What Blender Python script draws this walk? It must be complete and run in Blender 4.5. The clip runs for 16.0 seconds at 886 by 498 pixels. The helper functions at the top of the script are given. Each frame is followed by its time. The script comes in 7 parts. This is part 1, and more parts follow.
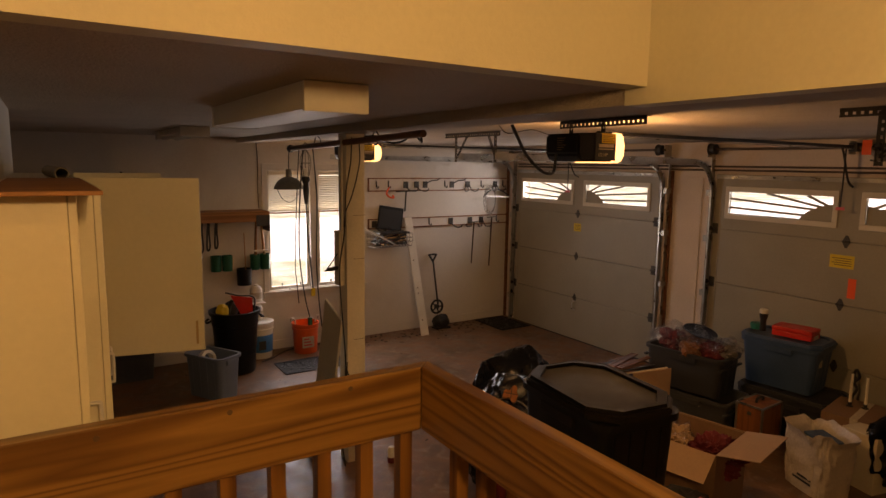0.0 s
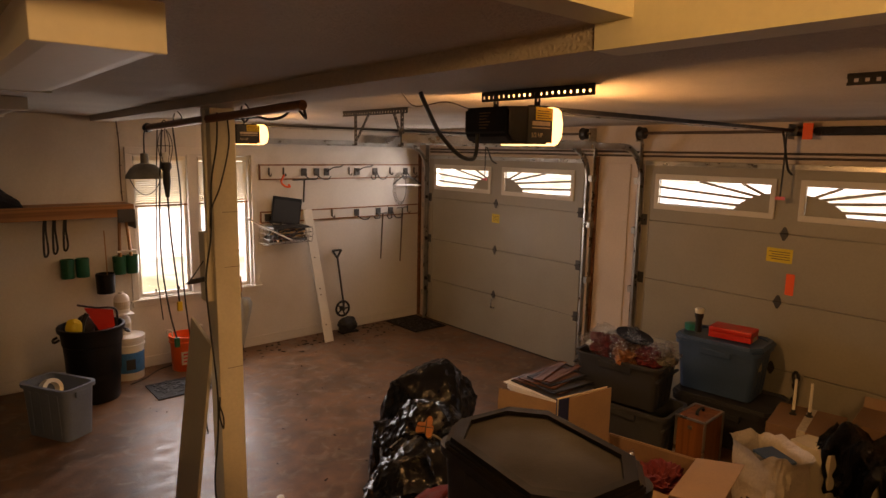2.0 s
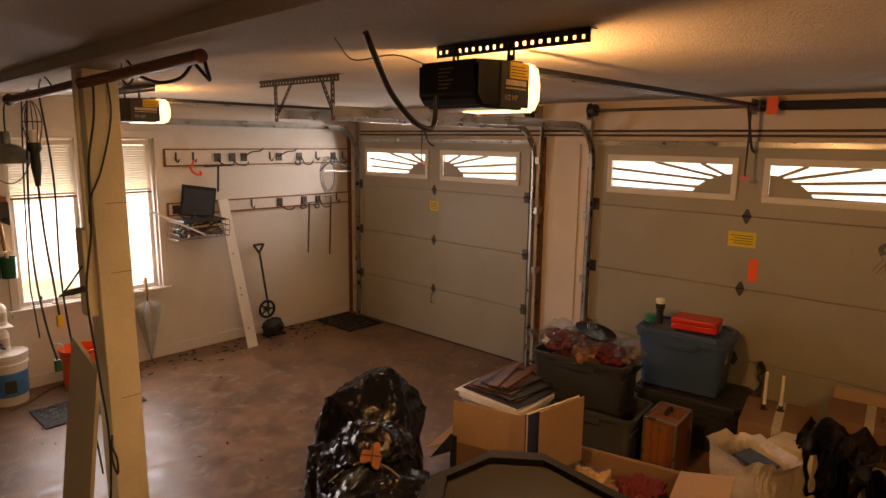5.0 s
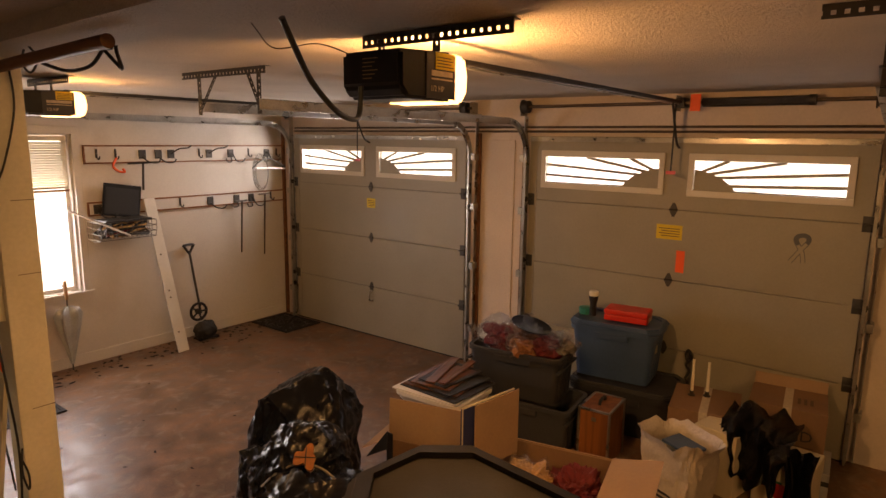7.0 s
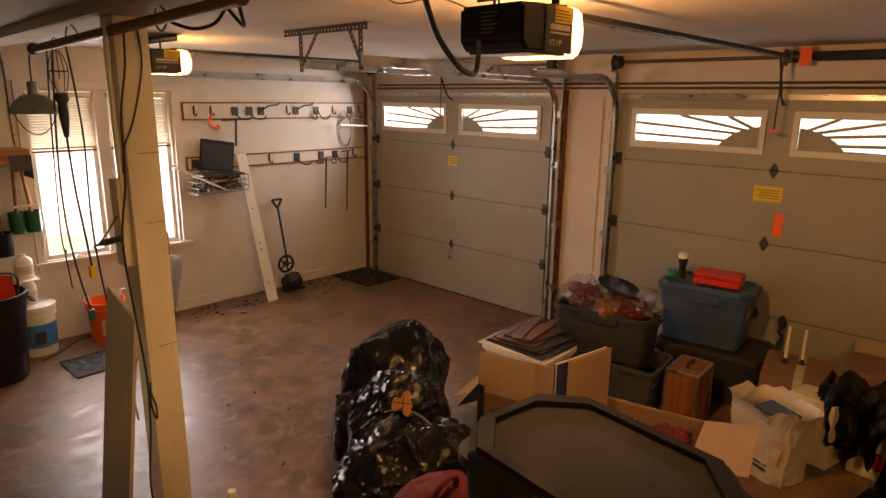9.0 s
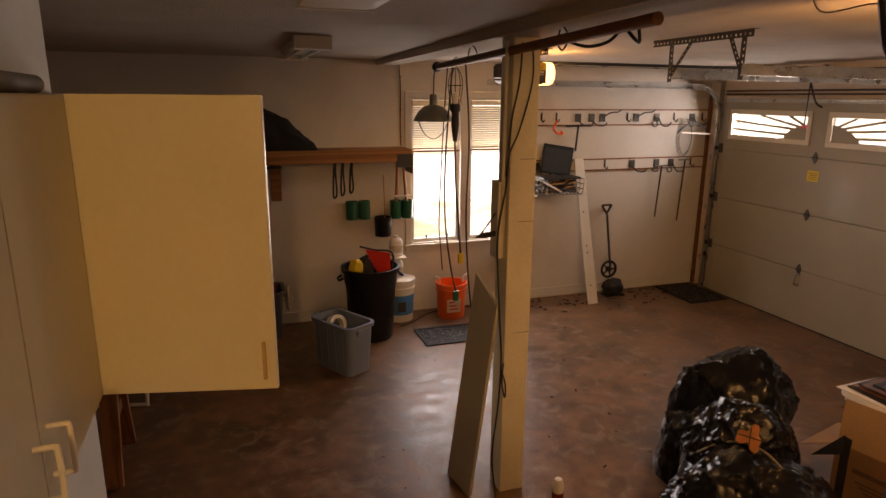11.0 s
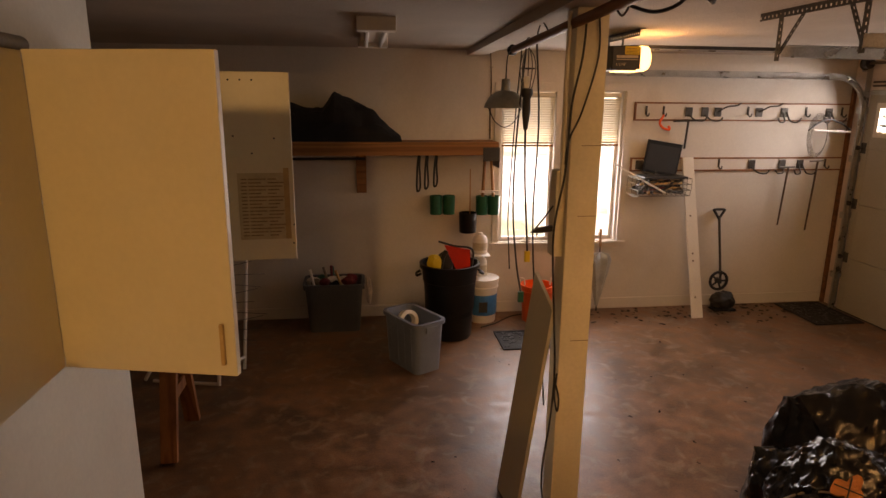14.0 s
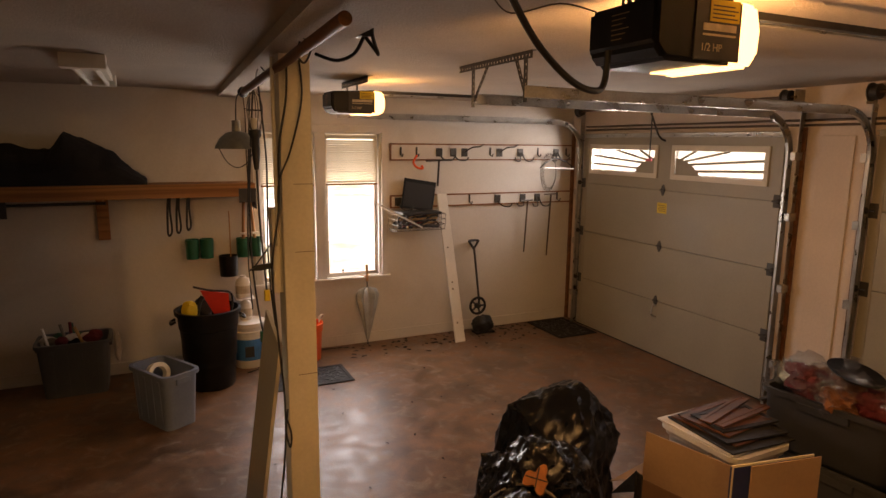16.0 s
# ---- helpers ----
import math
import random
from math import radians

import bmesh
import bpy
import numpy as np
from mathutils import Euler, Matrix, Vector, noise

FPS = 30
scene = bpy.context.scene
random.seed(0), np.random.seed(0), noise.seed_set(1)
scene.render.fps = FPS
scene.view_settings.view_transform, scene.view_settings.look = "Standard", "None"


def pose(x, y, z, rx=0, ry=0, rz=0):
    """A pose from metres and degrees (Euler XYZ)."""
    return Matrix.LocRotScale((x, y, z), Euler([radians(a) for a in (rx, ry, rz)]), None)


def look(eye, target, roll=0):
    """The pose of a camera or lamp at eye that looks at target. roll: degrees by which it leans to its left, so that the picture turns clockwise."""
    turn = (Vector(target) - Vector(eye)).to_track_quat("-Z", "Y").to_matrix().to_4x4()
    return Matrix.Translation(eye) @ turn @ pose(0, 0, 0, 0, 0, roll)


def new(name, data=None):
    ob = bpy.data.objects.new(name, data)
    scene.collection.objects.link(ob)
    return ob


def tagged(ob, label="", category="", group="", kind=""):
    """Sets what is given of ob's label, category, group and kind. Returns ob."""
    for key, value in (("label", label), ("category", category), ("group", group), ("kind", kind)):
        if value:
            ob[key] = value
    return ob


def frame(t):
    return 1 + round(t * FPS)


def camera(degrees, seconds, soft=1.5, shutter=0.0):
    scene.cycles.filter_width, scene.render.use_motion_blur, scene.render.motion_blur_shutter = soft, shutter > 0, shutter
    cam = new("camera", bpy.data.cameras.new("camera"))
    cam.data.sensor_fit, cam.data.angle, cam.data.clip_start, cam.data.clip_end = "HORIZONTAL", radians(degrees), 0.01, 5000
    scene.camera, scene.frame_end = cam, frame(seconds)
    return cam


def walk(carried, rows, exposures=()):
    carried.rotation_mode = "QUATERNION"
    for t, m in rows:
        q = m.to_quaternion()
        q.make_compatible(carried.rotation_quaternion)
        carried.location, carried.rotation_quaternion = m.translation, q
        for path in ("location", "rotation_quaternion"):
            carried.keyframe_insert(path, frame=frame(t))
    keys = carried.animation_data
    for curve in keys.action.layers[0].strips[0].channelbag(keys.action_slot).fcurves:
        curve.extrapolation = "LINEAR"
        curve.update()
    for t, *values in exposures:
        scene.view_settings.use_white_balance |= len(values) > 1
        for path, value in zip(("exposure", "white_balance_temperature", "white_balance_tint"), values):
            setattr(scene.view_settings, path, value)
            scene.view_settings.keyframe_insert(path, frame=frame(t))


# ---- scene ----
cam = camera(71.0, 16.0)
PATH = [
    (0, (0.047, 0.158, 2.2), (1.115, 1.827, 1.928), 0.8),
    (0.5, (0.211, 0.334, 2.196), (1.392, 1.924, 1.92), 0.9),
    (1, (0.334, 0.512, 2.201), (1.593, 2.039, 1.913), 0.9),
    (1.5, (0.471, 0.656, 2.193), (1.742, 2.168, 1.884), 0.9),
    (2, (0.563, 0.778, 2.186), (1.849, 2.278, 1.875), 1.0),
    (2.5, (0.604, 0.969, 2.178), (1.956, 2.407, 1.853), 1.1),
    (3, (0.68, 1.123, 2.17), (2.036, 2.55, 1.817), 0.9),
    (5.5, (0.894, 1.265, 2.113), (2.375, 2.564, 1.774), 0.6),
    (6, (0.913, 1.252, 2.111), (2.427, 2.514, 1.774), 0.6),
    (6.5, (0.921, 1.239, 2.102), (2.476, 2.449, 1.765), 0.7),
    (7, (0.92, 1.245, 2.096), (2.489, 2.435, 1.75), 0.7),
    (7.5, (0.91, 1.257, 2.083), (2.477, 2.441, 1.704), 0.7),
    (8, (0.88, 1.268, 2.089), (2.435, 2.455, 1.675), 0.7),
    (8.5, (0.841, 1.297, 2.073), (2.362, 2.52, 1.636), 0.7),
    (9, (0.79, 1.338, 2.085), (2.205, 2.669, 1.61), 0.7),
    (9.5, (0.725, 1.368, 2.097), (1.985, 2.847, 1.621), 0.6),
    (10, (0.652, 1.379, 2.103), (1.722, 3.002, 1.633), 0.6),
    (10.2, (0.619, 1.385, 2.11), (1.608, 3.058, 1.638), 0.5),
    (12.3, (0.499, 1.445, 2.127), (0.75, 3.372, 1.652), 0.6),
    (12.5, (0.548, 1.439, 2.128), (0.796, 3.365, 1.653), 0.5),
    (12.6, (0.58, 1.437, 2.125), (0.828, 3.364, 1.648), 0.3),
    (13, (0.723, 1.495, 2.09), (0.971, 3.421, 1.609), 0.4),
    (13.5, (0.833, 1.563, 2.072), (1.084, 3.489, 1.596), 0.5),
    (14, (0.924, 1.551, 2.022), (1.171, 3.479, 1.553), 0.5),
    (14.5, (1.079, 1.493, 2.014), (1.331, 3.423, 1.553), 0.4),
    (15, (1.164, 1.462, 2.024), (1.568, 3.379, 1.623), 0.5),
    (15.5, (1.236, 1.391, 2.019), (1.857, 3.259, 1.664), 0.6),
    (16, (1.287, 1.352, 2.021), (2.123, 3.138, 1.684), 0.6),
]
walk(cam, [(t, look(eye, target, roll)) for t, eye, target, roll in PATH], exposures=[(0.0, 1.74, 8300, 28), (1.0, 2.12, 8400, 28), (2.0, 2.17, 8500, 28), (3.0, 2.35, 8550, 28), (6.0, 2.49, 8550, 28), (7.0, 2.56, 8600, 29), (8.5, 2.78, 8550, 28), (9.0, 2.68, 8550, 28), (10.0, 2.28, 8600, 29), (12.5, 2.34, 8700, 30), (14.5, 2.46, 8600, 29), (16.0, 2.36, 8550, 28)])


# ---- world, sun and lamps ----
world = bpy.data.worlds.new("world")
scene.world = world
world.use_nodes = True
wn = world.node_tree
sky = wn.nodes.new("ShaderNodeTexSky")
sky.sky_type, sky.sun_disc = "NISHITA", False
sky.sun_elevation, sky.sun_rotation = radians(50), radians(215)
wn.links.new(sky.outputs[0], wn.nodes["Background"].inputs[0])
wn.nodes["Background"].inputs[1].default_value = 0.14


def lamp(name, kind, m, energy, colour, size=0.1, size_y=None, angle=None):
    data = bpy.data.lights.new(name, kind)
    data.energy, data.color = energy, colour
    if kind == "SUN":
        data.angle = angle
    elif kind == "AREA":
        data.size = size
        if size_y:
            data.shape, data.size_y = "RECTANGLE", size_y
    else:
        data.shadow_soft_size = size
    ob = new(name, data)
    ob.matrix_basis = m
    return ob


SUN_E, SUN_A = radians(50), radians(215)
sun_way = Vector((math.sin(SUN_A) * math.cos(SUN_E), math.cos(SUN_A) * math.cos(SUN_E), math.sin(SUN_E)))
lamp("sun", "SUN", look(sun_way * 20, (0, 0, 0)), 5.0, (1.0, 0.95, 0.87), angle=radians(0.5))
lamp("window_light", "AREA", look((2.75, 7.345, 1.23), (2.75, 0, 0.80)), 8.0, (0.86, 0.94, 1.0), 1.1, 0.95)
lamp("opener_bulb", "POINT", pose(2.69, 2.645, 2.275), 9.5, (1.0, 0.60, 0.25), 0.03)
lamp("opener_bulb", "POINT", pose(2.785, 5.70, 2.27), 2.3, (1.0, 0.58, 0.22), 0.03)
for y_, w_ in ((6.5, 4.6), (5.2, 1.3), (3.35, 0.5), (1.75, 0.5)):
    lamp("door_window_light", "AREA", look((5.67, y_, 1.876), (0, y_, 1.55)), w_, (0.86, 0.94, 1.0), 0.70, 0.2)
lamp("landing_bulb", "POINT", pose(0.25, -0.45, 2.58), 20.0, (1.0, 0.66, 0.27), 0.08)


# ---- materials ----
def mat(name, base, rough=0.6, metal=0.0, var=0.12, scale=4.0, fine=60.0, bump=0.0, bump_scale=80.0, spec=0.5, coat=0.0, second=None, mix_scale=1.2, mix_lo=0.45, mix_hi=0.6, stretch=None, per_object=0.0, rough_var=0.1, third=None, third_scale=0.8, third_lo=0.5, third_hi=0.66):
    """A surface with variation at two scales, a second tone in blotches, and fine relief."""
    m = bpy.data.materials.new(name)
    m.use_nodes = True
    t = m.node_tree
    p = t.nodes["Principled BSDF"]
    tc = t.nodes.new("ShaderNodeTexCoord")
    mp = t.nodes.new("ShaderNodeMapping")
    t.links.new(tc.outputs["Object"], mp.inputs[0])
    if stretch:
        mp.inputs["Scale"].default_value = stretch

    def noise_tex(s, detail=5.0, dist=0.0):
        n = t.nodes.new("ShaderNodeTexNoise")
        n.inputs["Scale"].default_value, n.inputs["Detail"].default_value, n.inputs["Distortion"].default_value = s, detail, dist
        t.links.new(mp.outputs[0], n.inputs["Vector"])
        return n

    def mixer(kind, fac, a, b):
        x = t.nodes.new("ShaderNodeMix")
        x.data_type, x.blend_type = "RGBA", kind
        for sock, v in ((x.inputs[0], fac), (x.inputs[6], a), (x.inputs[7], b)):
            if hasattr(v, "links"):
                t.links.new(v, sock)
            else:
                sock.default_value = v
        return x.outputs[2]

    def ramp(source, lo, hi, a=0.0, b=1.0):
        r = t.nodes.new("ShaderNodeMapRange")
        r.inputs[1].default_value, r.inputs[2].default_value, r.inputs[3].default_value, r.inputs[4].default_value = lo, hi, a, b
        t.links.new(source, r.inputs[0])
        return r.outputs[0]

    col = (*base, 1)
    if second:
        col = mixer("MIX", ramp(noise_tex(mix_scale, 7.0, 0.6).outputs[0], mix_lo, mix_hi), col, (*second, 1))
    if third:
        col = mixer("MIX", ramp(noise_tex(third_scale, 8.0, 1.2).outputs[0], third_lo, third_hi), col, (*third, 1))
    big, small = noise_tex(scale), noise_tex(fine, 3.0)
    col = mixer("MULTIPLY", 1.0, col, mixer("MIX", ramp(big.outputs[0], 0.3, 0.7), (1 - var, 1 - var, 1 - var, 1), (1 + var * 0.4, 1 + var * 0.4, 1 + var * 0.4, 1)))
    col = mixer("MULTIPLY", 1.0, col, mixer("MIX", ramp(small.outputs[0], 0.3, 0.7), (1 - var * 0.6,) * 3 + (1,), (1 + var * 0.2,) * 3 + (1,)))
    if per_object:
        info = t.nodes.new("ShaderNodeObjectInfo")
        v = ramp(info.outputs["Random"], 0, 1, 1 - per_object, 1 + per_object)
        hsv = t.nodes.new("ShaderNodeHueSaturation")
        t.links.new(v, hsv.inputs["Value"])
        t.links.new(col, hsv.inputs["Color"])
        col = hsv.outputs[0]
    if hasattr(col, "links"):
        t.links.new(col, p.inputs["Base Color"])
    t.links.new(ramp(big.outputs[0], 0.3, 0.7, max(rough - rough_var, 0.02), min(rough + rough_var, 1)), p.inputs["Roughness"])
    p.inputs["Metallic"].default_value, p.inputs["Specular IOR Level"].default_value, p.inputs["Coat Weight"].default_value = metal, spec, coat
    if bump:
        b = t.nodes.new("ShaderNodeBump")
        b.inputs["Strength"].default_value, b.inputs["Distance"].default_value = bump, 0.01
        t.links.new(noise_tex(bump_scale, 4.0).outputs[0], b.inputs["Height"])
        t.links.new(b.outputs[0], p.inputs["Normal"])
    return m


def wood(name, light, dark, axis, ring=14.0, rough=0.5, coat=0.0):
    """Sawn softwood: rings drawn out along one axis."""
    m = bpy.data.materials.new(name)
    m.use_nodes = True
    t = m.node_tree
    p = t.nodes["Principled BSDF"]
    tc, mp = t.nodes.new("ShaderNodeTexCoord"), t.nodes.new("ShaderNodeMapping")
    s = [1.0, 1.0, 1.0]
    s["xyz".index(axis)] = 0.05
    mp.inputs["Scale"].default_value = s
    t.links.new(tc.outputs["Object"], mp.inputs[0])
    n = t.nodes.new("ShaderNodeTexNoise")
    n.inputs["Scale"].default_value, n.inputs["Detail"].default_value = 7.0, 1.5
    t.links.new(mp.outputs[0], n.inputs["Vector"])
    mul = t.nodes.new("ShaderNodeMath")
    mul.operation, mul.inputs[1].default_value = "MULTIPLY", ring
    t.links.new(n.outputs[0], mul.inputs[0])
    fr = t.nodes.new("ShaderNodeMath")
    fr.operation = "PINGPONG"
    fr.inputs[1].default_value = 1.0
    t.links.new(mul.outputs[0], fr.inputs[0])
    ramp = t.nodes.new("ShaderNodeValToRGB")
    ramp.color_ramp.elements[0].color, ramp.color_ramp.elements[1].color = (*light, 1), (*dark, 1)
    ramp.color_ramp.elements[0].position, ramp.color_ramp.elements[1].position = 0.35, 1.0
    t.links.new(fr.outputs[0], ramp.inputs[0])
    f = t.nodes.new("ShaderNodeTexNoise")
    f.inputs["Scale"].default_value, f.inputs["Detail"].default_value = 140.0, 3.0
    t.links.new(mp.outputs[0], f.inputs["Vector"])
    x = t.nodes.new("ShaderNodeMix")
    x.data_type, x.blend_type = "RGBA", "MULTIPLY"
    x.inputs[0].default_value = 0.35
    t.links.new(ramp.outputs[0], x.inputs[6])
    t.links.new(f.outputs[0], x.inputs[7])
    t.links.new(x.outputs[2], p.inputs["Base Color"])
    b = t.nodes.new("ShaderNodeBump")
    b.inputs["Strength"].default_value, b.inputs["Distance"].default_value = 0.15, 0.004
    t.links.new(fr.outputs[0], b.inputs["Height"])
    t.links.new(b.outputs[0], p.inputs["Normal"])
    p.inputs["Roughness"].default_value, p.inputs["Coat Weight"].default_value = rough, coat
    return m


def glow(name, colour, strength):
    m = bpy.data.materials.new(name)
    m.use_nodes = True
    t = m.node_tree
    p = t.nodes["Principled BSDF"]
    p.inputs["Base Color"].default_value, p.inputs["Emission Color"].default_value = (*colour, 1), (*colour, 1)
    p.inputs["Emission Strength"].default_value = strength
    return m


def clear(name, colour=(1, 1, 1), rough=0.02, ior=1.45, wrinkle=0.0):
    m = bpy.data.materials.new(name)
    m.use_nodes = True
    t = m.node_tree
    t.nodes.remove(t.nodes["Principled BSDF"])
    out = t.nodes["Material Output"]
    tr, gl, mx, fz = t.nodes.new("ShaderNodeBsdfTransparent"), t.nodes.new("ShaderNodeBsdfGlossy"), t.nodes.new("ShaderNodeMixShader"), t.nodes.new("ShaderNodeLayerWeight")
    pw, mr = t.nodes.new("ShaderNodeMath"), t.nodes.new("ShaderNodeMapRange")
    pw.operation, pw.inputs[1].default_value = "POWER", 5.0
    mr.inputs[3].default_value, mr.inputs[4].default_value = ((ior - 1) / (ior + 1)) ** 2, 0.9
    tr.inputs[0].default_value = (*colour, 1)
    gl.inputs["Roughness"].default_value = rough
    fz.inputs["Blend"].default_value = 0.5
    t.links.new(fz.outputs["Facing"], pw.inputs[0])
    t.links.new(pw.outputs[0], mr.inputs[0])
    t.links.new(mr.outputs[0], mx.inputs[0])
    if wrinkle:
        nz, bp = t.nodes.new("ShaderNodeTexNoise"), t.nodes.new("ShaderNodeBump")
        nz.inputs["Scale"].default_value, nz.inputs["Detail"].default_value, nz.inputs["Distortion"].default_value = 28.0, 4.0, 2.0
        bp.inputs["Strength"].default_value, bp.inputs["Distance"].default_value = wrinkle, 0.02
        t.links.new(nz.outputs[0], bp.inputs["Height"])
        t.links.new(bp.outputs[0], gl.inputs["Normal"])
        t.links.new(bp.outputs[0], fz.inputs["Normal"])
    t.links.new(tr.outputs[0], mx.inputs[1])
    t.links.new(gl.outputs[0], mx.inputs[2])
    t.links.new(mx.outputs[0], out.inputs[0])
    return m


WALL = mat("wall_paint", (0.63, 0.59, 0.535), 0.75, var=0.08, scale=1.3, bump=0.15, bump_scale=120, second=(0.50, 0.44, 0.37), mix_scale=0.9, mix_lo=0.5, mix_hi=0.75)
PINKWALL = mat("door_wall_paint", (0.66, 0.56, 0.48), 0.7, var=0.1, scale=2.0, bump=0.12, bump_scale=120)
# assumed dark brown for the out-of-view walls, chosen to lower the bounced fill light
DARKCLOSING = mat("bounce_cutting_wall", (0.20, 0.15, 0.10), 0.7, var=0.2, scale=2.0, second=(0.13, 0.09, 0.06), mix_scale=1.5)
YELLOW = mat("stairwell_paint", (0.66, 0.615, 0.46), 0.65, var=0.06, scale=1.5, bump=0.1, bump_scale=150)
CEIL = mat("textured_ceiling", (0.49, 0.42, 0.345), 0.85, var=0.14, scale=2.0, bump=1.0, bump_scale=110)
CONCRETE = mat("stained_concrete", (0.225, 0.116, 0.061), 0.42, var=0.42, scale=8.0, fine=110, bump=0.10, bump_scale=45, second=(0.135, 0.076, 0.043), mix_scale=2.2, mix_lo=0.42, mix_hi=0.66, rough_var=0.13, spec=0.42, third=(0.26, 0.185, 0.13), third_scale=7.0, third_lo=0.52, third_hi=0.74)
DOORPAINT = mat("door_steel_paint", (0.31, 0.280, 0.218), 0.45, var=0.08, scale=2.5, bump=0.08, bump_scale=220)
DOORTRIM = mat("door_window_trim", (0.62, 0.57, 0.48), 0.45, var=0.05)
WHITE = mat("white_paint", (0.72, 0.69, 0.62), 0.5, var=0.08, scale=3.0)
POSTPAINT = mat("post_paint", (0.66, 0.60, 0.47), 0.55, var=0.12, scale=3.0, bump=0.12, bump_scale=40, second=(0.55, 0.48, 0.36), mix_scale=2.5, mix_lo=0.55, mix_hi=0.8)
CABINET = mat("cabinet_laminate", (0.70, 0.64, 0.48), 0.42, var=0.05, scale=3.0, bump=0.05, bump_scale=200)
PLASTICBROWN = mat("wood_edge_handle", (0.50, 0.34, 0.16), 0.5, var=0.15, scale=20)
GALV = mat("galvanised_steel", (0.46, 0.45, 0.42), 0.34, metal=0.9, var=0.25, scale=9.0, fine=90, rough_var=0.12)
DARKMETAL = mat("dark_steel", (0.07, 0.065, 0.06), 0.5, metal=0.6, var=0.25, scale=14)
RUST = mat("old_steel_rod", (0.16, 0.12, 0.09), 0.55, metal=0.7, var=0.3, scale=30)
BLACKPLASTIC = mat("black_plastic", (0.006, 0.0056, 0.005), 0.45, spec=0.3, var=0.3, scale=6.0, bump=0.05, bump_scale=200)
BAGPLASTIC = mat("bin_bag_film", (0.006, 0.0065, 0.0085), 0.20, var=0.2, scale=6.0, bump=0.15, bump_scale=120, spec=0.27, rough_var=0.06)
LIDBROWN = mat("dark_tote_lid", (0.010, 0.0068, 0.0046), 0.66, spec=0.22, var=0.25, scale=5.0, bump=0.08, bump_scale=160)
LIDRIM = mat("dark_lid_rim", (0.009, 0.007, 0.006), 0.55, spec=0.08, var=0.2, scale=9.0)
GREYTOTE = mat("grey_tote_plastic", (0.031, 0.032, 0.035), 0.52, var=0.15, scale=5.0, bump=0.05, bump_scale=160)
SHEETFILM = mat("black_sheet_film", (0.010, 0.0105, 0.013), 0.22, var=0.2, scale=6.0, bump=0.2, bump_scale=60, spec=0.6, rough_var=0.08)
SILVERCARD = mat("silver_card", (0.40, 0.40, 0.40), 0.4, var=0.1, scale=8.0)
NAVY = mat("navy_print", (0.018, 0.03, 0.11), 0.5, var=0.2, scale=20)
RAGORANGE = mat("orange_rag_cloth", (0.40, 0.15, 0.055), 0.85, var=0.25, scale=20, bump=0.4, bump_scale=90)
MIDGREY = mat("mid_grey_plastic", (0.052, 0.056, 0.063), 0.55, var=0.15, scale=5.0, bump=0.05, bump_scale=160)
BLUETOTE = mat("blue_tote_plastic", (0.045, 0.085, 0.17), 0.42, var=0.15, scale=5.0)
PALEBLUE = mat("pale_blue_tote_plastic", (0.18, 0.22, 0.30), 0.45, var=0.12, scale=5.0)
RED = mat("red_plastic", (0.62, 0.03, 0.02), 0.38, var=0.12, scale=8.0)
ORANGE = mat("orange_bucket_plastic", (0.85, 0.13, 0.03), 0.4, var=0.1, scale=8.0)
ORANGETAG = mat("orange_tag", (0.95, 0.12, 0.03), 0.6, var=0.06)
YELLOWTAG = mat("yellow_sticker", (0.72, 0.52, 0.04), 0.55, var=0.08)
GREEN = mat("green_plastic", (0.01, 0.10, 0.055), 0.35, var=0.15, scale=10)
TEAL = mat("teal_plastic", (0.02, 0.22, 0.18), 0.4, var=0.1)
BLUELABEL = mat("blue_label", (0.04, 0.20, 0.50), 0.5, var=0.2, scale=20)
WHITEPLASTIC = mat("white_plastic", (0.72, 0.69, 0.64), 0.4, var=0.08, scale=8)
PALELABEL = mat("pale_label", (0.55, 0.47, 0.36), 0.55, var=0.2, scale=40)
CARDBOARD = mat("cardboard", (0.225, 0.128, 0.074), 0.8, var=0.12, scale=6.0, bump=0.1, bump_scale=60, stretch=(1, 1, 0.5))
CARDINSIDE = mat("cardboard_inside", (0.35, 0.225, 0.14), 0.8, var=0.1, scale=6.0)
INK = mat("box_print", (0.10, 0.06, 0.035), 0.7, var=0.2, scale=60)
PALECARD = mat("pale_carton", (0.62, 0.54, 0.40), 0.7, var=0.08, scale=7)
DARKINK = mat("dark_print", (0.03, 0.028, 0.026), 0.6, var=0.2)
PINE_X = wood("pine_along_x", (0.29, 0.150, 0.046), (0.135, 0.056, 0.015), "x", 34, 0.42, 0.25)
PINE_Y = wood("pine_along_y", (0.29, 0.150, 0.046), (0.135, 0.056, 0.015), "y", 34, 0.42, 0.25)
PINE_Z = wood("pine_along_z", (0.30, 0.135, 0.036), (0.13, 0.048, 0.010), "z", 14, 0.5)
SHELFWOOD = wood("shelf_lumber", (0.40, 0.175, 0.06), (0.25, 0.10, 0.03), "x", 12, 0.6)
POLEWOOD = wood("round_pole_wood", (0.20, 0.075, 0.026), (0.11, 0.038, 0.012), "y", 10, 0.55)
RAWZ = wood("sawhorse_lumber", (0.36, 0.15, 0.06), (0.22, 0.08, 0.03), "z", 12, 0.65)
CASEWOOD = wood("case_veneer", (0.30, 0.11, 0.035), (0.20, 0.065, 0.02), "z", 9, 0.45)
FRAMEWOOD = wood("picture_frame_wood", (0.17, 0.062, 0.02), (0.09, 0.03, 0.010), "x", 9, 0.4)
HANDLEWOOD = wood("tool_handle_wood", (0.50, 0.27, 0.12), (0.34, 0.16, 0.06), "z", 8, 0.55)
FABRIC = mat("black_cloth", (0.012, 0.011, 0.012), 0.9, var=0.3, scale=9.0, bump=0.4, bump_scale=30)
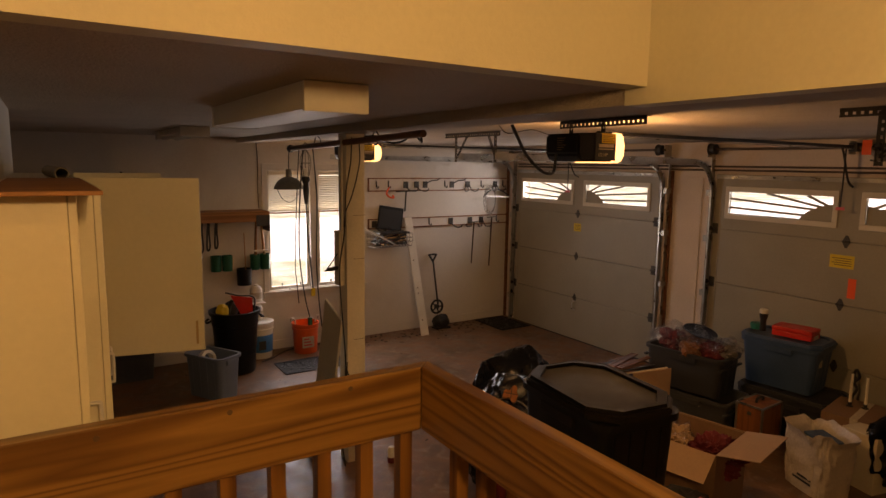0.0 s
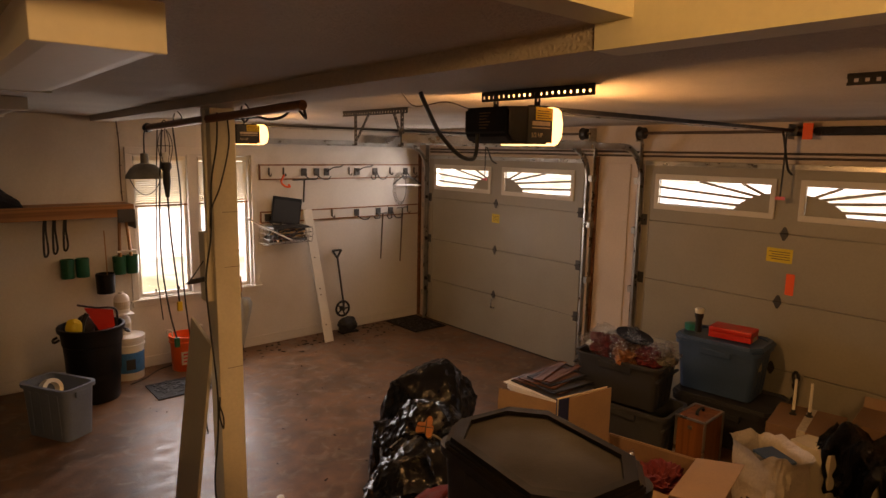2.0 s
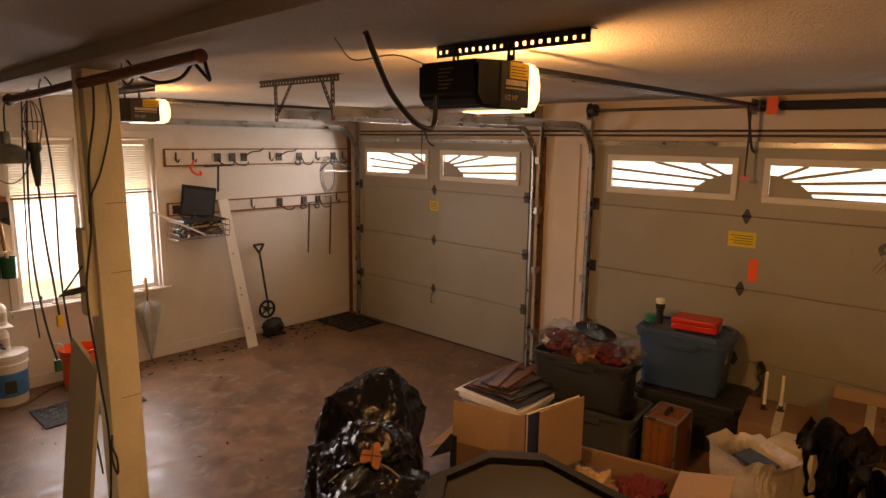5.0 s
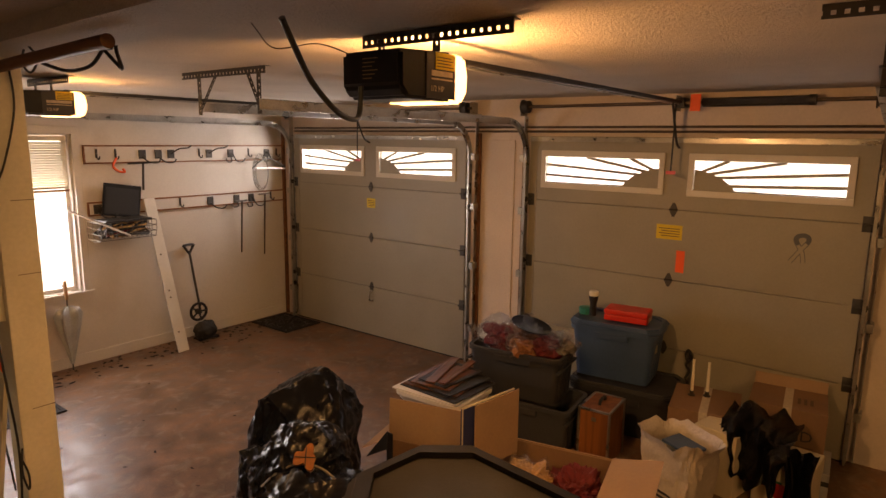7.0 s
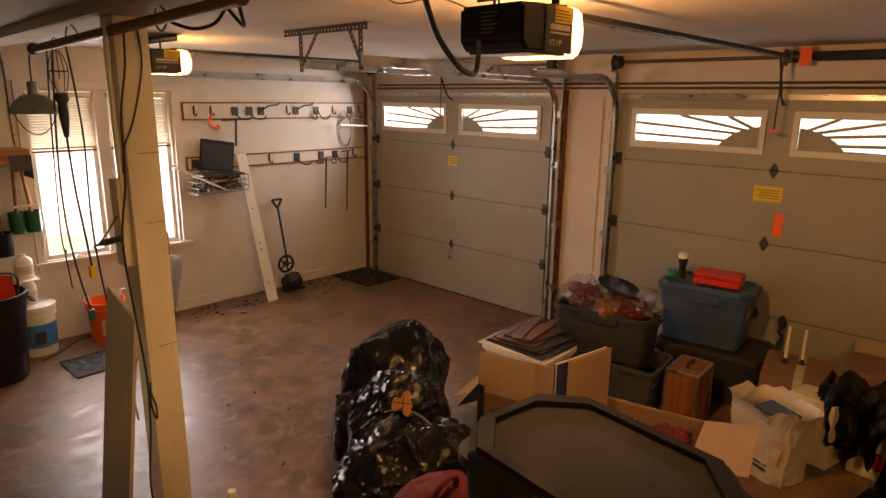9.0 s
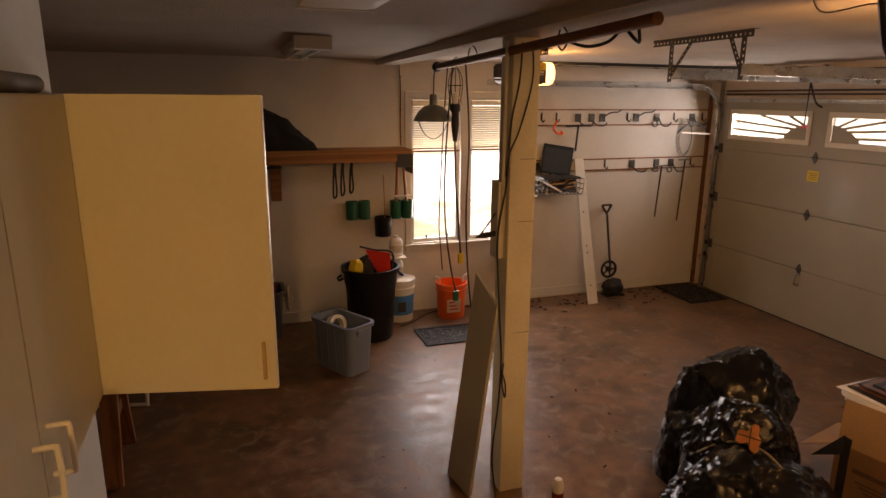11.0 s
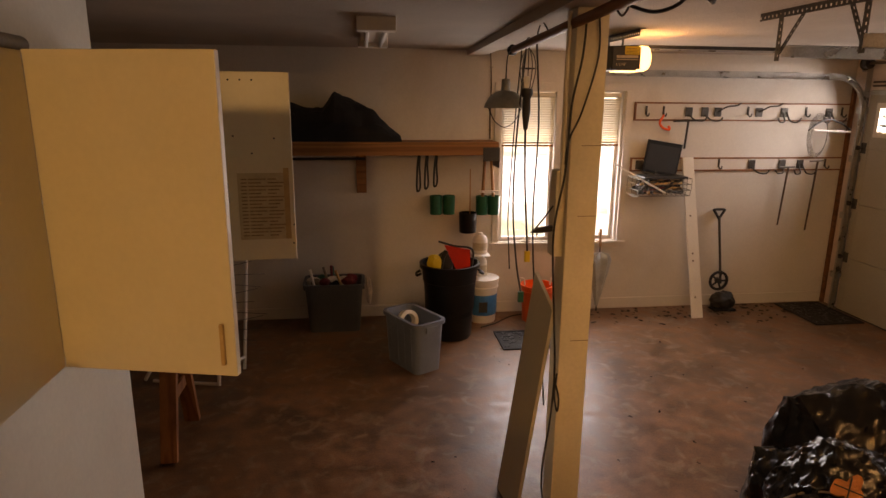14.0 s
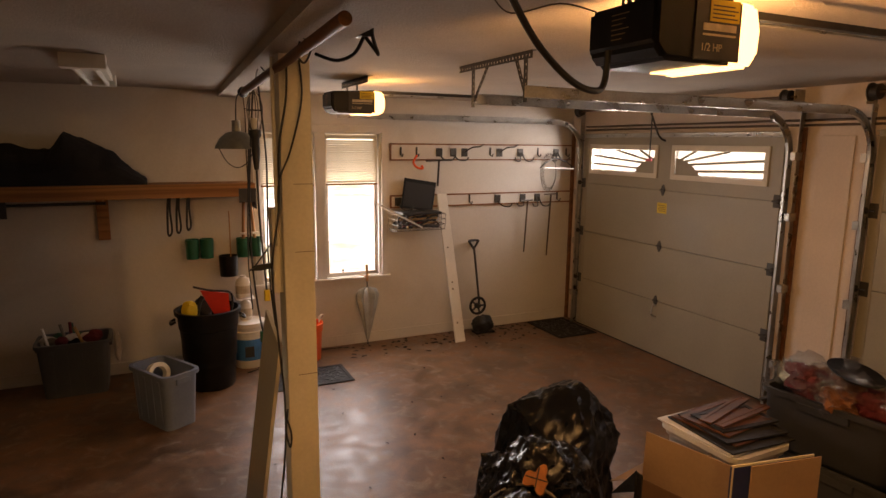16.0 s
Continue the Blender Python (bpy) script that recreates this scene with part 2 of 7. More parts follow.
REDFABRIC = mat("maroon_cloth", (0.14, 0.012, 0.016), 0.85, var=0.2, scale=9.0, bump=0.3, bump_scale=300)
UMBRELLA = mat("silver_umbrella_cloth", (0.42, 0.44, 0.43), 0.45, metal=0.3, var=0.2, scale=10)
RUBBER = mat("black_rubber", (0.011, 0.010, 0.010), 0.8, var=0.3, scale=20, bump=0.4, bump_scale=90)
CORD = mat("black_cord", (0.016, 0.015, 0.014), 0.55, var=0.2, scale=30)
GREYCORD = mat("grey_cord", (0.20, 0.17, 0.13), 0.6, var=0.2, scale=30)
FADED = mat("faded_print", (0.30, 0.20, 0.10), 0.7, var=0.3, scale=40)
SLATE = mat("slate_tote_plastic", (0.085, 0.092, 0.10), 0.5, var=0.15, scale=5.0, bump=0.05, bump_scale=160)
PAPER = mat("printed_paper", (0.56, 0.46, 0.29), 0.7, var=0.15, scale=12)
BLIND = mat("blind_slat", (0.70, 0.62, 0.48), 0.5, var=0.06, scale=10)
ALU = mat("lamp_reflector_alu", (0.30, 0.29, 0.25), 0.45, metal=0.8, var=0.2, scale=14)
TUBEGLASS = mat("unlit_tube", (0.70, 0.68, 0.62), 0.6, var=0.05)
PAN = mat("fixture_pan_enamel", (0.74, 0.70, 0.62), 0.6, var=0.06, scale=4)
POLYBAG = mat("milky_poly_bag", (0.54, 0.47, 0.40), 0.36, var=0.16, scale=8, bump=0.7, bump_scale=32)
LEAFDIRT = mat("dry_leaf", (0.05, 0.035, 0.025), 0.9, var=0.4, scale=30, per_object=0.3)
GRASS = mat("lawn", (0.17, 0.17, 0.10), 0.9, var=0.4, scale=3.0, fine=40, second=(0.36, 0.33, 0.27), mix_scale=0.5, mix_lo=0.4, mix_hi=0.6)
DRIVE = mat("driveway_concrete", (0.42, 0.40, 0.37), 0.85, var=0.15, scale=1.5)
LENS = glow("opener_lens", (1.0, 0.62, 0.22), 0.9)
PANE = clear("window_glass")
CLEARFILM = clear("clear_film", (0.97, 0.97, 0.98), 0.06, 2.0, 1.0)
WIRE = mat("dull_wire", (0.16, 0.15, 0.135), 0.5, metal=0.6, var=0.15, scale=40)
PINK = mat("pink_tag", (0.75, 0.16, 0.20), 0.6, var=0.05)
CANDLE = mat("candle_wax", (0.80, 0.74, 0.62), 0.4, var=0.04)
TAN = mat("tan_goods", (0.55, 0.33, 0.13), 0.6, var=0.3, scale=12)
LAMINATE = mat("laminate_board", (0.46, 0.42, 0.33), 0.5, var=0.08, scale=4)


# ---- mesh helpers ----
def box(bm, x0, y0, z0, x1, y1, z1, bev=0.0, m=None):
    got = bmesh.ops.create_cube(bm, size=1.0)["verts"]
    t = Matrix.Translation(((x0 + x1) / 2, (y0 + y1) / 2, (z0 + z1) / 2)) @ Matrix.Diagonal((abs(x1 - x0), abs(y1 - y0), abs(z1 - z0), 1))
    bmesh.ops.transform(bm, matrix=(m @ t) if m else t, verts=got)
    if bev:
        edges = list({e for v in got for e in v.link_edges})
        bmesh.ops.bevel(bm, geom=edges, offset=bev, segments=2, profile=0.6, affect="EDGES")
    return bm


def rod(bm, p, q, r, r2=None, seg=12):
    p, q = Vector(p), Vector(q)
    d = q - p
    m = Matrix.Translation((p + q) / 2) @ d.to_track_quat("Z", "Y").to_matrix().to_4x4()
    bmesh.ops.create_cone(bm, cap_ends=True, segments=seg, radius1=r, radius2=r if r2 is None else r2, depth=d.length, matrix=m)
    return bm


def sweep(bm, pts, r, seg=7, smooth=6):
    """A round cord through points, smoothed by a Catmull-Rom curve."""
    P = [Vector(p) for p in pts]
    line = []
    for i in range(len(P) - 1):
        a, b, c, d = P[max(i - 1, 0)], P[i], P[i + 1], P[min(i + 2, len(P) - 1)]
        for k in range(smooth):
            s = k / smooth
            line.append(0.5 * ((2 * b) + (c - a) * s + (2 * a - 5 * b + 4 * c - d) * s * s + (3 * b - 3 * c + d - a) * s ** 3))
    line.append(P[-1])
    rings, up = [], None
    for i, p in enumerate(line):
        d = (line[min(i + 1, len(line) - 1)] - line[max(i - 1, 0)]).normalized()
        if up is None:
            up = d.orthogonal()
        up = (up - d * up.dot(d)).normalized()
        side = d.cross(up)
        rings.append([bm.verts.new(p + r * (math.cos(2 * math.pi * k / seg) * up + math.sin(2 * math.pi * k / seg) * side)) for k in range(seg)])
    for a, b in zip(rings, rings[1:]):
        for k in range(seg):
            bm.faces.new((a[k], a[(k + 1) % seg], b[(k + 1) % seg], b[k]))
    bm.faces.new(rings[0][::-1]), bm.faces.new(rings[-1])
    return bm


def lathe(bm, profile, x, y, z=0.0, seg=28, squash=1.0):
    """Turns (radius, height) pairs about an upright axis."""
    rings = [[bm.verts.new((x + r * math.cos(2 * math.pi * k / seg), y + squash * r * math.sin(2 * math.pi * k / seg), z + h)) for k in range(seg)] for r, h in profile]
    for a, b in zip(rings, rings[1:]):
        for k in range(seg):
            bm.faces.new((a[k], a[(k + 1) % seg], b[(k + 1) % seg], b[k]))
    return bm


def prism(bm, outline, lo, hi, axis="z"):
    """Extrudes a flat outline of (a, b) along an axis."""
    def put(a, b, c):
        return {"z": (a, b, c), "y": (a, c, b), "x": (c, a, b)}[axis]
    low = [bm.verts.new(put(a, b, lo)) for a, b in outline]
    high = [bm.verts.new(put(a, b, hi)) for a, b in outline]
    n = len(outline)
    bm.faces.new(low[::-1]), bm.faces.new(high)
    for k in range(n):
        bm.faces.new((low[k], low[(k + 1) % n], high[(k + 1) % n], high[k]))
    bmesh.ops.recalc_face_normals(bm, faces=bm.faces[:])
    return bm


def tub(bm, w, d, h, taper=0.88, wall=0.006, r=0.05, lip=0.02, m=None, seg=5):
    """An open plastic tub with rounded corners and a rolled lip, standing on z = 0, its middle at the origin."""
    def ring(hw, hd, z, rr):
        pts = []
        for cx, cy, a0 in ((1, 1, 0), (-1, 1, 90), (-1, -1, 180), (1, -1, 270)):
            for k in range(seg + 1):
                a = radians(a0 + 90 * k / seg)
                pts.append(bm.verts.new((cx * (hw - rr) + rr * math.cos(a), cy * (hd - rr) + rr * math.sin(a), z)))
        return pts
    w2, d2 = w / 2, d / 2
    loops = [ring(w2 * taper, d2 * taper, 0, r * 0.8), ring(w2, d2, h - 0.03, r), ring(w2 + lip, d2 + lip, h - 0.028, r + lip), ring(w2 + lip, d2 + lip, h, r + lip), ring(w2 - wall, d2 - wall, h, r), ring(w2 * taper - wall, d2 * taper - wall, wall * 2, r * 0.8)]
    n = len(loops[0])
    for a, b in zip(loops, loops[1:]):
        for k in range(n):
            bm.faces.new((a[k], a[(k + 1) % n], b[(k + 1) % n], b[k]))
    bm.faces.new(loops[0][::-1]), bm.faces.new(loops[-1])
    bmesh.ops.recalc_face_normals(bm, faces=bm.faces[:])
    if m:
        bmesh.ops.transform(bm, matrix=m, verts=bm.verts[:])
    return bm


def crumple(bm, centre, size, amount=0.18, fold=3.0, seed=0, sub=5, floor_at=None, pinch=0.0, crisp=0.07):
    """A bag-like lump: a ball pressed to a size, folded by ridged noise and flattened where it stands."""
    got = bmesh.ops.create_icosphere(bm, subdivisions=sub, radius=1.0)["verts"]
    c, off = Vector(centre), Vector((seed * 7.3, seed * 3.1, seed * 1.7))
    for v in got:
        n = v.co.normalized()
        q = n * fold + off
        f1 = noise.voronoi(q * 0.8)[0]
        crease = math.exp(-7.0 * (f1[1] - f1[0]))
        wrinkle = 1 - 2 * abs(noise.noise(Vector((q.x * 3.1, q.y * 3.1, q.z * 1.6))))
        tiny = 1 - 2 * abs(noise.noise(Vector((q.x * 8.0, q.y * 8.0, q.z * 4.0))))
        d = 1 + amount * (1.0 * noise.noise(n * 1.5 + off) + 0.45 * crease + 0.16 * wrinkle + crisp * tiny - 0.2)
        top = max(n.z, 0.0)
        w = 1 - pinch * top ** 2
        v.co = c + Vector((n.x * d * size[0] * w, n.y * d * size[1] * w, n.z * d * size[2]))
        if floor_at is not None and v.co.z < floor_at + 0.01:
            v.co.z = floor_at + 0.004 * abs(noise.noise(v.co * 9))
    return bm


def slack_bag(bm, centre, size, seed=0, points=26, peak=(0.2, 0.1)):
    """A half-filled plastic sack: taut flat planes between sharp creases, a drawn-up peak and a spread foot."""
    rng = random.Random(seed)
    pts = []
    for k in range(points):
        z = rng.uniform(-1, 1)
        a = rng.uniform(0, 2 * math.pi)
        r = math.sqrt(max(0.0, 1 - abs(z) ** 3.0)) * rng.uniform(0.90, 1.06)
        w = 1 - 0.20 * max(z, 0)
        pts.append((r * w * math.cos(a) + peak[0] * max(z, 0), r * w * math.sin(a) + peak[1] * max(z, 0), z))
    for k in range(9):
        a = 2 * math.pi * k / 9
        pts.append((math.cos(a) * rng.uniform(0.9, 1.08), math.sin(a) * rng.uniform(0.9, 1.08), -1.0))
    for q in pts:
        bm.verts.new(q)
    hull = bmesh.ops.convex_hull(bm, input=bm.verts[:])
    loose = [v for v in bm.verts if not v.link_faces]
    bmesh.ops.delete(bm, geom=loose, context="VERTS")
    for cuts, amp, fr in ((1, 0.10, 1.3), (1, 0.085, 2.6), (1, 0.055, 5.0), (1, 0.03, 10.0)):
        bmesh.ops.triangulate(bm, faces=bm.faces[:])
        bmesh.ops.subdivide_edges(bm, edges=[e for e in bm.edges if e.calc_length() > 0.06], cuts=cuts, use_grid_fill=True)
        for v in bm.verts:
            if v.co.z > -0.97:
                q = Vector((v.co.x * fr + seed, v.co.y * fr, v.co.z * fr * 0.7))
                v.co += v.co.normalized() * amp * (0.5 - 2 * abs(noise.noise(q)))
    bmesh.ops.triangulate(bm, faces=bm.faces[:])
    c = Vector(centre)
    for v in bm.verts:
        v.co = c + Vector((v.co.x * size[0], v.co.y * size[1], v.co.z * size[2]))
        v.co.z = max(v.co.z, 0.002)
    bmesh.ops.recalc_face_normals(bm, faces=bm.faces[:])
    return bm


def mesh_ob(name, bm, material, smooth=False):
    me = bpy.data.meshes.new(name)
    bm.normal_update()
    bm.to_mesh(me)
    bm.free()
    for m in material if isinstance(material, (list, tuple)) else [material]:
        me.materials.append(m)
    if smooth:
        for f in me.polygons:
            f.use_smooth = True
        me.set_sharp_from_angle(angle=radians(38))
    return new(name, me)


def part(name, bm, material, parent, label="", smooth=False):
    ob = mesh_ob(name, bm, material, smooth)
    ob.parent = parent
    if parent.parent is None:
        ob.matrix_parent_inverse = parent.matrix_basis.inverted()
    if label:
        tagged(ob, label)
    return ob


def thing(name, at, label, category, group="", kind=""):
    ob = new(name)
    ob.empty_display_size = 0.1
    ob.matrix_basis = Matrix.Translation(at)
    return tagged(ob, label, category, group, kind)


def solid(name, bm, material, label, category, kind="structure", smooth=False, group=""):
    return tagged(mesh_ob(name, bm, material, smooth), label, category, group, kind)


def B():
    return bmesh.new()


def words(text, size, m, material, parent, name="lettering", depth=0.0006):
    """Raised lettering in the built-in font, made into a mesh; m maps x to the reading direction and y to up."""
    cu = bpy.data.curves.new(name, "FONT")
    cu.body, cu.size, cu.extrude, cu.resolution_u = text, size, depth, 2
    tmp = new(name, cu)
    bpy.context.view_layer.update()
    me = bpy.data.meshes.new_from_object(tmp.evaluated_get(bpy.context.evaluated_depsgraph_get()))
    bpy.data.objects.remove(tmp)
    me.transform(m)
    me.materials.clear()
    me.materials.append(material)
    ob = new(name, me)
    ob.parent = parent
    if parent.parent is None:
        ob.matrix_parent_inverse = parent.matrix_basis.inverted()
    return ob


# ---- large structure ----
FX, NY, CZ, BZ = 5.66, 7.225, 2.45, 2.398     # door wall, window wall, ceiling, beam underside
WX, SY = -1.7, -0.9                          # closing walls
solid("floor", box(B(), WX - 0.2, SY - 0.2, -0.15, FX + 0.2, NY + 0.2, 0.0), CONCRETE, "brown and grey stained concrete slab with worn sheen", "floor")

bm = B()
for x0, x1, z0, z1 in ((WX - 0.2, 2.16, -0.15, 3.4), (3.35, FX + 0.2, -0.15, 3.4), (2.16, 3.35, -0.15, 0.682), (2.16, 3.35, 2.114, 3.4)):
    box(bm, x0, NY, z0, x1, NY + 0.16, z1)
solid("wall_north", bm, WALL, "scuffed off-white painted wall with a window", "wall")
bm = B()
D1, D2, DH = (4.52, 6.96), (1.43, 3.89), 2.125
for y0, y1, z0, z1 in ((SY, D2[0] + 0.04, -0.15, 3.4), (D2[1] - 0.04, D1[0] + 0.04, -0.15, 3.4), (D1[1] - 0.04, NY, -0.15, 3.4), (D2[0] + 0.04, D2[1] - 0.04, DH, 3.4), (D1[0] + 0.04, D1[1] - 0.04, DH, 3.4)):
    box(bm, FX, y0, z0, FX + 0.16, y1, z1)
solid("wall_east", bm, PINKWALL, "pinkish beige painted wall around two garage doors", "wall")
# west and south walls are never in view; their dark colour soaks up bounce
solid("wall_west", box(B(), WX - 0.15, SY, -0.15, WX, NY, 3.4), DARKCLOSING, "unseen west closing wall, coloured dark brown to cut bounce light", "wall")
solid("wall_south", box(B(), WX - 0.2, SY - 0.15, -0.15, FX + 0.2, SY, 3.4), DARKCLOSING, "unseen south closing wall, coloured dark brown to cut bounce light", "wall")
solid("wall_partition", box(B(), -0.22, 1.62, 0.0, -0.09, 4.16, CZ), WHITE, "white painted partition wall behind the cabinets", "wall")
bm = B()
HX, HY = 1.66, 1.50                         # corner of the raised stairwell ceiling
box(bm, WX, HY + 0.09, CZ, FX, NY, CZ + 0.12)
box(bm, HX + 0.09, SY, CZ, FX, HY + 0.09, CZ + 0.12)
solid("ceiling", bm, CEIL, "beige ceiling with a sprayed stipple texture", "ceiling")
solid("ceiling_stairwell", box(B(), WX, SY, 3.2, HX + 0.12, HY + 0.12, 3.32), YELLOW, "raised ceiling over the landing", "ceiling")
solid("wall_stairwell_north", box(B(), WX, HY, CZ - 0.002, HX, HY + 0.088, 3.2), YELLOW, "pale yellow painted drop wall of the stairwell", "wall")
solid("wall_stairwell_east", box(B(), HX - 0.004, SY, BZ - 0.003, HX + 0.088, HY + 0.088, 3.2), YELLOW, "pale yellow painted drop wall of the stairwell", "wall")
solid("ceiling_beam", prism(B(), [(HX + 0.003, SY), (1.985, SY), (1.995, NY), (1.85, NY), (HX + 0.003, HY + 0.09)], BZ, CZ + 0.05), CEIL, "boxed beige ceiling beam resting on the post", "beam")
solid("baseboard", box(B(), WX, NY - 0.014, 0.0, FX - 0.03, NY, 0.105, 0.003), WALL, "painted baseboard at the foot of the window wall", "baseboard")
solid("trim", box(B(), FX - 0.035, NY - 0.05, 0.0, FX - 0.003, NY - 0.016, 2.2, 0.003), POLEWOOD, "dark reddish brown wooden corner trim", "trim")

# landing behind the guard rail
bm = B()
box(bm, WX, SY, 0.0, 0.93, 1.50, 0.74)
solid("landing", bm, PINE_X, "raised wooden landing inside the house door", "landing")

# outside
bm = B()
box(bm, -400, NY + 0.165, -0.45, 400, 400, -0.25)
box(bm, FX + 0.165, -400, -0.45, 400, NY + 0.165, -0.25)
box(bm, -400, -400, -0.45, FX + 0.165, SY - 0.16, -0.25)
box(bm, -400, SY - 0.16, -0.45, WX - 0.21, NY + 0.165, -0.25)
solid("ground", bm, GRASS, "sunlit lawn with dry leaves", "ground")
solid("road", box(B(), -60, 15, -0.248, 60, 26, -0.20), DRIVE, "pale sunlit street beyond the lawn", "road")
solid("pavement", box(B(), FX + 0.17, -2, -0.24, 30, 8, -0.16), DRIVE, "pale concrete driveway", "pavement")


# ---- window and outside of it ----
def window_unit():
    w = tagged(new("window_1"), "pair of painted wooden casement windows in the wall", "window", kind="structure")
    bm = B()
    x0, x1, z0, z1, y = 2.112, 3.41, 0.622, 2.175, NY
    for a in ((x0, z1 - 0.065, x1, z1), (x0, z0, x1, z0 + 0.065), (x0, z0 + 0.065, x0 + 0.06, z1 - 0.065), (x1 - 0.06, z0 + 0.065, x1, z1 - 0.065)):
        box(bm, a[0], y - 0.022, a[1], a[2], y - 0.001, a[3], 0.004)
    part("window_casing", bm, WALL, w)
    part("window_sill", box(B(), x0 - 0.02, y - 0.045, z0 + 0.05, x1 + 0.02, y - 0.0235, z0 + 0.075, 0.004), WALL, w)
    bm = B()
    for a in ((2.162, 0.684, 2.185, 2.112), (3.325, 0.684, 3.348, 2.112), (2.69, 0.684, 2.79, 2.112)):
        box(bm, a[0], y + 0.005, a[1], a[2], y + 0.10, a[3], 0.003)
    box(bm, 2.187, y + 0.006, 0.685, 2.688, y + 0.10, 0.70)
    box(bm, 2.792, y + 0.006, 0.685, 3.323, y + 0.10, 0.70)
    box(bm, 2.187, y + 0.006, 2.094, 2.688, y + 0.10, 2.111)
    box(bm, 2.792, y + 0.006, 2.094, 3.323, y + 0.10, 2.111)
    part("window_frame", bm, WALL, w)
    for a, b in ((2.188, 2.687), (2.793, 3.322)):
        bm = B()
        for q in ((a, 0.702, b, 0.737), (a, 2.059, b, 2.092), (a, 0.737, a + 0.032, 2.059), (b - 0.032, 0.737, b, 2.059)):
            box(bm, q[0], y + 0.05, q[1], q[2], y + 0.085, q[3], 0.003)
        sash = part("sash", bm, WALL, w)
        pane = part("pane", box(B(), a + 0.03, y + 0.064, 0.734, b - 0.03, y + 0.068, 2.062), PANE, sash)
        pane.visible_shadow = False
        for k in (0.3, 0.75):
            part("sash_lock", box(B(), a + k * (b - a), y + 0.035, 0.74, a + k * (b - a) + 0.014, y + 0.0495, 0.772, 0.002), DARKMETAL, sash)
    bm = B()
    rod(bm, (2.42, y - 0.03, 0.71), (2.42, y + 0.0, 0.71), 0.012)
    sweep(bm, [(2.42, y - 0.03, 0.71), (2.46, y - 0.032, 0.707), (2.50, y - 0.034, 0.714)], 0.006)
    part("crank", bm, WALL, w, "casement crank handle", True)


def blind(x0, x1, bottom):
    b = thing("window_blind", ((x0 + x1) / 2, NY + 0.02, bottom), "half-raised cream slatted blind in the window", "blind", "window blinds")
    part("head_rail", box(B(), x0, NY + 0.008, 2.049, x1, NY + 0.04, 2.089, 0.003), BLIND, b)
    z = bottom + 0.035
    sl = None
    while z < 2.044:
        if sl is None:
            bm = B()
            box(bm, x0, NY + 0.012, z - 0.0008, x1, NY + 0.036, z + 0.0008, m=Matrix.Translation((0, NY + 0.024, z)) @ Matrix.Rotation(radians(-52), 4, "X") @ Matrix.Translation((0, -NY - 0.024, -z)))
            sl = part("slat", bm, BLIND, b)
            z_first = z
        else:
            o = sl.copy()
            scene.collection.objects.link(o)
            o.location = (0, 0, z - z_first)
        z += 0.0215
    part("bottom_rail", box(B(), x0, NY + 0.012, bottom, x1, NY + 0.036, bottom + 0.018, 0.003), SHELFWOOD, b, "dark bottom rail")
    for x in (x0 + 0.1, x1 - 0.1):
        part("ladder_cord", rod(B(), (x, NY + 0.010, bottom), (x, NY + 0.010, 2.074), 0.0012, seg=5), BLIND, b)


window_unit()
blind(2.195, 2.68, 1.60)
blind(2.80, 3.315, 1.605)


# ---- garage doors ----
def fan_bars(bm, y0, y1, z0, z1, x, flip):
    """Sunburst grille: a stepped hub in a lower corner, with bars that fan out from it over the window."""
    hub = y0 if flip else y1
    s = 1 if flip else -1
    w, h = y1 - y0, z1 - z0
    for (u0, v0), (u1, v1) in (((0.10, 0.16), (1.0, 0.30)), ((0.10, 0.42), (1.0, 0.70)), ((0.10, 0.55), (0.62, 1.0)), ((0.04, 0.60), (0.24, 1.0))):
        a, b = Vector((x, hub + s * u0 * w, z0 + v0 * h)), Vector((x, hub + s * u1 * w, z0 + v1 * h))
        d = b - a
        m = Matrix.Translation((a + b) / 2) @ Matrix.Rotation(math.atan2(d.z, d.y), 4, "X")
        box(bm, -0.004, -d.length / 2 - 0.004, -0.0105, 0.004, d.length / 2 + 0.004, 0.0105, m=m)
    pts = [(hub, z0)] + [(hub + s * u * w, z0 + v * h) for u, v in ((0.30, 0.0), (0.27, 0.18), (0.22, 0.36), (0.15, 0.52), (0.06, 0.66), (0.0, 0.70))]
    prism(bm, pts, x - 0.005, x + 0.005, "x")


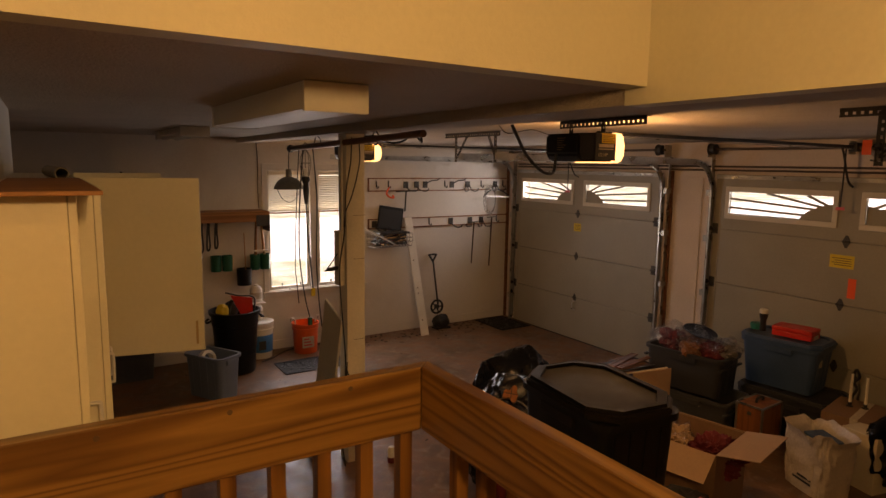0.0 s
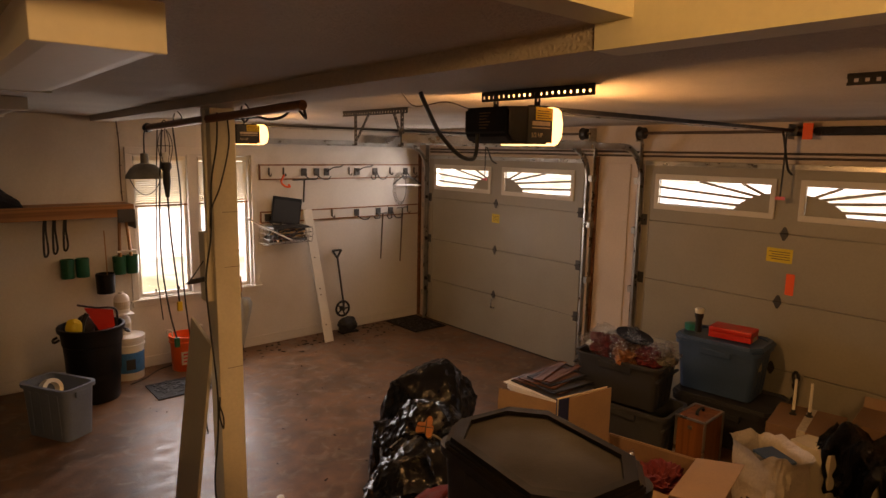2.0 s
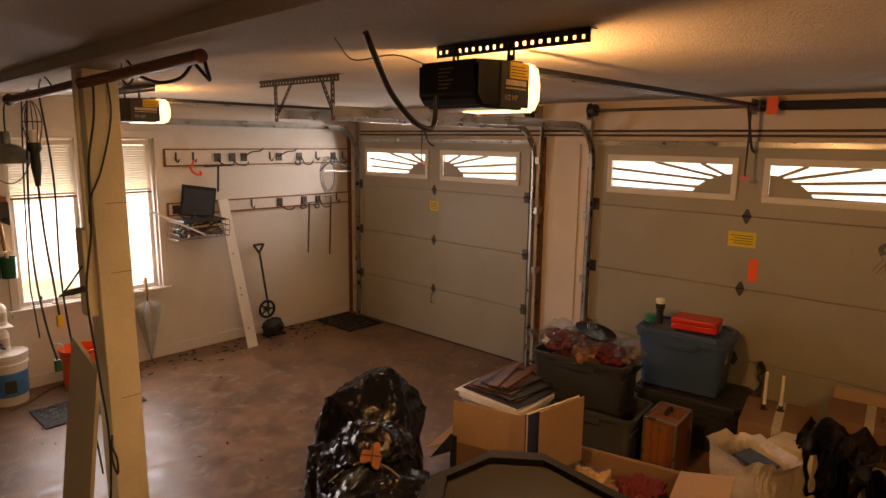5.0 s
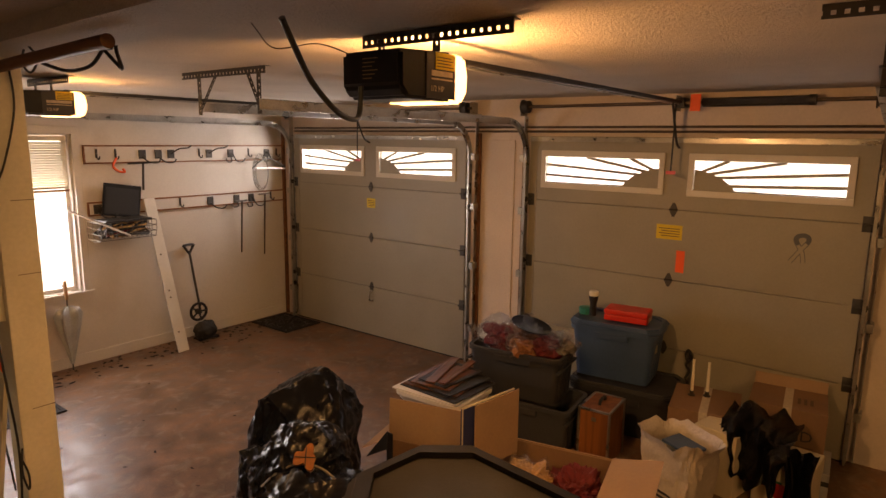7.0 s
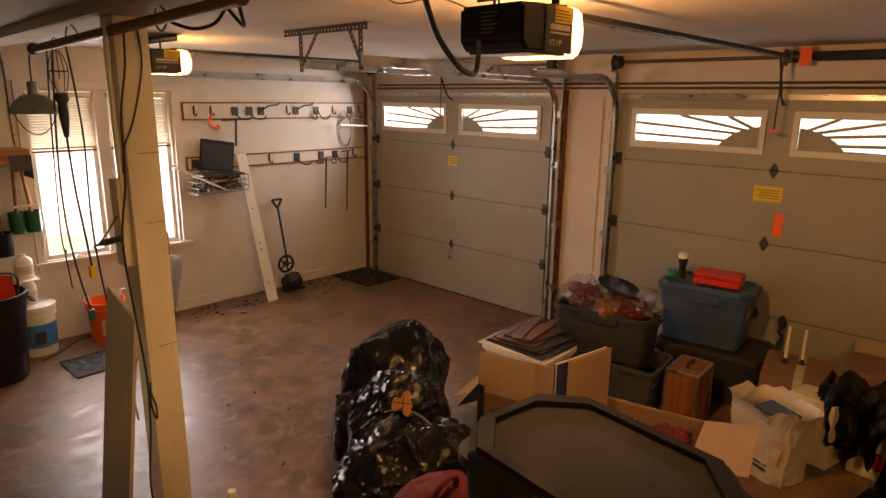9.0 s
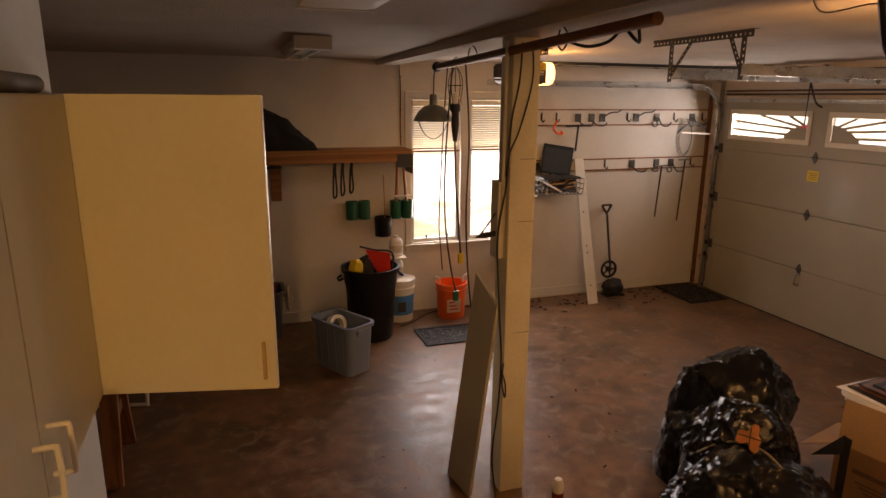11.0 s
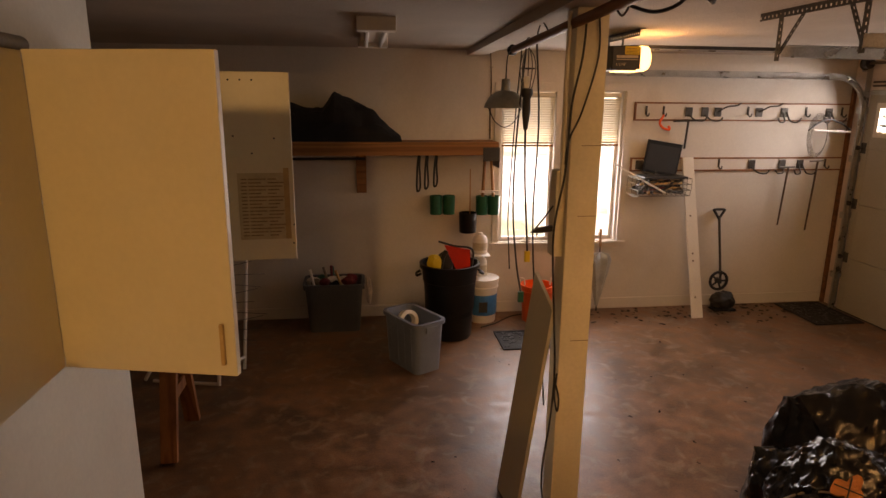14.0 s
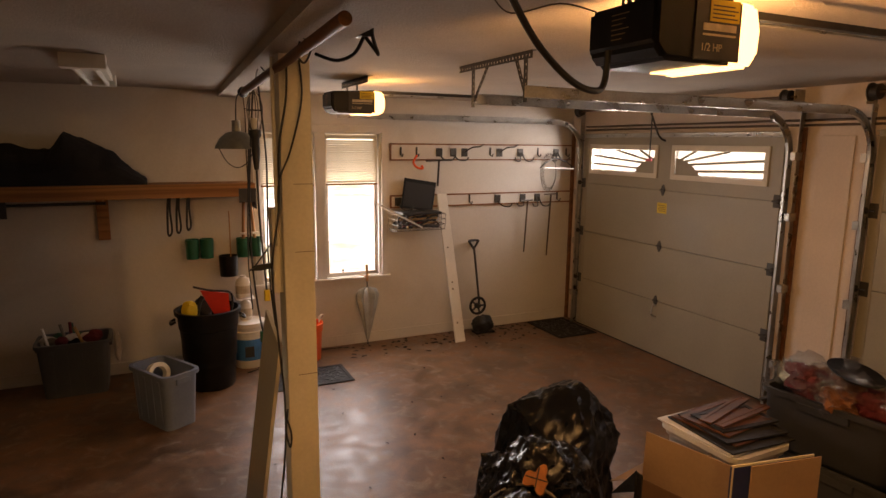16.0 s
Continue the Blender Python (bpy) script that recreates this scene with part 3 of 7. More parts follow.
def garage_door(name, y0, y1, label, stickers):
    d = tagged(new(name), label, "garage door", kind="structure")
    H, X = 0.532, 5.61
    mid = (y0 + y1) / 2
    wins = ((y0 + 0.11, mid - 0.085), (mid + 0.085, y1 - 0.11))
    for k in range(4):
        z0, z1 = 0.012 + k * H, 0.012 + (k + 1) * H - 0.004
        bm = B()
        if k < 3:
            box(bm, X, y0, z0, X + 0.045, y1, z1, 0.004)
            box(bm, X + 0.018, y0 + 0.003, z1 - 0.01, X + 0.038, y1 - 0.003, z1 + 0.012)
        else:
            w0, w1 = 1.735, 1.975
            cuts = [y0, wins[0][0] + 0.03, wins[0][1] - 0.03, wins[1][0] + 0.03, wins[1][1] - 0.03, y1]
            box(bm, X, y0, z0, X + 0.045, y1, w0 + 0.03), box(bm, X, y0, w1 - 0.0, X + 0.045, y1, z1)
            for a, b in ((0, 1), (2, 3), (4, 5)):
                box(bm, X, cuts[a], w0 + 0.03, X + 0.045, cuts[b], w1)
        p = part("panel", bm, DOORPAINT, d)
        if k == 3:
            for n, (a, b) in enumerate(wins):
                bm = B()
                for q in ((a, 1.712, b, 1.757), (a, 1.972, b, 2.022), (a, 1.757, a + 0.042, 1.972), (b - 0.042, 1.757, b, 1.972)):
                    box(bm, X - 0.014, q[0], q[1], X - 0.001, q[2], q[3], 0.004)
                part("window_surround", bm, DOORTRIM, p)
                bm = B()
                fan_bars(bm, a + 0.041, b - 0.041, 1.758, 1.971, X + 0.012, n == 1)
                part("sunburst_grille", bm, DOORPAINT, p)
                pane = part("pane", box(B(), X + 0.028, a + 0.03, 1.752, X + 0.032, b - 0.03, 1.977), PANE, p)
                pane.visible_shadow = False
    for z in (0.544, 1.074, 1.606):
        bm = B()
        prism(bm, [(mid - 0.028, z + 0.010), (mid - 0.008, z + 0.052), (mid + 0.008, z + 0.052), (mid + 0.028, z + 0.010), (mid + 0.028, z - 0.010), (mid + 0.008, z - 0.052), (mid - 0.008, z - 0.052), (mid - 0.028, z - 0.010)], X - 0.004, X - 0.0005, "x")
        rod(bm, (X - 0.009, mid - 0.03, z), (X - 0.009, mid + 0.03, z), 0.007)
        part("hinge", bm, DARKMETAL, d, smooth=True)
        for ye, s in ((y0 + 0.02, -1), (y1 - 0.02, 1)):
            bm = B()
            box(bm, X - 0.005, ye - 0.03, z - 0.05, X - 0.0005, ye + 0.03, z + 0.05, 0.001)
            rod(bm, (X - 0.03, ye - 0.02 * s, z), (X - 0.03, ye + 0.06 * s, z), 0.008)
            rod(bm, (X - 0.03, ye + 0.03 * s, z), (X - 0.03, ye + 0.055 * s, z), 0.022)
            part("roller_hinge", bm, DARKMETAL, d, smooth=True)
    for ye in (y0 + 0.035, y1 - 0.035):
        part("edge_stile", box(B(), X - 0.003, ye - 0.034, 0.02, X - 0.0006, ye + 0.034, 2.125), DOORPAINT, d)
    bm = B()
    box(bm, X - 0.045, y0, 2.094, X - 0.002, y1, 2.100), box(bm, X - 0.045, y0, 2.124, X - 0.002, y1, 2.130), box(bm, X - 0.008, y0, 2.1005, X - 0.002, y1, 2.1235)
    part("top_strut", bm, GALV, d)
    part("bottom_seal", box(B(), X + 0.004, y0, 0.0, X + 0.04, y1, 0.012), RUBBER, d, "black rubber floor seal")
    z = 0.544
    bm = B()
    box(bm, X - 0.018, mid - 0.018, z - 0.16, X - 0.002, mid + 0.018, z - 0.145), box(bm, X - 0.018, mid - 0.018, z - 0.05, X - 0.002, mid + 0.018, z - 0.035)
    sweep(bm, [(X - 0.02, mid, z - 0.04), (X - 0.04, mid, z - 0.07), (X - 0.04, mid, z - 0.13), (X - 0.02, mid, z - 0.155)], 0.007)
    if name == "door_1":
        part("lift_handle", bm, GALV, d, smooth=True)
    else:
        bm.free()
    for n, ya, za, w, h, material in stickers:
        st = part(n, box(B(), X - 0.0012, ya - w / 2, za - h / 2, X - 0.0002, ya + w / 2, za + h / 2), material, d)
        if material is YELLOWTAG:
            for i in range(4):
                part("print_bar", box(B(), X - 0.0020, ya - w * 0.4, za + h * (0.22 - 0.17 * i), X - 0.0013, ya + w * (0.4 - 0.1 * (i % 2)), za + h * (0.27 - 0.17 * i)), INK, st)
    return d


garage_door("door_1", D1[0] + 0.03, D1[1] - 0.01, "closed beige sectional garage door with sunburst windows", (("warning_sticker", 5.75, 1.438, 0.12, 0.10, YELLOWTAG),))
garage_door("door_2", D2[0] + 0.01, D2[1] - 0.01, "closed beige sectional garage door with sunburst windows", (("warning_sticker", 2.68, 1.437, 0.19, 0.11, YELLOWTAG), ("orange_tag", 2.585, 1.222, 0.062, 0.165, ORANGETAG)))


def ribbon():
    """A looped ribbon emblem on the door."""
    r = thing("ribbon_magnet", (5.607, 1.80, 1.42), "grey looped ribbon magnet stuck on the garage door", "magnet")
    pts = [Vector((p[0], 1.405 + (p[1] - 1.42) * 0.85)) for p in ((1.868, 1.315), (1.81, 1.42), (1.765, 1.49), (1.775, 1.525), (1.81, 1.535), (1.845, 1.515), (1.845, 1.48), (1.80, 1.40), (1.79, 1.315))]
    for _ in range(3):
        pts = [pts[0]] + [q for a, c in zip(pts, pts[1:]) for q in (a.lerp(c, 0.25), a.lerp(c, 0.75))] + [pts[-1]]
    n_pts = len(pts)

    def strip(first, last, half, x0):
        bm = B()
        rows = []
        for k in range(first, last):
            t = (pts[min(k + 1, n_pts - 1)] - pts[max(k - 1, 0)]).normalized()
            n = Vector((-t.y, t.x)) * half
            rows.append([bm.verts.new((x, pts[k].x + s * n.x, pts[k].y + s * n.y)) for x in (x0 + 0.00035 * k / n_pts, x0 + 0.001) for s in (-1, 1)])
        for a, c in zip(rows, rows[1:]):
            for p, q in ((0, 1), (1, 3), (3, 2), (2, 0)):
                bm.faces.new((a[p], a[q], c[q], c[p]))
        return bm
    part("ribbon", strip(0, n_pts, 0.015, 5.6075), SLATE, r, smooth=False)
    part("ribbon_face", strip(0, n_pts // 4, 0.011, 5.606), DOORPAINT, r, "pale inner band")
    part("ribbon_face", strip(3 * n_pts // 4, n_pts, 0.011, 5.6045), DOORPAINT, r, "pale inner band")


ribbon()


def channel(bm, pts, w=0.05, t=0.02):
    """A steel track: a C section swept along points that lie in one upright plane of constant y."""
    P = [Vector(p) for p in pts]
    prof = [(-w / 2, 0), (-w / 2, t), (-w / 2 + 0.006, t), (-w / 2 + 0.003, 0.003), (w / 2 - 0.003, 0.003), (w / 2 - 0.006, t), (w / 2, t), (w / 2, 0)]
    rings = []
    for i, p in enumerate(P):
        d = (P[min(i + 1, len(P) - 1)] - P[max(i - 1, 0)]).normalized()
        n = Vector((-d.z, 0, d.x))
        rings.append([bm.verts.new(p + n * a + Vector((0, b, 0))) for a, b in prof])
    for a, b in zip(rings, rings[1:]):
        for k in range(len(prof)):
            bm.faces.new((a[k], a[(k + 1) % len(prof)], b[(k + 1) % len(prof)], b[k]))
    bmesh.ops.recalc_face_normals(bm, faces=bm.faces[:])
    return bm


def track(y, back, side, end_y=None):
    t = thing("garage_door_track", (5.55, y, 0.0), "galvanised steel door track bending from wall to ceiling", "door track", "garage door tracks")
    arc = [(5.575 - 0.30 * (1 - math.cos(radians(a))), y, 1.95 + 0.30 * math.sin(radians(a))) for a in range(0, 91, 10)]
    part("vertical_track", channel(B(), [(5.575, y, 0.01), (5.575, y, 1.95)], 0.05, 0.02 * side), GALV, t)
    part("curved_track", channel(B(), arc, 0.05, 0.02 * side), GALV, t)
    part("horizontal_track", channel(B(), [(5.275, y, 2.25), (back, end_y or y, 2.262)], 0.055, 0.024 * side), GALV, t)
    if end_y is None:
        part("track_angle", box(B(), back + 0.02, y - 0.03 * side, 2.283, 4.9, y - 0.002 * side, 2.289), GALV, t)
    for z in (0.35, 0.95, 1.5, 1.95):
        part("jamb_bracket", box(B(), 5.56, y - 0.05 * side if side > 0 else y + 0.01, z - 0.03, FX - 0.003, y - 0.01 if side > 0 else y + 0.05, z + 0.03, 0.002), GALV, t)
    part("jamb_plate", box(B(), 5.60, y - 0.036 * side, 0.02, FX - 0.004, y - 0.030 * side, 2.3), GALV, t)
    return t


track(6.99, 2.85, -1)
track(4.475, 2.95, 1)
track(3.91, 2.90, -1)
track(1.41, 2.83, 1, 1.33)


def holes_strip(bm, p, q, w, up, pitch=0.03):
    """A perforated steel strip from p to q: rails with cross bars between square holes."""
    p, q = Vector(p), Vector(q)
    d = (q - p)
    n, L = d.normalized(), d.length
    up = Vector(up).normalized()
    side = n.cross(up)
    m = Matrix((n, up, side)).transposed().to_4x4()
    m.translation = p
    box(bm, 0, -w / 2, -0.0015, L, -w / 2 + w * 0.26, 0.0015, m=m)
    box(bm, 0, w / 2 - w * 0.42, -0.0015, L, w / 2, 0.0015, m=m)
    k = 0.0
    while k < L - 0.005:
        box(bm, k, -w * 0.24, -0.0015, min(k + pitch * 0.58, L), w * 0.08, 0.0015, m=m)
        k += pitch
    return bm


def track_hanger(x, ya, yb, za=2.43, zb=2.245, diag=True):
    h = thing("track_hanger", (x, (ya + yb) / 2, zb), "perforated angle-iron hanger bolted to the ceiling", "bracket", "track hangers")
    bm = B()
    holes_strip(bm, (x, ya - 0.06, za), (x, yb + 0.16, za), 0.036, (0, 0, 1))
    box(bm, x, ya - 0.06, za + 0.018, x + 0.032, yb + 0.16, za + 0.0195)
    part("ceiling_angle", bm, DARKMETAL, h)
    for y in (ya, yb):
        part("drop_strap", holes_strip(B(), (x + 0.004, y, zb - 0.03), (x + 0.004, y, za), 0.032, (0, 1, 0)), DARKMETAL, h)
    if diag:
        part("brace", holes_strip(B(), (x + 0.009, ya, zb + 0.0), (x + 0.009, ya + 0.10, za), 0.028, (0, 1, 0)), DARKMETAL, h)
        part("brace", holes_strip(B(), (x + 0.009, yb, zb + 0.0), (x + 0.009, yb - 0.16, za), 0.028, (0, 1, 0)), DARKMETAL, h)


track_hanger(2.91, 3.93, 4.46)
track_hanger(2.84, 1.11, 1.33, diag=True)


def torsion(y0, y1, spring):
    s = thing("torsion_bar", (5.55, (y0 + y1) / 2, 2.36), "steel torsion tube above the door with drums and a black spring", "torsion bar", "torsion bars")
    part("tube", rod(B(), (5.55, y0, 2.375), (5.55, y1, 2.375), 0.0125, seg=14), RUST, s, smooth=True)
    for y in (y0 + 0.06, y1 - 0.06):
        bm = B()
        rod(bm, (5.55, y - 0.025, 2.375), (5.55, y + 0.025, 2.375), 0.05, seg=20), rod(bm, (5.55, y + 0.026, 2.375), (5.55, y + 0.034, 2.375), 0.06, seg=20)
        part("drum", bm, DARKMETAL, s, smooth=True)
        part("end_plate", box(B(), 5.54, y + 0.05 if y > 3 and y == y1 - 0.06 else y - 0.056, 2.30, FX - 0.003, y + 0.056 if y > 3 and y == y1 - 0.06 else y - 0.05, 2.43, 0.001), GALV, s)
    mid = (y0 + y1) / 2
    part("centre_plate", box(B(), 5.535, mid - 0.003, 2.32, FX - 0.003, mid + 0.003, 2.43), GALV, s)
    if spring:
        a, b = spring
        bm = B()
        n = int(abs(b - a) / 0.009)
        pts = [(5.55 + 0.031 * math.cos(k * 1.2566), a + (b - a) * k / (n * 5), 2.375 + 0.031 * math.sin(k * 1.2566)) for k in range(n * 5)]
        sweep(bm, pts, 0.0042, 4, 1)
        part("spring", bm, DARKMETAL, s, "black wound torsion spring", True)
        rod_end = B()
        rod(rod_end, (5.55, b - 0.02, 2.375), (5.55, b + 0.02, 2.375), 0.035, seg=16)
        part("winding_cone", rod_end, DARKMETAL, s, smooth=True)


torsion(1.40, 3.96, (2.50, 1.83))
torsion(4.46, 7.03, None)
o = thing("spring_warning_tag", (5.51, 2.54, 2.30), "bright orange tag hanging at the torsion spring", "tag")
part("tag_card", box(B(), 5.502, 2.50, 2.315, 5.506, 2.57, 2.43, 0.001), ORANGETAG, o)
part("tag_wire", rod(B(), (5.504, 2.535, 2.43), (5.53, 2.535, 2.40), 0.0015, seg=6), WIRE, o)

for y0, y1 in ((4.412, 4.44), (3.955, 3.975)):
    solid("trim_jamb", box(B(), FX - 0.022, y0, 0.0, FX - 0.002, y1, 2.16, 0.003), POLEWOOD, "dark stained wooden strip beside the garage door", "trim")
solid("trim_panel", box(B(), FX - 0.012, 4.06, 0.10, FX - 0.002, 4.30, 2.10, 0.004), PINKWALL, "raised painted panel on the wall between the doors", "trim")
bm = B()
for z in (2.175, 2.21):
    rod(bm, (FX - 0.012, 1.40, z), (FX - 0.012, 6.98, z), 0.009, seg=8)
solid("trim_door_head", bm, RUST, "thin dark conduit lines above the doors", "trim")


# ---- door openers ----
def opener(at, y, label, L=0.335):
    x, z = at
    o = thing("garage_door_opener", (x + 0.17, y, z), label, "garage door opener", "garage door openers")
    W, H = 0.255, 0.16
    bm = B()
    prism(bm, [(x - 0.03, z + 0.035), (x + 0.005, z), (x + L - 0.06, z), (x + L - 0.06, z + H), (x - 0.03, z + H - 0.015)], y - W / 2, y + W / 2, "y")
    bmesh.ops.bevel(bm, geom=bm.edges[:], offset=0.012, segments=2, affect="EDGES")
    body = part("housing", bm, BLACKPLASTIC, o, smooth=True)
    part("side_panel", box(B(), x + 0.09, y - W / 2 - 0.004, z + 0.006, x + L - 0.055, y - W / 2 - 0.0005, z + H - 0.012, 0.002), GREYTOTE, body)
    st = part("warning_sticker", box(B(), x + L - 0.165, y - W / 2 - 0.006, z + 0.098, x + L - 0.065, y - W / 2 - 0.0045, z + 0.15), YELLOWTAG, body)
    for i in range(4):
        part("print_bar", box(B(), x + L - 0.158, y - W / 2 - 0.0072, z + 0.105 + 0.0095 * i, x + L - 0.072 - 0.012 * (i % 2), y - W / 2 - 0.0062, z + 0.108 + 0.0095 * i), INK, body)
    part("name_plate", box(B(), x + 0.115, y - W / 2 - 0.0058, z + 0.076, x + L - 0.073, y - W / 2 - 0.0045, z + 0.093), PALELABEL, body)
    part("name_plate", box(B(), x + 0.115, y - W / 2 - 0.0058, z + 0.064, x + L - 0.073, y - W / 2 - 0.0045, z + 0.069), PALELABEL, body)
    words("1/2 HP", 0.026, Matrix.Translation((x + 0.11, y - W / 2 - 0.0050, z + 0.028)) @ Matrix.Rotation(radians(90), 4, "X"), PALELABEL, body)
    for i in range(6):
        part("rating_print", box(B(), x - 0.0305, y - 0.01 - 0.012 * (i % 3), z + 0.06 + 0.012 * i, x - 0.0292, y + 0.03, z + 0.0625 + 0.012 * i), FADED, body)
    bm = B()
    prism(bm, [(x + L - 0.058, z - 0.004), (x + L - 0.01, z - 0.006), (x + L + 0.02, z + 0.03), (x + L + 0.024, z + 0.09), (x + L + 0.006, z + H - 0.01), (x + L - 0.058, z + H - 0.003)], y - W / 2 - 0.002, y + W / 2 + 0.002, "y")
    bmesh.ops.bevel(bm, geom=bm.edges[:], offset=0.01, segments=3, affect="EDGES")
    lens = part("light_lens", bm, LENS, o, "glowing amber light lens", True)
    lens.visible_shadow = False
    under = B()
    box(under, x + 0.16, y - W / 2 + 0.03, z - 0.006, x + L - 0.06, y + W / 2 - 0.04, z - 0.001, 0.002)
    low = part("light_lens", under, LENS, o, "glowing amber lens underneath", True)
    low.visible_shadow = False
    bm = B()
    box(bm, x + L - 0.058, y - 0.014, z + H - 0.012, 5.52, y + 0.014, z + H + 0.010, 0.003)
    part("drive_rail", bm, CORD, o)
    part("drive_chain", rod(B(), (x + L + 0.03, y, z + H - 0.020), (5.5, y, z + H - 0.020), 0.004, seg=6), GALV, o)
    part("header_bracket", box(B(), 5.52, y - 0.03, z + H - 0.04, FX - 0.003, y + 0.03, z + H + 0.03, 0.002), DARKMETAL, o)
    bm = B()
    holes_strip(bm, (x + 0.135, y - 0.42, CZ - 0.024), (x + 0.135, y + 0.19, CZ - 0.024), 0.042, (0, 0, 1))
    box(bm, x + 0.137, y - 0.42, CZ - 0.005, x + 0.17, y + 0.19, CZ - 0.002)
    part("ceiling_angle", bm, DARKMETAL, o)
    for yy in (y - 0.12, y + 0.12):
        bm = B()
        holes_strip(bm, (x + 0.155, yy, z + H - 0.005), (x + 0.155, yy, CZ - 0.01), 0.03, (0, 1, 0))
        part("drop_strap", bm, DARKMETAL, o)
    bm = B()
    sweep(bm, [(5.36, y, z + H - 0.02), (5.40, y, z + H - 0.08), (5.50, y, 2.11), (5.585, y, 2.06)], 0.009)
    part("door_arm", bm, DARKMETAL, o, smooth=True)
    bm = B()
    sweep(bm, [(5.40, y - 0.01, z + H - 0.02), (5.40, y - 0.01, z - 0.1), (5.40, y - 0.007, 1.90)], 0.006)
    cord = part("release_cord", bm, CORD, o)
    part("release_handle", box(B(), 5.392, y - 0.04, 1.875, 5.408, y + 0.025, 1.90, 0.004), PINK, o)
    return o


opener((2.405, 2.222), 2.645, "black garage door opener hanging from the ceiling, lamp lit", 0.30)
opener((2.46, 2.218), 5.74, "small black garage door opener by the window wall, lamp lit")

o = thing("power_cord", (1.95, 2.53, 2.39), "thick black cord drooping from the ceiling to the opener", "cord")
part("cord", sweep(B(), [(1.946, 2.527, 2.386), (1.99, 2.545, 2.34), (2.10, 2.60, 2.25), (2.22, 2.63, 2.175), (2.32, 2.66, 2.155), (2.365, 2.68, 2.18), (2.372, 2.68, 2.26)], 0.0085, 9), CORD, o, smooth=True)
o = thing("bell_wire", (2.2, 2.8, 2.4), "thin brown bell wire stapled across the ceiling", "wire")
part("wire", sweep(B(), [(2.36, 2.72, 2.36), (2.30, 2.80, 2.39), (2.20, 2.88, 2.37), (2.12, 2.86, 2.41), (2.03, 2.80, 2.447)], 0.0022, 5), RUST, o)


# ---- post, pole and what hangs on them ----
o = thing("post", (1.88, 4.24, 0.0), "cream painted square timber post carrying the beam", "post")
part("shaft", box(B(), 1.81, 4.17, 0.0, 1.95, 4.31, BZ - 0.001, 0.006), POSTPAINT, o)
for z in (0.93, 1.52, 1.83):
    part("check_crack", box(B(), 1.86, 4.1685, z, 1.95, 4.1698, z + 0.0025), INK, o)
o = thing("junction_box", (1.80, 4.24, 1.36), "beige electrical box screwed to the side of the post", "electrical box")
part("body", box(B(), 1.765, 4.20, 1.33, 1.809, 4.29, 1.72, 0.004), POSTPAINT, o)
part("conduit", rod(B(), (1.789, 4.20, 1.55), (1.789, 4.20, 2.38), 0.009), POSTPAINT, o, smooth=True)

o = thing("wooden_pole", (1.83, 4.2, 2.36), "reddish brown wooden closet pole slung below the beam", "pole")
bm = B()
rod(bm, (1.805, 3.12, 2.362), (1.815, 5.315, 2.309), 0.021, seg=18)
part("rod", bm, POLEWOOD, o, smooth=True)
part("end_knob", crumple(B(), (1.815, 5.33, 2.309), (0.032, 0.035, 0.032), 0.1, 2, 3, 3), CORD, o, "black tape-wrapped pole end", True)
for y in (3.75, 4.75):
    part("hanger_hook", sweep(B(), [(1.83, y, 2.40), (1.855, y, 2.36), (1.83, y, 2.31), (1.805, y, 2.34), (1.815, y, 2.386)], 0.004), DARKMETAL, o, smooth=True)

o = thing("clamp_lamp", (1.75, 5.2, 1.975), "aluminium reflector work lamp hanging from the pole end", "lamp")
part("cord", sweep(B(), [(1.80, 5.30, 2.31), (1.76, 5.22, 2.26), (1.75, 5.2, 2.13)], 0.004), CORD, o)
bm = B()
lathe(bm, [(0.016, 0.165), (0.024, 0.16), (0.026, 0.10), (0.034, 0.095)], 1.75, 5.2, 1.975)
part("socket", bm, ALU, o, smooth=True)
bm = B()
lathe(bm, [(0.034, 0.098), (0.06, 0.09), (0.095, 0.06), (0.118, 0.02), (0.124, 0.0), (0.121, 0.001), (0.114, 0.021), (0.091, 0.058), (0.058, 0.086), (0.03, 0.094)], 1.75, 5.2, 1.975, 36)
part("reflector", bm, ALU, o, "dull aluminium dome reflector", True)
part("guard_wire", sweep(B(), [(1.65, 5.2, 1.98), (1.69, 5.2, 1.90), (1.75, 5.2, 1.865), (1.81, 5.2, 1.90), (1.85, 5.2, 1.98)], 0.003), DARKMETAL, o)
part("bulb", crumple(B(), (1.75, 5.2, 2.02), (0.03, 0.03, 0.042), 0.0, 1, 1, 3), WHITEPLASTIC, o, smooth=True)

o = thing("trouble_light", (1.83, 5.02, 1.95), "caged trouble light with black handle hanging on its cord", "lamp")
for k in range(5):
    a = 2 * math.pi * k / 5
    c, s_ = math.cos(a), math.sin(a)
    part("cage_wire", sweep(B(), [(1.83 + 0.012 * c, 5.02 + 0.012 * s_, 2.29), (1.83 + 0.035 * c, 5.02 + 0.035 * s_, 2.25), (1.83 + 0.045 * c, 5.02 + 0.045 * s_, 2.18), (1.83 + 0.026 * c, 5.02 + 0.026 * s_, 2.08)], 0.0028, 5), DARKMETAL, o)
part("cage_ring", sweep(B(), [(1.83 + 0.045 * math.cos(a), 5.02 + 0.045 * math.sin(a), 2.19) for a in [2 * math.pi * k / 12 for k in range(13)]], 0.0028, 5, 2), DARKMETAL, o)
bm = B()
lathe(bm, [(0.0, 2.15), (0.02, 2.145), (0.027, 2.12), (0.016, 2.09), (0.018, 2.07)], 1.83, 5.02)
part("bulb", bm, WHITEPLASTIC, o, smooth=True)
bm = B()
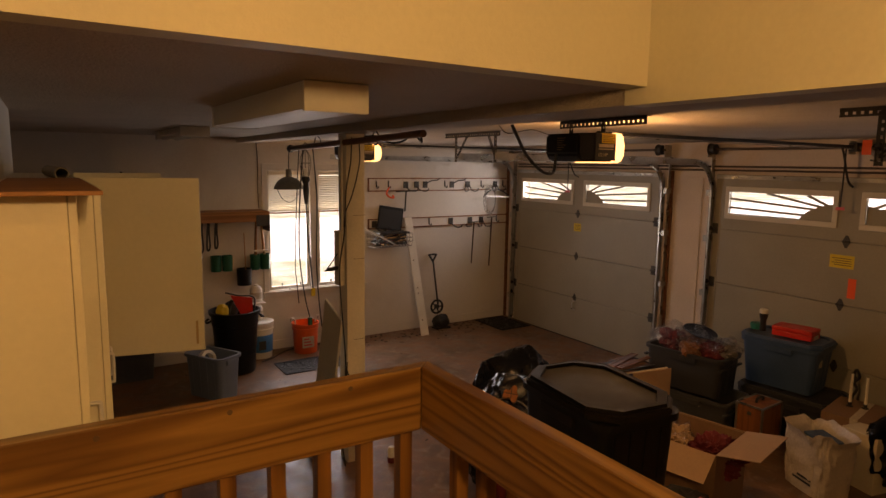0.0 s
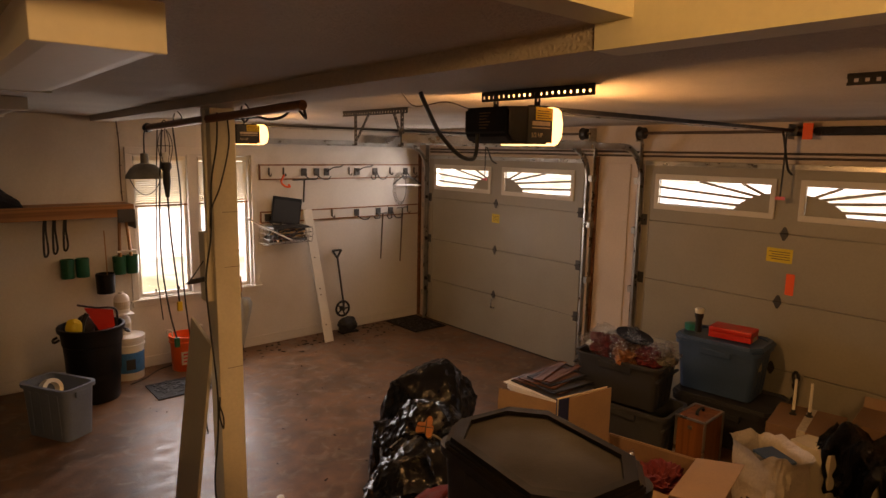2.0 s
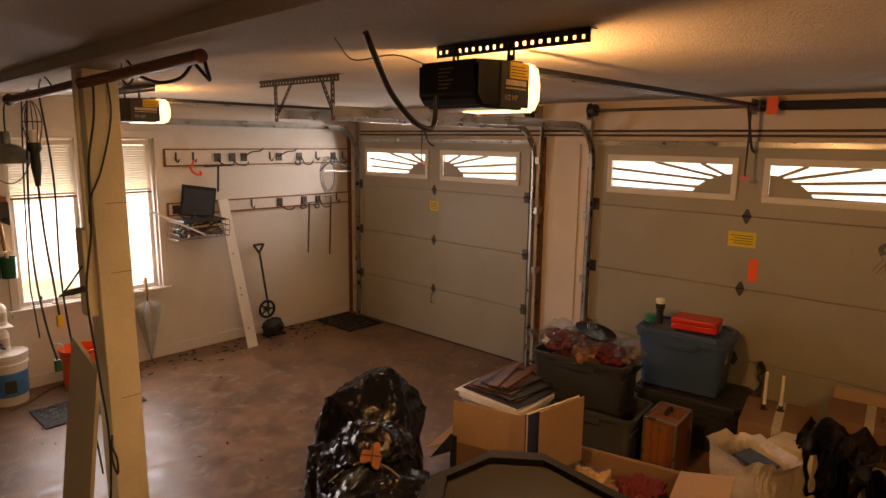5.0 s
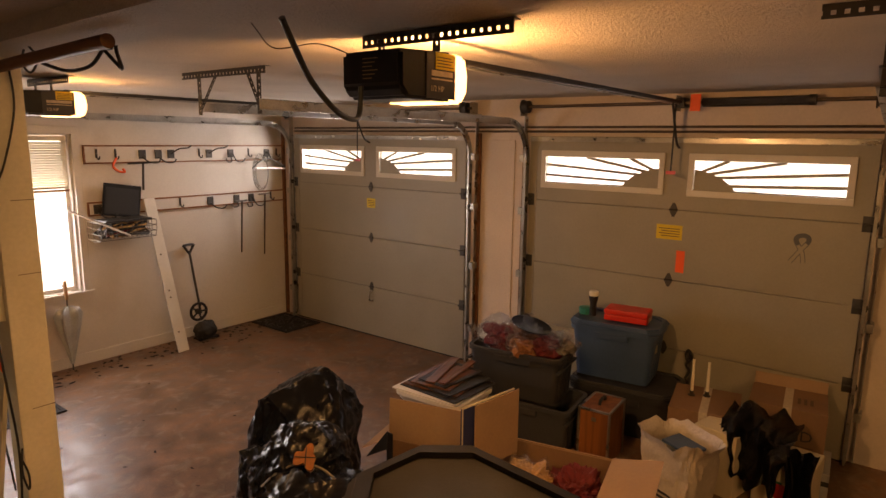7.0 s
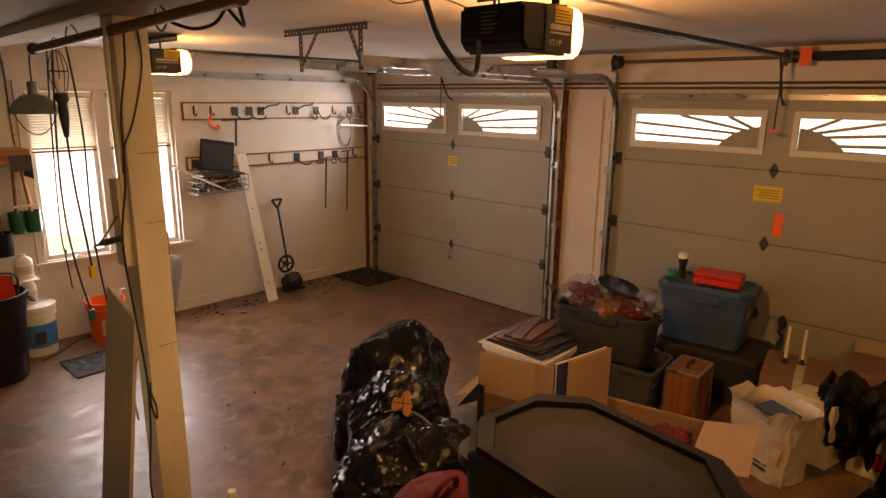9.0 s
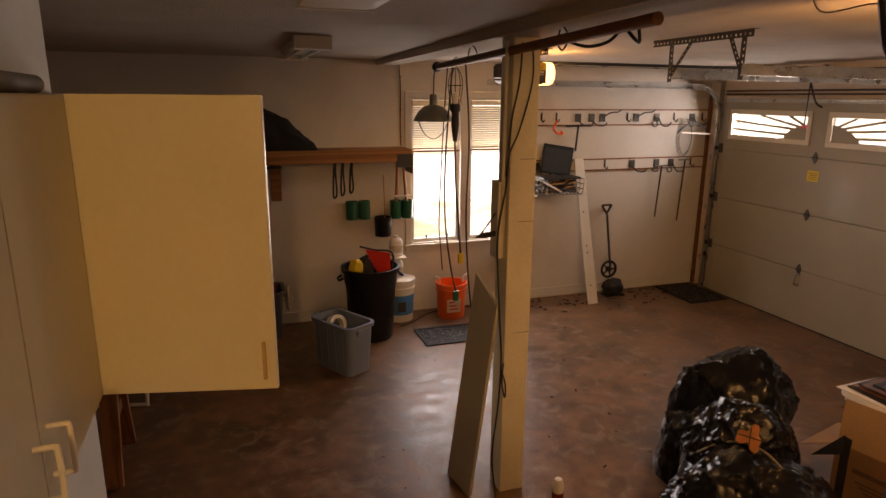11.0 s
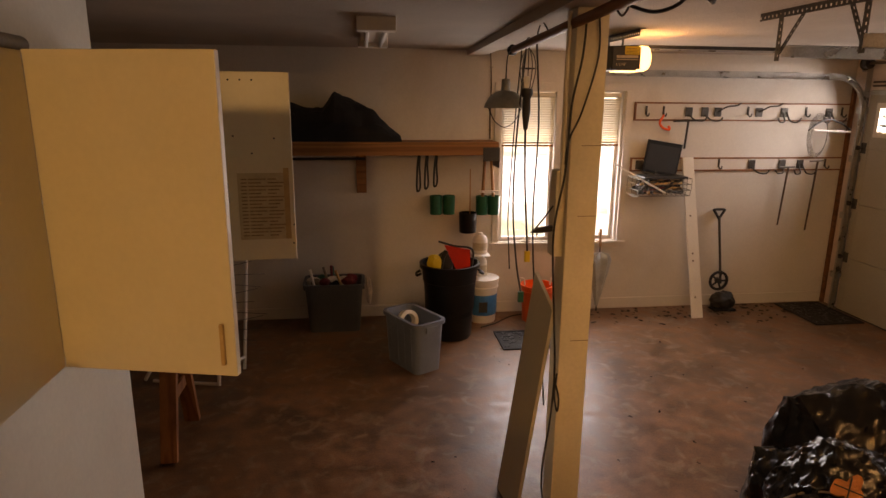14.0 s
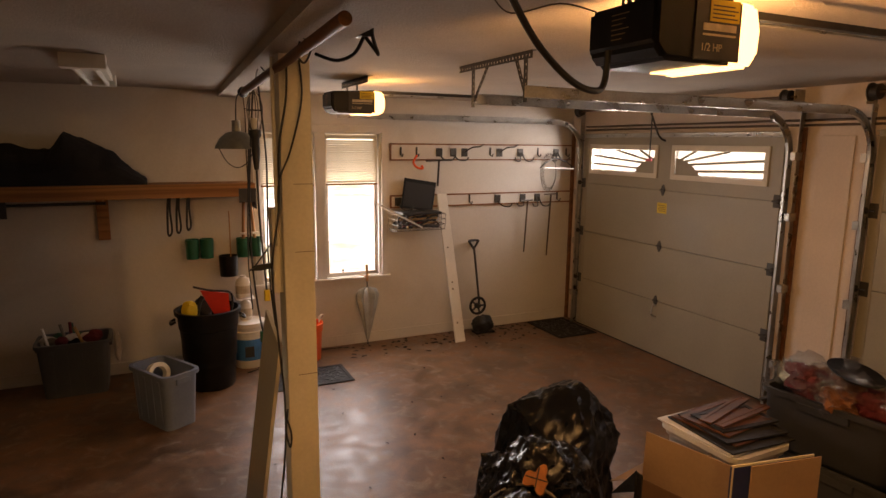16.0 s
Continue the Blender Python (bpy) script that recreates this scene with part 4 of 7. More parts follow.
lathe(bm, [(0.018, 2.085), (0.032, 2.08), (0.034, 2.05), (0.022, 2.03), (0.024, 1.96), (0.017, 1.90), (0.012, 1.86), (0.0, 1.858)], 1.83, 5.02)
part("handle", bm, CORD, o, smooth=True)
part("hook", sweep(B(), [(1.83, 5.02, 2.29), (1.845, 5.02, 2.33), (1.83, 5.02, 2.352), (1.815, 5.02, 2.335)], 0.003), DARKMETAL, o)


def hanging_cord(name, pts, label, r=0.0055, material=CORD, plug=None):
    o = thing(name, pts[-1], label, "cord", "cords on the pole")
    part("cord", sweep(B(), pts, r, 7), material, o, smooth=True)
    if plug:
        x, y, z = pts[-1]
        part("plug", box(B(), x - 0.016, y - 0.014, z - 0.06, x + 0.016, y + 0.014, z + 0.005, 0.006), plug, o)
    return o


hanging_cord("extension_cord", [(1.83, 5.02, 1.86), (1.832, 5.0, 1.6), (1.84, 4.96, 1.35), (1.849, 4.943, 1.17)], "black cord of the trouble light ending in a yellow plug", 0.006, CORD, YELLOWTAG)
hanging_cord("extension_cord", [(1.84, 5.10, 2.33), (1.80, 5.10, 1.8), (1.79, 5.08, 1.4), (1.80, 5.0, 1.1), (1.817, 4.935, 0.93)], "black extension cord with a dark green plug end", 0.0055, CORD, GREEN)
hanging_cord("extension_cord", [(1.83, 4.86, 2.33), (1.86, 4.86, 1.9), (1.85, 4.86, 1.4), (1.88, 4.86, 0.95), (1.93, 4.85, 0.6), (1.96, 4.84, 0.25)], "thin black cord looped over the pole", 0.005)
hanging_cord("extension_cord", [(1.835, 5.18, 2.33), (1.805, 5.18, 1.85), (1.785, 5.18, 1.35), (1.785, 5.15, 1.2), (1.79, 5.12, 1.02)], "thin black cord looped over the pole", 0.004)
hanging_cord("extension_cord", [(1.845, 4.155, 2.37), (1.835, 4.150, 2.2), (1.80, 4.152, 2.0), (1.79, 4.16, 1.72), (1.755, 4.17, 1.45), (1.772, 4.165, 1.1), (1.79, 4.16, 0.8), (1.782, 4.16, 0.55), (1.75, 4.15, 0.25), (1.77, 4.13, 0.006)], "black extension cord running down the post to the floor", 0.0048)
hanging_cord("extension_cord", [(1.90, 4.160, 2.37), (1.905, 4.157, 2.2), (1.85, 4.158, 1.98), (1.80, 4.16, 1.86), (1.79, 4.17, 1.75)], "black cord tied round the post top", 0.0042)
hanging_cord("extension_cord", [(1.80, 4.15, 0.78), (1.785, 4.13, 0.68), (1.80, 4.12, 0.6), (1.81, 4.14, 0.66), (1.79, 4.15, 0.74)], "loose coil of cord on the post", 0.0045)
o = thing("spring_clamp", (1.74, 4.2, 1.44), "small black spring clamp gripping the post box", "clamp")
bm = B()
prism(bm, [(1.66, 1.44), (1.70, 1.462), (1.764, 1.47), (1.764, 1.445), (1.71, 1.438)], 4.215, 4.235, "y")
part("jaw", bm, CORD, o)
part("wire_arm", sweep(B(), [(1.68, 4.225, 1.45), (1.72, 4.225, 1.50), (1.764, 4.225, 1.56)], 0.004), CORD, o)

o = thing("ceiling_outlet", (2.02, 3.62, 2.43), "black ceiling plug with two short looping cords", "outlet")
part("plug_body", box(B(), 2.0, 3.60, 2.40, 2.05, 3.66, CZ - 0.002, 0.006), CORD, o)
part("cord", sweep(B(), [(2.03, 3.63, 2.40), (2.06, 3.60, 2.35), (2.05, 3.55, 2.335), (2.02, 3.52, 2.39), (2.02, 3.52, 2.44)], 0.007), CORD, o, smooth=True)
part("cord", sweep(B(), [(2.02, 3.62, 2.40), (2.0, 3.68, 2.345), (1.96, 3.78, 2.33), (1.90, 3.86, 2.36)], 0.007), CORD, o, smooth=True)

# board leaning on the post
def leaning(name, foot, top, width, thick, across, label, category, material):
    """A board from foot to top (middle of its ends); across is the direction of its width."""
    f, t_ = Vector(foot), Vector(top)
    d = (t_ - f)
    n = d.normalized()
    a = Vector(across)
    a = (a - n * a.dot(n)).normalized()
    c = n.cross(a)
    m = Matrix((a, c, n)).transposed().to_4x4()
    m.translation = f
    o = thing(name, foot, label, category)
    return o, m, d.length


o, m, L = leaning("shelf_board", (1.62, 4.30, 0.004), (1.79, 4.345, 1.185), 0.2, 0.018, (0.12, -1, 0), "olive grey laminate shelf board leaning on the post", "board", LAMINATE)
bm = B()
prism(bm, [(-0.13, 0), (0.13, 0), (0.13, L - 0.12), (-0.13, L)], -0.009, 0.009, "y")
bmesh.ops.transform(bm, matrix=m, verts=bm.verts[:])
part("board", bm, LAMINATE, o)

o = thing("small_bottle", (2.09, 4.02, 0.0), "small white bottle with a red band on the floor", "bottle")
part("bottle_body", lathe(B(), [(0, 0), (0.028, 0.002), (0.03, 0.01), (0.03, 0.045)], 2.09, 4.02), REDFABRIC, o, smooth=True)
part("cap", lathe(B(), [(0.029, 0.0455), (0.029, 0.09), (0.02, 0.12), (0, 0.122)], 2.09, 4.02), WHITEPLASTIC, o, smooth=True)


# ---- guard rail on the landing ----
def guard_rail():
    g = thing("guard_rail", (0.4, 1.49, 0.74), "varnished pine guard rail with square balusters on the landing", "railing")
    z0, z1 = 1.520, 1.687
    bm = B()
    prism(bm, [(-0.40, 1.468), (0.824, 1.468), (0.864, 1.508), (-0.40, 1.508)], z0, z1, "z")
    bmesh.ops.bevel(bm, geom=bm.edges[:], offset=0.003, segments=1, affect="EDGES")
    part("top_rail", bm, PINE_X, g)
    bm = B()
    prism(bm, [(0.8255, 1.4675), (0.8655, 1.5075), (0.8655, -0.25), (0.8255, -0.25)], z0, z1, "z")
    bmesh.ops.bevel(bm, geom=bm.edges[:], offset=0.003, segments=1, affect="EDGES")
    part("top_rail", bm, PINE_Y, g)
    part("lower_rail", box(B(), -0.40, 1.476, 0.82, 0.824, 1.512, 0.91, 0.003), PINE_X, g)
    part("lower_rail", box(B(), 0.830, -0.25, 0.82, 0.866, 1.474, 0.91, 0.003), PINE_Y, g)
    for k in range(11):
        x = -0.35 + 0.114 * k
        part("baluster", box(B(), x, 1.513, 0.80, x + 0.036, 1.549, 1.642, 0.003), PINE_Z, g)
    for k in range(14):
        y = 1.36 - 0.114 * k
        part("baluster", box(B(), 0.867, y, 0.80, 0.903, y + 0.036, 1.642, 0.003), PINE_Z, g)
    part("newel_post", box(B(), 0.820, -0.345, 0.74, 0.908, -0.257, 1.75, 0.004), PINE_Z, g)
    part("newel_post", box(B(), -0.495, 1.465, 0.74, -0.405, 1.553, 1.75, 0.004), PINE_Z, g)
    for x in (0.63, 0.35, 0.1):
        part("screw_plug", rod(B(), (x, 1.4672, 1.667), (x, 1.47, 1.667), 0.006, seg=10), INK, g)


guard_rail()

o = thing("landing_light", (0.25, -0.45, 2.5), "glass globe pendant light over the landing", "ceiling light")
part("base", rod(B(), (0.25, -0.45, 3.17), (0.25, -0.45, 3.198), 0.06, seg=28), WHITEPLASTIC, o, smooth=True)
part("stem", rod(B(), (0.25, -0.45, 2.66), (0.25, -0.45, 3.17), 0.008), WHITEPLASTIC, o, smooth=True)
d_ = part("shade", lathe(B(), [(0.03, 2.66), (0.07, 2.64), (0.09, 2.58), (0.07, 2.52), (0.0, 2.50)], 0.25, -0.45), LENS, o, "glowing glass globe", True)
d_.visible_shadow = False


# ---- fluorescent fixtures ----
def strip_light(x0, x1, y0, y1, z0, label, tubes):
    f = thing("fluorescent_fixture", ((x0 + x1) / 2, (y0 + y1) / 2, z0), label, "ceiling light", "fluorescent fixtures")
    if tubes:
        part("housing", box(B(), x0, y0, z0 + 0.0, x1, y0 + 0.10, CZ - 0.002, 0.004), PAN, f)
        part("housing", box(B(), x0 + 0.02, y0 + 0.101, z0 + 0.03, x1 - 0.02, y1 - 0.101, CZ - 0.002, 0.004), PAN, f)
        part("housing", box(B(), x0, y1 - 0.10, z0 + 0.0, x1, y1, CZ - 0.002, 0.004), PAN, f)
        for x in (x0 + 0.055, x1 - 0.055):
            part("tube", rod(B(), (x, y0 + 0.102, z0 + 0.012), (x, y1 - 0.102, z0 + 0.012), 0.015, seg=14), TUBEGLASS, f, "unlit fluorescent tube", True)
    else:
        bm = B()
        prism(bm, [(x0, CZ - 0.002), (x1, CZ - 0.002), (x1, z0 + 0.004), (x1 - 0.03, z0), (x0 + 0.03, z0), (x0, z0 + 0.004)], y0 + 0.021, y1 - 0.021, "y")
        part("diffuser", bm, TUBEGLASS, f, "unlit milky diffuser")
        part("end_cap", box(B(), x0 - 0.004, y0, z0 - 0.003, x1 + 0.004, y0 + 0.02, CZ - 0.002, 0.003), PAN, f)
        part("end_cap", box(B(), x0 - 0.004, y1 - 0.02, z0 - 0.003, x1 + 0.004, y1, CZ - 0.002, 0.003), PAN, f)


strip_light(0.735, 0.945, 2.025, 3.27, 2.358, "white wrap-around fluorescent ceiling fixture, unlit", False)
strip_light(0.90, 1.11, 5.06, 6.28, 2.375, "white fluorescent shop fixture with bare tubes, unlit", True)


# ---- wall cabinets ----
FRONT = 0.155                                   # front of the wall cabinets
def u_handle(y, z, parent, CF):
    bm = B()
    sweep(bm, [(CF + 0.019, y, z - 0.05), (CF + 0.05, y, z - 0.05), (CF + 0.056, y, z - 0.04), (CF + 0.056, y, z + 0.04), (CF + 0.05, y, z + 0.05), (CF + 0.019, y, z + 0.05)], 0.0055, 8, 4)
    part("handle", bm, WHITEPLASTIC, parent, "pale yellowed plastic pull handle", True)


def wall_cabinet(y0, y1, doors, label, front=None):
    CF = front or FRONT
    c = thing("wall_cabinet", (0.05, (y0 + y1) / 2, 1.385), label, "wall cabinet", "wall cabinets")
    z0, z1, t = 1.361, 2.122, 0.018
    for n, a in zip(("bottom_panel", "top_panel", "side_panel", "side_panel", "back_panel", "inner_shelf"), ((-0.088, y0, z0, CF, y1, z0 + t), (-0.088, y0, z1 - t, CF, y1, z1), (-0.088, y0, z0 + t, CF, y0 + t, z1 - t), (-0.088, y1 - t, z0 + t, CF, y1, z1 - t), (-0.088, y0 + t, z0 + t, -0.08, y1 - t, z1 - t), (-0.079, y0 + t, 1.75, CF - 0.02, y1 - t, 1.768))):
        part(n, box(B(), *a), CABINET, c)
    for kind, a, b, hy in doors:
        if kind == "shut":
            d = part("door", box(B(), CF + 0.001, a + 0.002, 1.363, CF + 0.019, b - 0.002, 2.120, 0.002), CABINET, c)
            u_handle(hy, 1.476, d, CF)
    return c


c0 = wall_cabinet(1.76, 2.112, (("shut", 1.76, 2.112, 2.07),), "shallow cream laminate wall cabinet with closed door", 0.085)
c1 = wall_cabinet(2.116, 3.094, (("shut", 2.116, 2.586, 2.545), ("shut", 2.588, 3.0985, 2.63)), "cream laminate wall cabinet with two closed doors")
c2 = wall_cabinet(3.0965, 4.155, (), "cream laminate wall cabinet with both doors swung open")
M_C = Matrix.Translation((FRONT + 0.032, 3.118, 0)) @ Matrix.Rotation(radians(-13), 4, "Z")
d_ = part("door", box(B(), -0.012, -0.018, 1.360, 0.436, 0.0, 2.123, 0.002, M_C), CABINET, c2)
bm = B()
box(bm, 0.402, -0.030, 1.391, 0.412, -0.0185, 1.496, 0.003, M_C)
part("handle", bm, PLASTICBROWN, d_, "worn brown edge-pull handle")
bm = B()
box(bm, 0.4365, -0.0175, 1.362, 0.4375, -0.0005, 2.121, 0, M_C)
part("edge_band", bm, WHITEPLASTIC, d_, "pale door edge band")
M_D = Matrix.Translation((FRONT + 0.027, 4.165, 0)) @ Matrix.Rotation(radians(4.0), 4, "Z")
d_ = part("door", box(B(), 0.0, 0.0, 1.351, 0.45, 0.018, 2.122, 0.002, M_D), CABINET, c2)
sh = part("taped_list", box(B(), 0.225, -0.0016, 1.44, 0.43, -0.0004, 1.72, 0, M_D), PAPER, d_, "yellowed printed list taped inside the door")
for i in range(17):
    for a, b in ((0.238, 0.262), (0.268, 0.318 + 0.02 * (i % 3)), (0.345, 0.38 + 0.012 * (i % 4))):
        part("print_bar", box(B(), a, -0.0026, 1.455 + 0.0148 * i, b, -0.0017, 1.460 + 0.0148 * i, 0, M_D), FADED, d_)
part("tape_edge", box(B(), 0.410, -0.0030, 1.44, 0.432, -0.0018, 1.74, 0, M_D), PLASTICBROWN, d_, "brown tape strip")
part("hinge_plate", box(B(), 0.10, -0.004, 1.60, 0.19, -0.0005, 1.68, 0.001, M_D), GALV, d_)
for a, z in ((0.44, 1.42), (0.445, 1.50), (0.17, 2.09), (0.215, 2.09), (0.26, 2.09), (0.305, 2.09), (0.12, 1.87), (0.22, 1.87), (0.38, 1.86), (0.29, 1.80)):
    p_, q_ = M_D @ Vector((a, -0.0012, z)), M_D @ Vector((a, 0.001, z))
    part("peg_hole", rod(B(), p_, q_, 0.004, seg=8), DARKINK, d_)

o = thing("cardboard_tube", (0.05, 3.0, 2.185), "grey cardboard mailing tube lying on the cabinets", "tube")
bm = B()
lathe(bm, [(0.019, 0), (0.023, 0), (0.023, 0.55), (0.019, 0.55), (0.019, 0)], 0, 0)
bmesh.ops.transform(bm, matrix=Matrix.Translation((0.10, 2.78, 2.1465)) @ Matrix.Rotation(radians(4), 4, "Z") @ Matrix.Rotation(radians(-90), 4, "X"), verts=bm.verts[:])
part("tube", bm, GREYCORD, o, smooth=True)
o = thing("loose_board", (0.07, 2.0, 2.15), "thin brown wooden board lying on top of the cabinets", "board")
part("board", box(B(), -0.06, 1.66, 2.1235, 0.15, 2.72, 2.133, 0.002), SHELFWOOD, o)


# ---- under the cabinets: sawhorse and drying rack ----
o = thing("sawhorse", (-0.35, 5.1, 0.0), "rough reddish lumber sawhorse in the dim alcove", "sawhorse")
part("top_beam", box(B(), -0.98, 5.07, 0.78, -0.10, 5.12, 0.87, 0.004), RAWZ, o)
for x in (-0.80, -0.20):
    for s in (-1, 1):
        a, b = Vector((x, 5.095 + s * 0.25, 0.0)), Vector((x, 5.095 + s * 0.04, 0.80))
        d = b - a
        m = Matrix.Translation((a + b) / 2) @ d.to_track_quat("Z", "Y").to_matrix().to_4x4()
        part("leg", box(B(), -0.045, -0.02, -d.length / 2 + 0.012, 0.045, 0.02, d.length / 2, 0.003, m), RAWZ, o)
    part("cross_brace", box(B(), x - 0.012, 4.93, 0.30, x + 0.012, 5.26, 0.37, 0.003), RAWZ, o)
o = thing("drying_rack", (-0.1, 5.95, 0.0), "white tubular folding drying rack", "rack")
for k in range(2):
    a = Vector((-0.14 + 0.13 * k, 5.82 + 0.27 * k, 0.012))
    part("leg_tube", rod(B(), a, (a.x + 0.06, a.y + 0.05, 0.92), 0.013, seg=12), WHITEPLASTIC, o, smooth=True)
    part("leg_tube", rod(B(), (a.x - 0.55, a.y + 0.15, 0.012), (a.x - 0.02, a.y + 0.08, 0.92), 0.013, seg=12), WHITEPLASTIC, o, smooth=True)
part("cross_tube", rod(B(), (-0.135, 5.82, 0.11), (-0.005, 6.09, 0.11), 0.012, seg=12), WHITEPLASTIC, o, smooth=True)
part("top_tray", box(B(), -0.12, 5.86, 0.921, 0.10, 6.16, 0.945, 0.008), WHITEPLASTIC, o)
part("foot_tube", rod(B(), (-0.14, 5.82, 0.02), (-0.62, 5.93, 0.02), 0.012, seg=12), WHITEPLASTIC, o, smooth=True)
for k in range(9):
    z = 0.28 + 0.07 * k
    part("rack_wire", sweep(B(), [(-0.55, 5.93, z), (-0.30, 5.96, z + 0.012 * math.sin(k)), (-0.08 + 0.02 * (k % 3), 6.0, z + 0.01), (0.10 + 0.03 * (k % 4), 6.05, z + 0.03 * ((k % 3) - 1))], 0.0026, 5, 3), WIRE, o)


# ---- shelf on the window wall ----
o = thing("wall_shelf", (0.9, 7.045, 1.55), "long lumber wall shelf with a reddish fascia board", "shelf")
part("shelf_board", box(B(), -1.3, 6.927, 1.640, 2.09, NY - 0.003, 1.662, 0.002), SHELFWOOD, o)
part("fascia", box(B(), -1.3, 6.887, 1.550, 2.09, 6.925, 1.664, 0.004), SHELFWOOD, o)
part("ledger", box(B(), -1.3, NY - 0.042, 1.560, 2.04, NY - 0.003, 1.638, 0.003), SHELFWOOD, o)
for x in (0.90, -0.9):
    br = part("bracket_post", box(B(), x - 0.045, NY - 0.040, 1.19, x + 0.045, NY - 0.003, 1.558, 0.004), SHELFWOOD, o)
    part("bracket_strut", box(B(), x - 0.018, 6.995, 1.49, x + 0.018, NY - 0.042, 1.548, 0.003), SHELFWOOD, o)
part("end_gusset", box(B(), 1.95, 6.879, 1.50, 2.09, 6.886, 1.62, 0.001), GREYTOTE, o, "grey metal end gusset")
part("end_gusset", box(B(), 2.0905, 6.879, 1.44, 2.096, 7.175, 1.62, 0.001), GREYTOTE, o, "grey metal end gusset")
part("end_gusset", box(B(), 0.19, 6.945, 1.42, 0.28, 6.955, 1.547, 0.001), GREYTOTE, o, "grey metal rod bracket")
part("hanging_rod", rod(B(), (0.2, 6.995, 1.515), (0.94, 6.995, 1.515), 0.012), DARKMETAL, o, smooth=True)

o = thing("wall_cable", (2.075, NY - 0.01, 1.67), "thin brown cable stapled down the wall beside the window", "cable")
part("cable", sweep(B(), [(2.06, NY - 0.008, 2.44), (2.075, NY - 0.008, 2.2), (2.07, NY - 0.008, 1.9), (2.075, NY - 0.008, 1.67)], 0.005, 6), RUST, o, smooth=True)
for z_ in (2.3, 2.0, 1.75):
    part("staple", box(B(), 2.062, NY - 0.015, z_, 2.086, NY - 0.003, z_ + 0.006), DARKMETAL, o)
o = thing("black_cloth_pile", (0.75, 7.045, 1.665), "heap of folded black cloth lying on the shelf", "cloth")
bm = B()
ridge = [(0.12, 0.26), (0.30, 0.33), (0.45, 0.26), (0.58, 0.27), (0.68, 0.43), (0.78, 0.39), (0.92, 0.30), (1.02, 0.26), (1.08, 0.19), (1.17, 0.09), (1.25, 0.012)]
N = 60
grid = []
for i in range(N + 1):
    x = 0.08 + 1.17 * i / N
    h = 0.0
    for (a, ha), (b, hb) in zip(ridge, ridge[1:]):
        if a <= x <= b:
            h = ha + (hb - ha) * (x - a) / (b - a)
    if x < 0.12:
        h = 0.22
    row = []
    for j in range(13):
        v = j / 12
        y = 6.905 + 0.28 * v
        prof = math.sin(math.pi * min(v * 0.62 + 0.06, 1.0)) ** 0.6
        n_ = noise.noise(Vector((x * 7, v * 3, 1.3))) * 0.045 + noise.noise(Vector((x * 19, v * 8, 4.3))) * 0.014
        row.append(bm.verts.new((x, y, 1.668 + max(0.006, h * prof + n_ * (1 if 0 < j else 0)))))
    grid.append(row)
for i in range(N):
    for j in range(12):
        bm.faces.new((grid[i][j], grid[i + 1][j], grid[i + 1][j + 1], grid[i][j + 1]))
edge = [e for e in bm.edges if e.is_boundary]
ext = bmesh.ops.extrude_edge_only(bm, edges=edge)
for v in ext["geom"]:
    if isinstance(v, bmesh.types.BMVert):
        v.co.z = 1.666
bmesh.ops.recalc_face_normals(bm, faces=bm.faces[:])
part("cloth", bm, FABRIC, o)

for x, L_ in ((1.40, 0.32), (1.47, 0.30), (1.55, 0.28)):
    o = thing("leather_strap", (x, 7.045, 1.5 - L_), "dark leather strap hanging from the shelf edge", "strap", "hanging straps")
    part("strap", sweep(B(), [(x, 6.975, 1.552), (x - 0.012, 6.975, 1.45), (x - 0.018, 6.98, 1.55 - L_ + 0.03), (x - 0.004, 6.985, 1.55 - L_), (x + 0.014, 6.985, 1.55 - L_ + 0.05), (x + 0.006, 6.985, 1.45), (x + 0.012, 6.99, 1.548)], 0.009, 6), CORD, o, smooth=True)


def can(x, y, z, r, h, material, label, extra=None):
    c = thing("wall_can", (x, y, z), label, "can", "cans on the wall")
    part("can_body", lathe(B(), [(0, 0), (r * 0.92, 0.0), (r * 0.94, 0.004), (r, h), (r - 0.004, h), (r * 0.9, 0.008), (0, 0.006)], x, y, z), material, c, smooth=True)
    part("wall_clip", box(B(), x - 0.01, y + r * 0.9, z + h * 0.4, x + 0.01, NY - 0.003, z + h * 0.7), DARKMETAL, c)
    if extra:
        part("label", lathe(B(), [(r * 0.99 + 0.002, h * 0.2), (r + 0.002, h * 0.75)], x, y, z), extra, c, smooth=True)
    return c


for x, z in ((1.57, 0.995), (1.69, 0.995), (1.995, 0.987), (2.108, 0.987)):
    can(x, 7.135, z, 0.057, 0.172, GREEN, "dark green plastic cup fixed to the wall")
can(1.865, 7.115, 0.825, 0.082, 0.185, BLACKPLASTIC, "black can with a pale label fixed to the wall")
o = thing("yard_stick", (1.88, 7.195, 1.0), "thin wooden stick standing in the wall can", "stick")
part("stick", rod(B(), (1.885, 7.115, 0.88), (1.895, 7.195, 1.40), 0.005, seg=8), HANDLEWOOD, o)
o = thing("mallet_handle", (2.03, 7.145, 1.05), "wooden tool handle standing in a green cup", "tool")
part("handle", rod(B(), (2.0, 7.135, 1.05), (2.02, 7.145, 1.53), 0.017, 0.014), HANDLEWOOD, o, smooth=True)
o = thing("mallet_handle", (2.09, 7.145, 1.05), "wooden tool handle standing in a green cup", "tool")
part("handle", rod(B(), (2.11, 7.135, 1.05), (2.075, 7.145, 1.53), 0.015, 0.013), HANDLEWOOD, o, smooth=True)
o = thing("paint_stirrer", (2.05, 7.105, 1.19), "pale paint brush lying across the cups", "brush")
part("brush", box(B(), 1.97, 7.095, 1.193, 2.14, 7.115, 1.212, 0.003), WHITEPLASTIC, o)


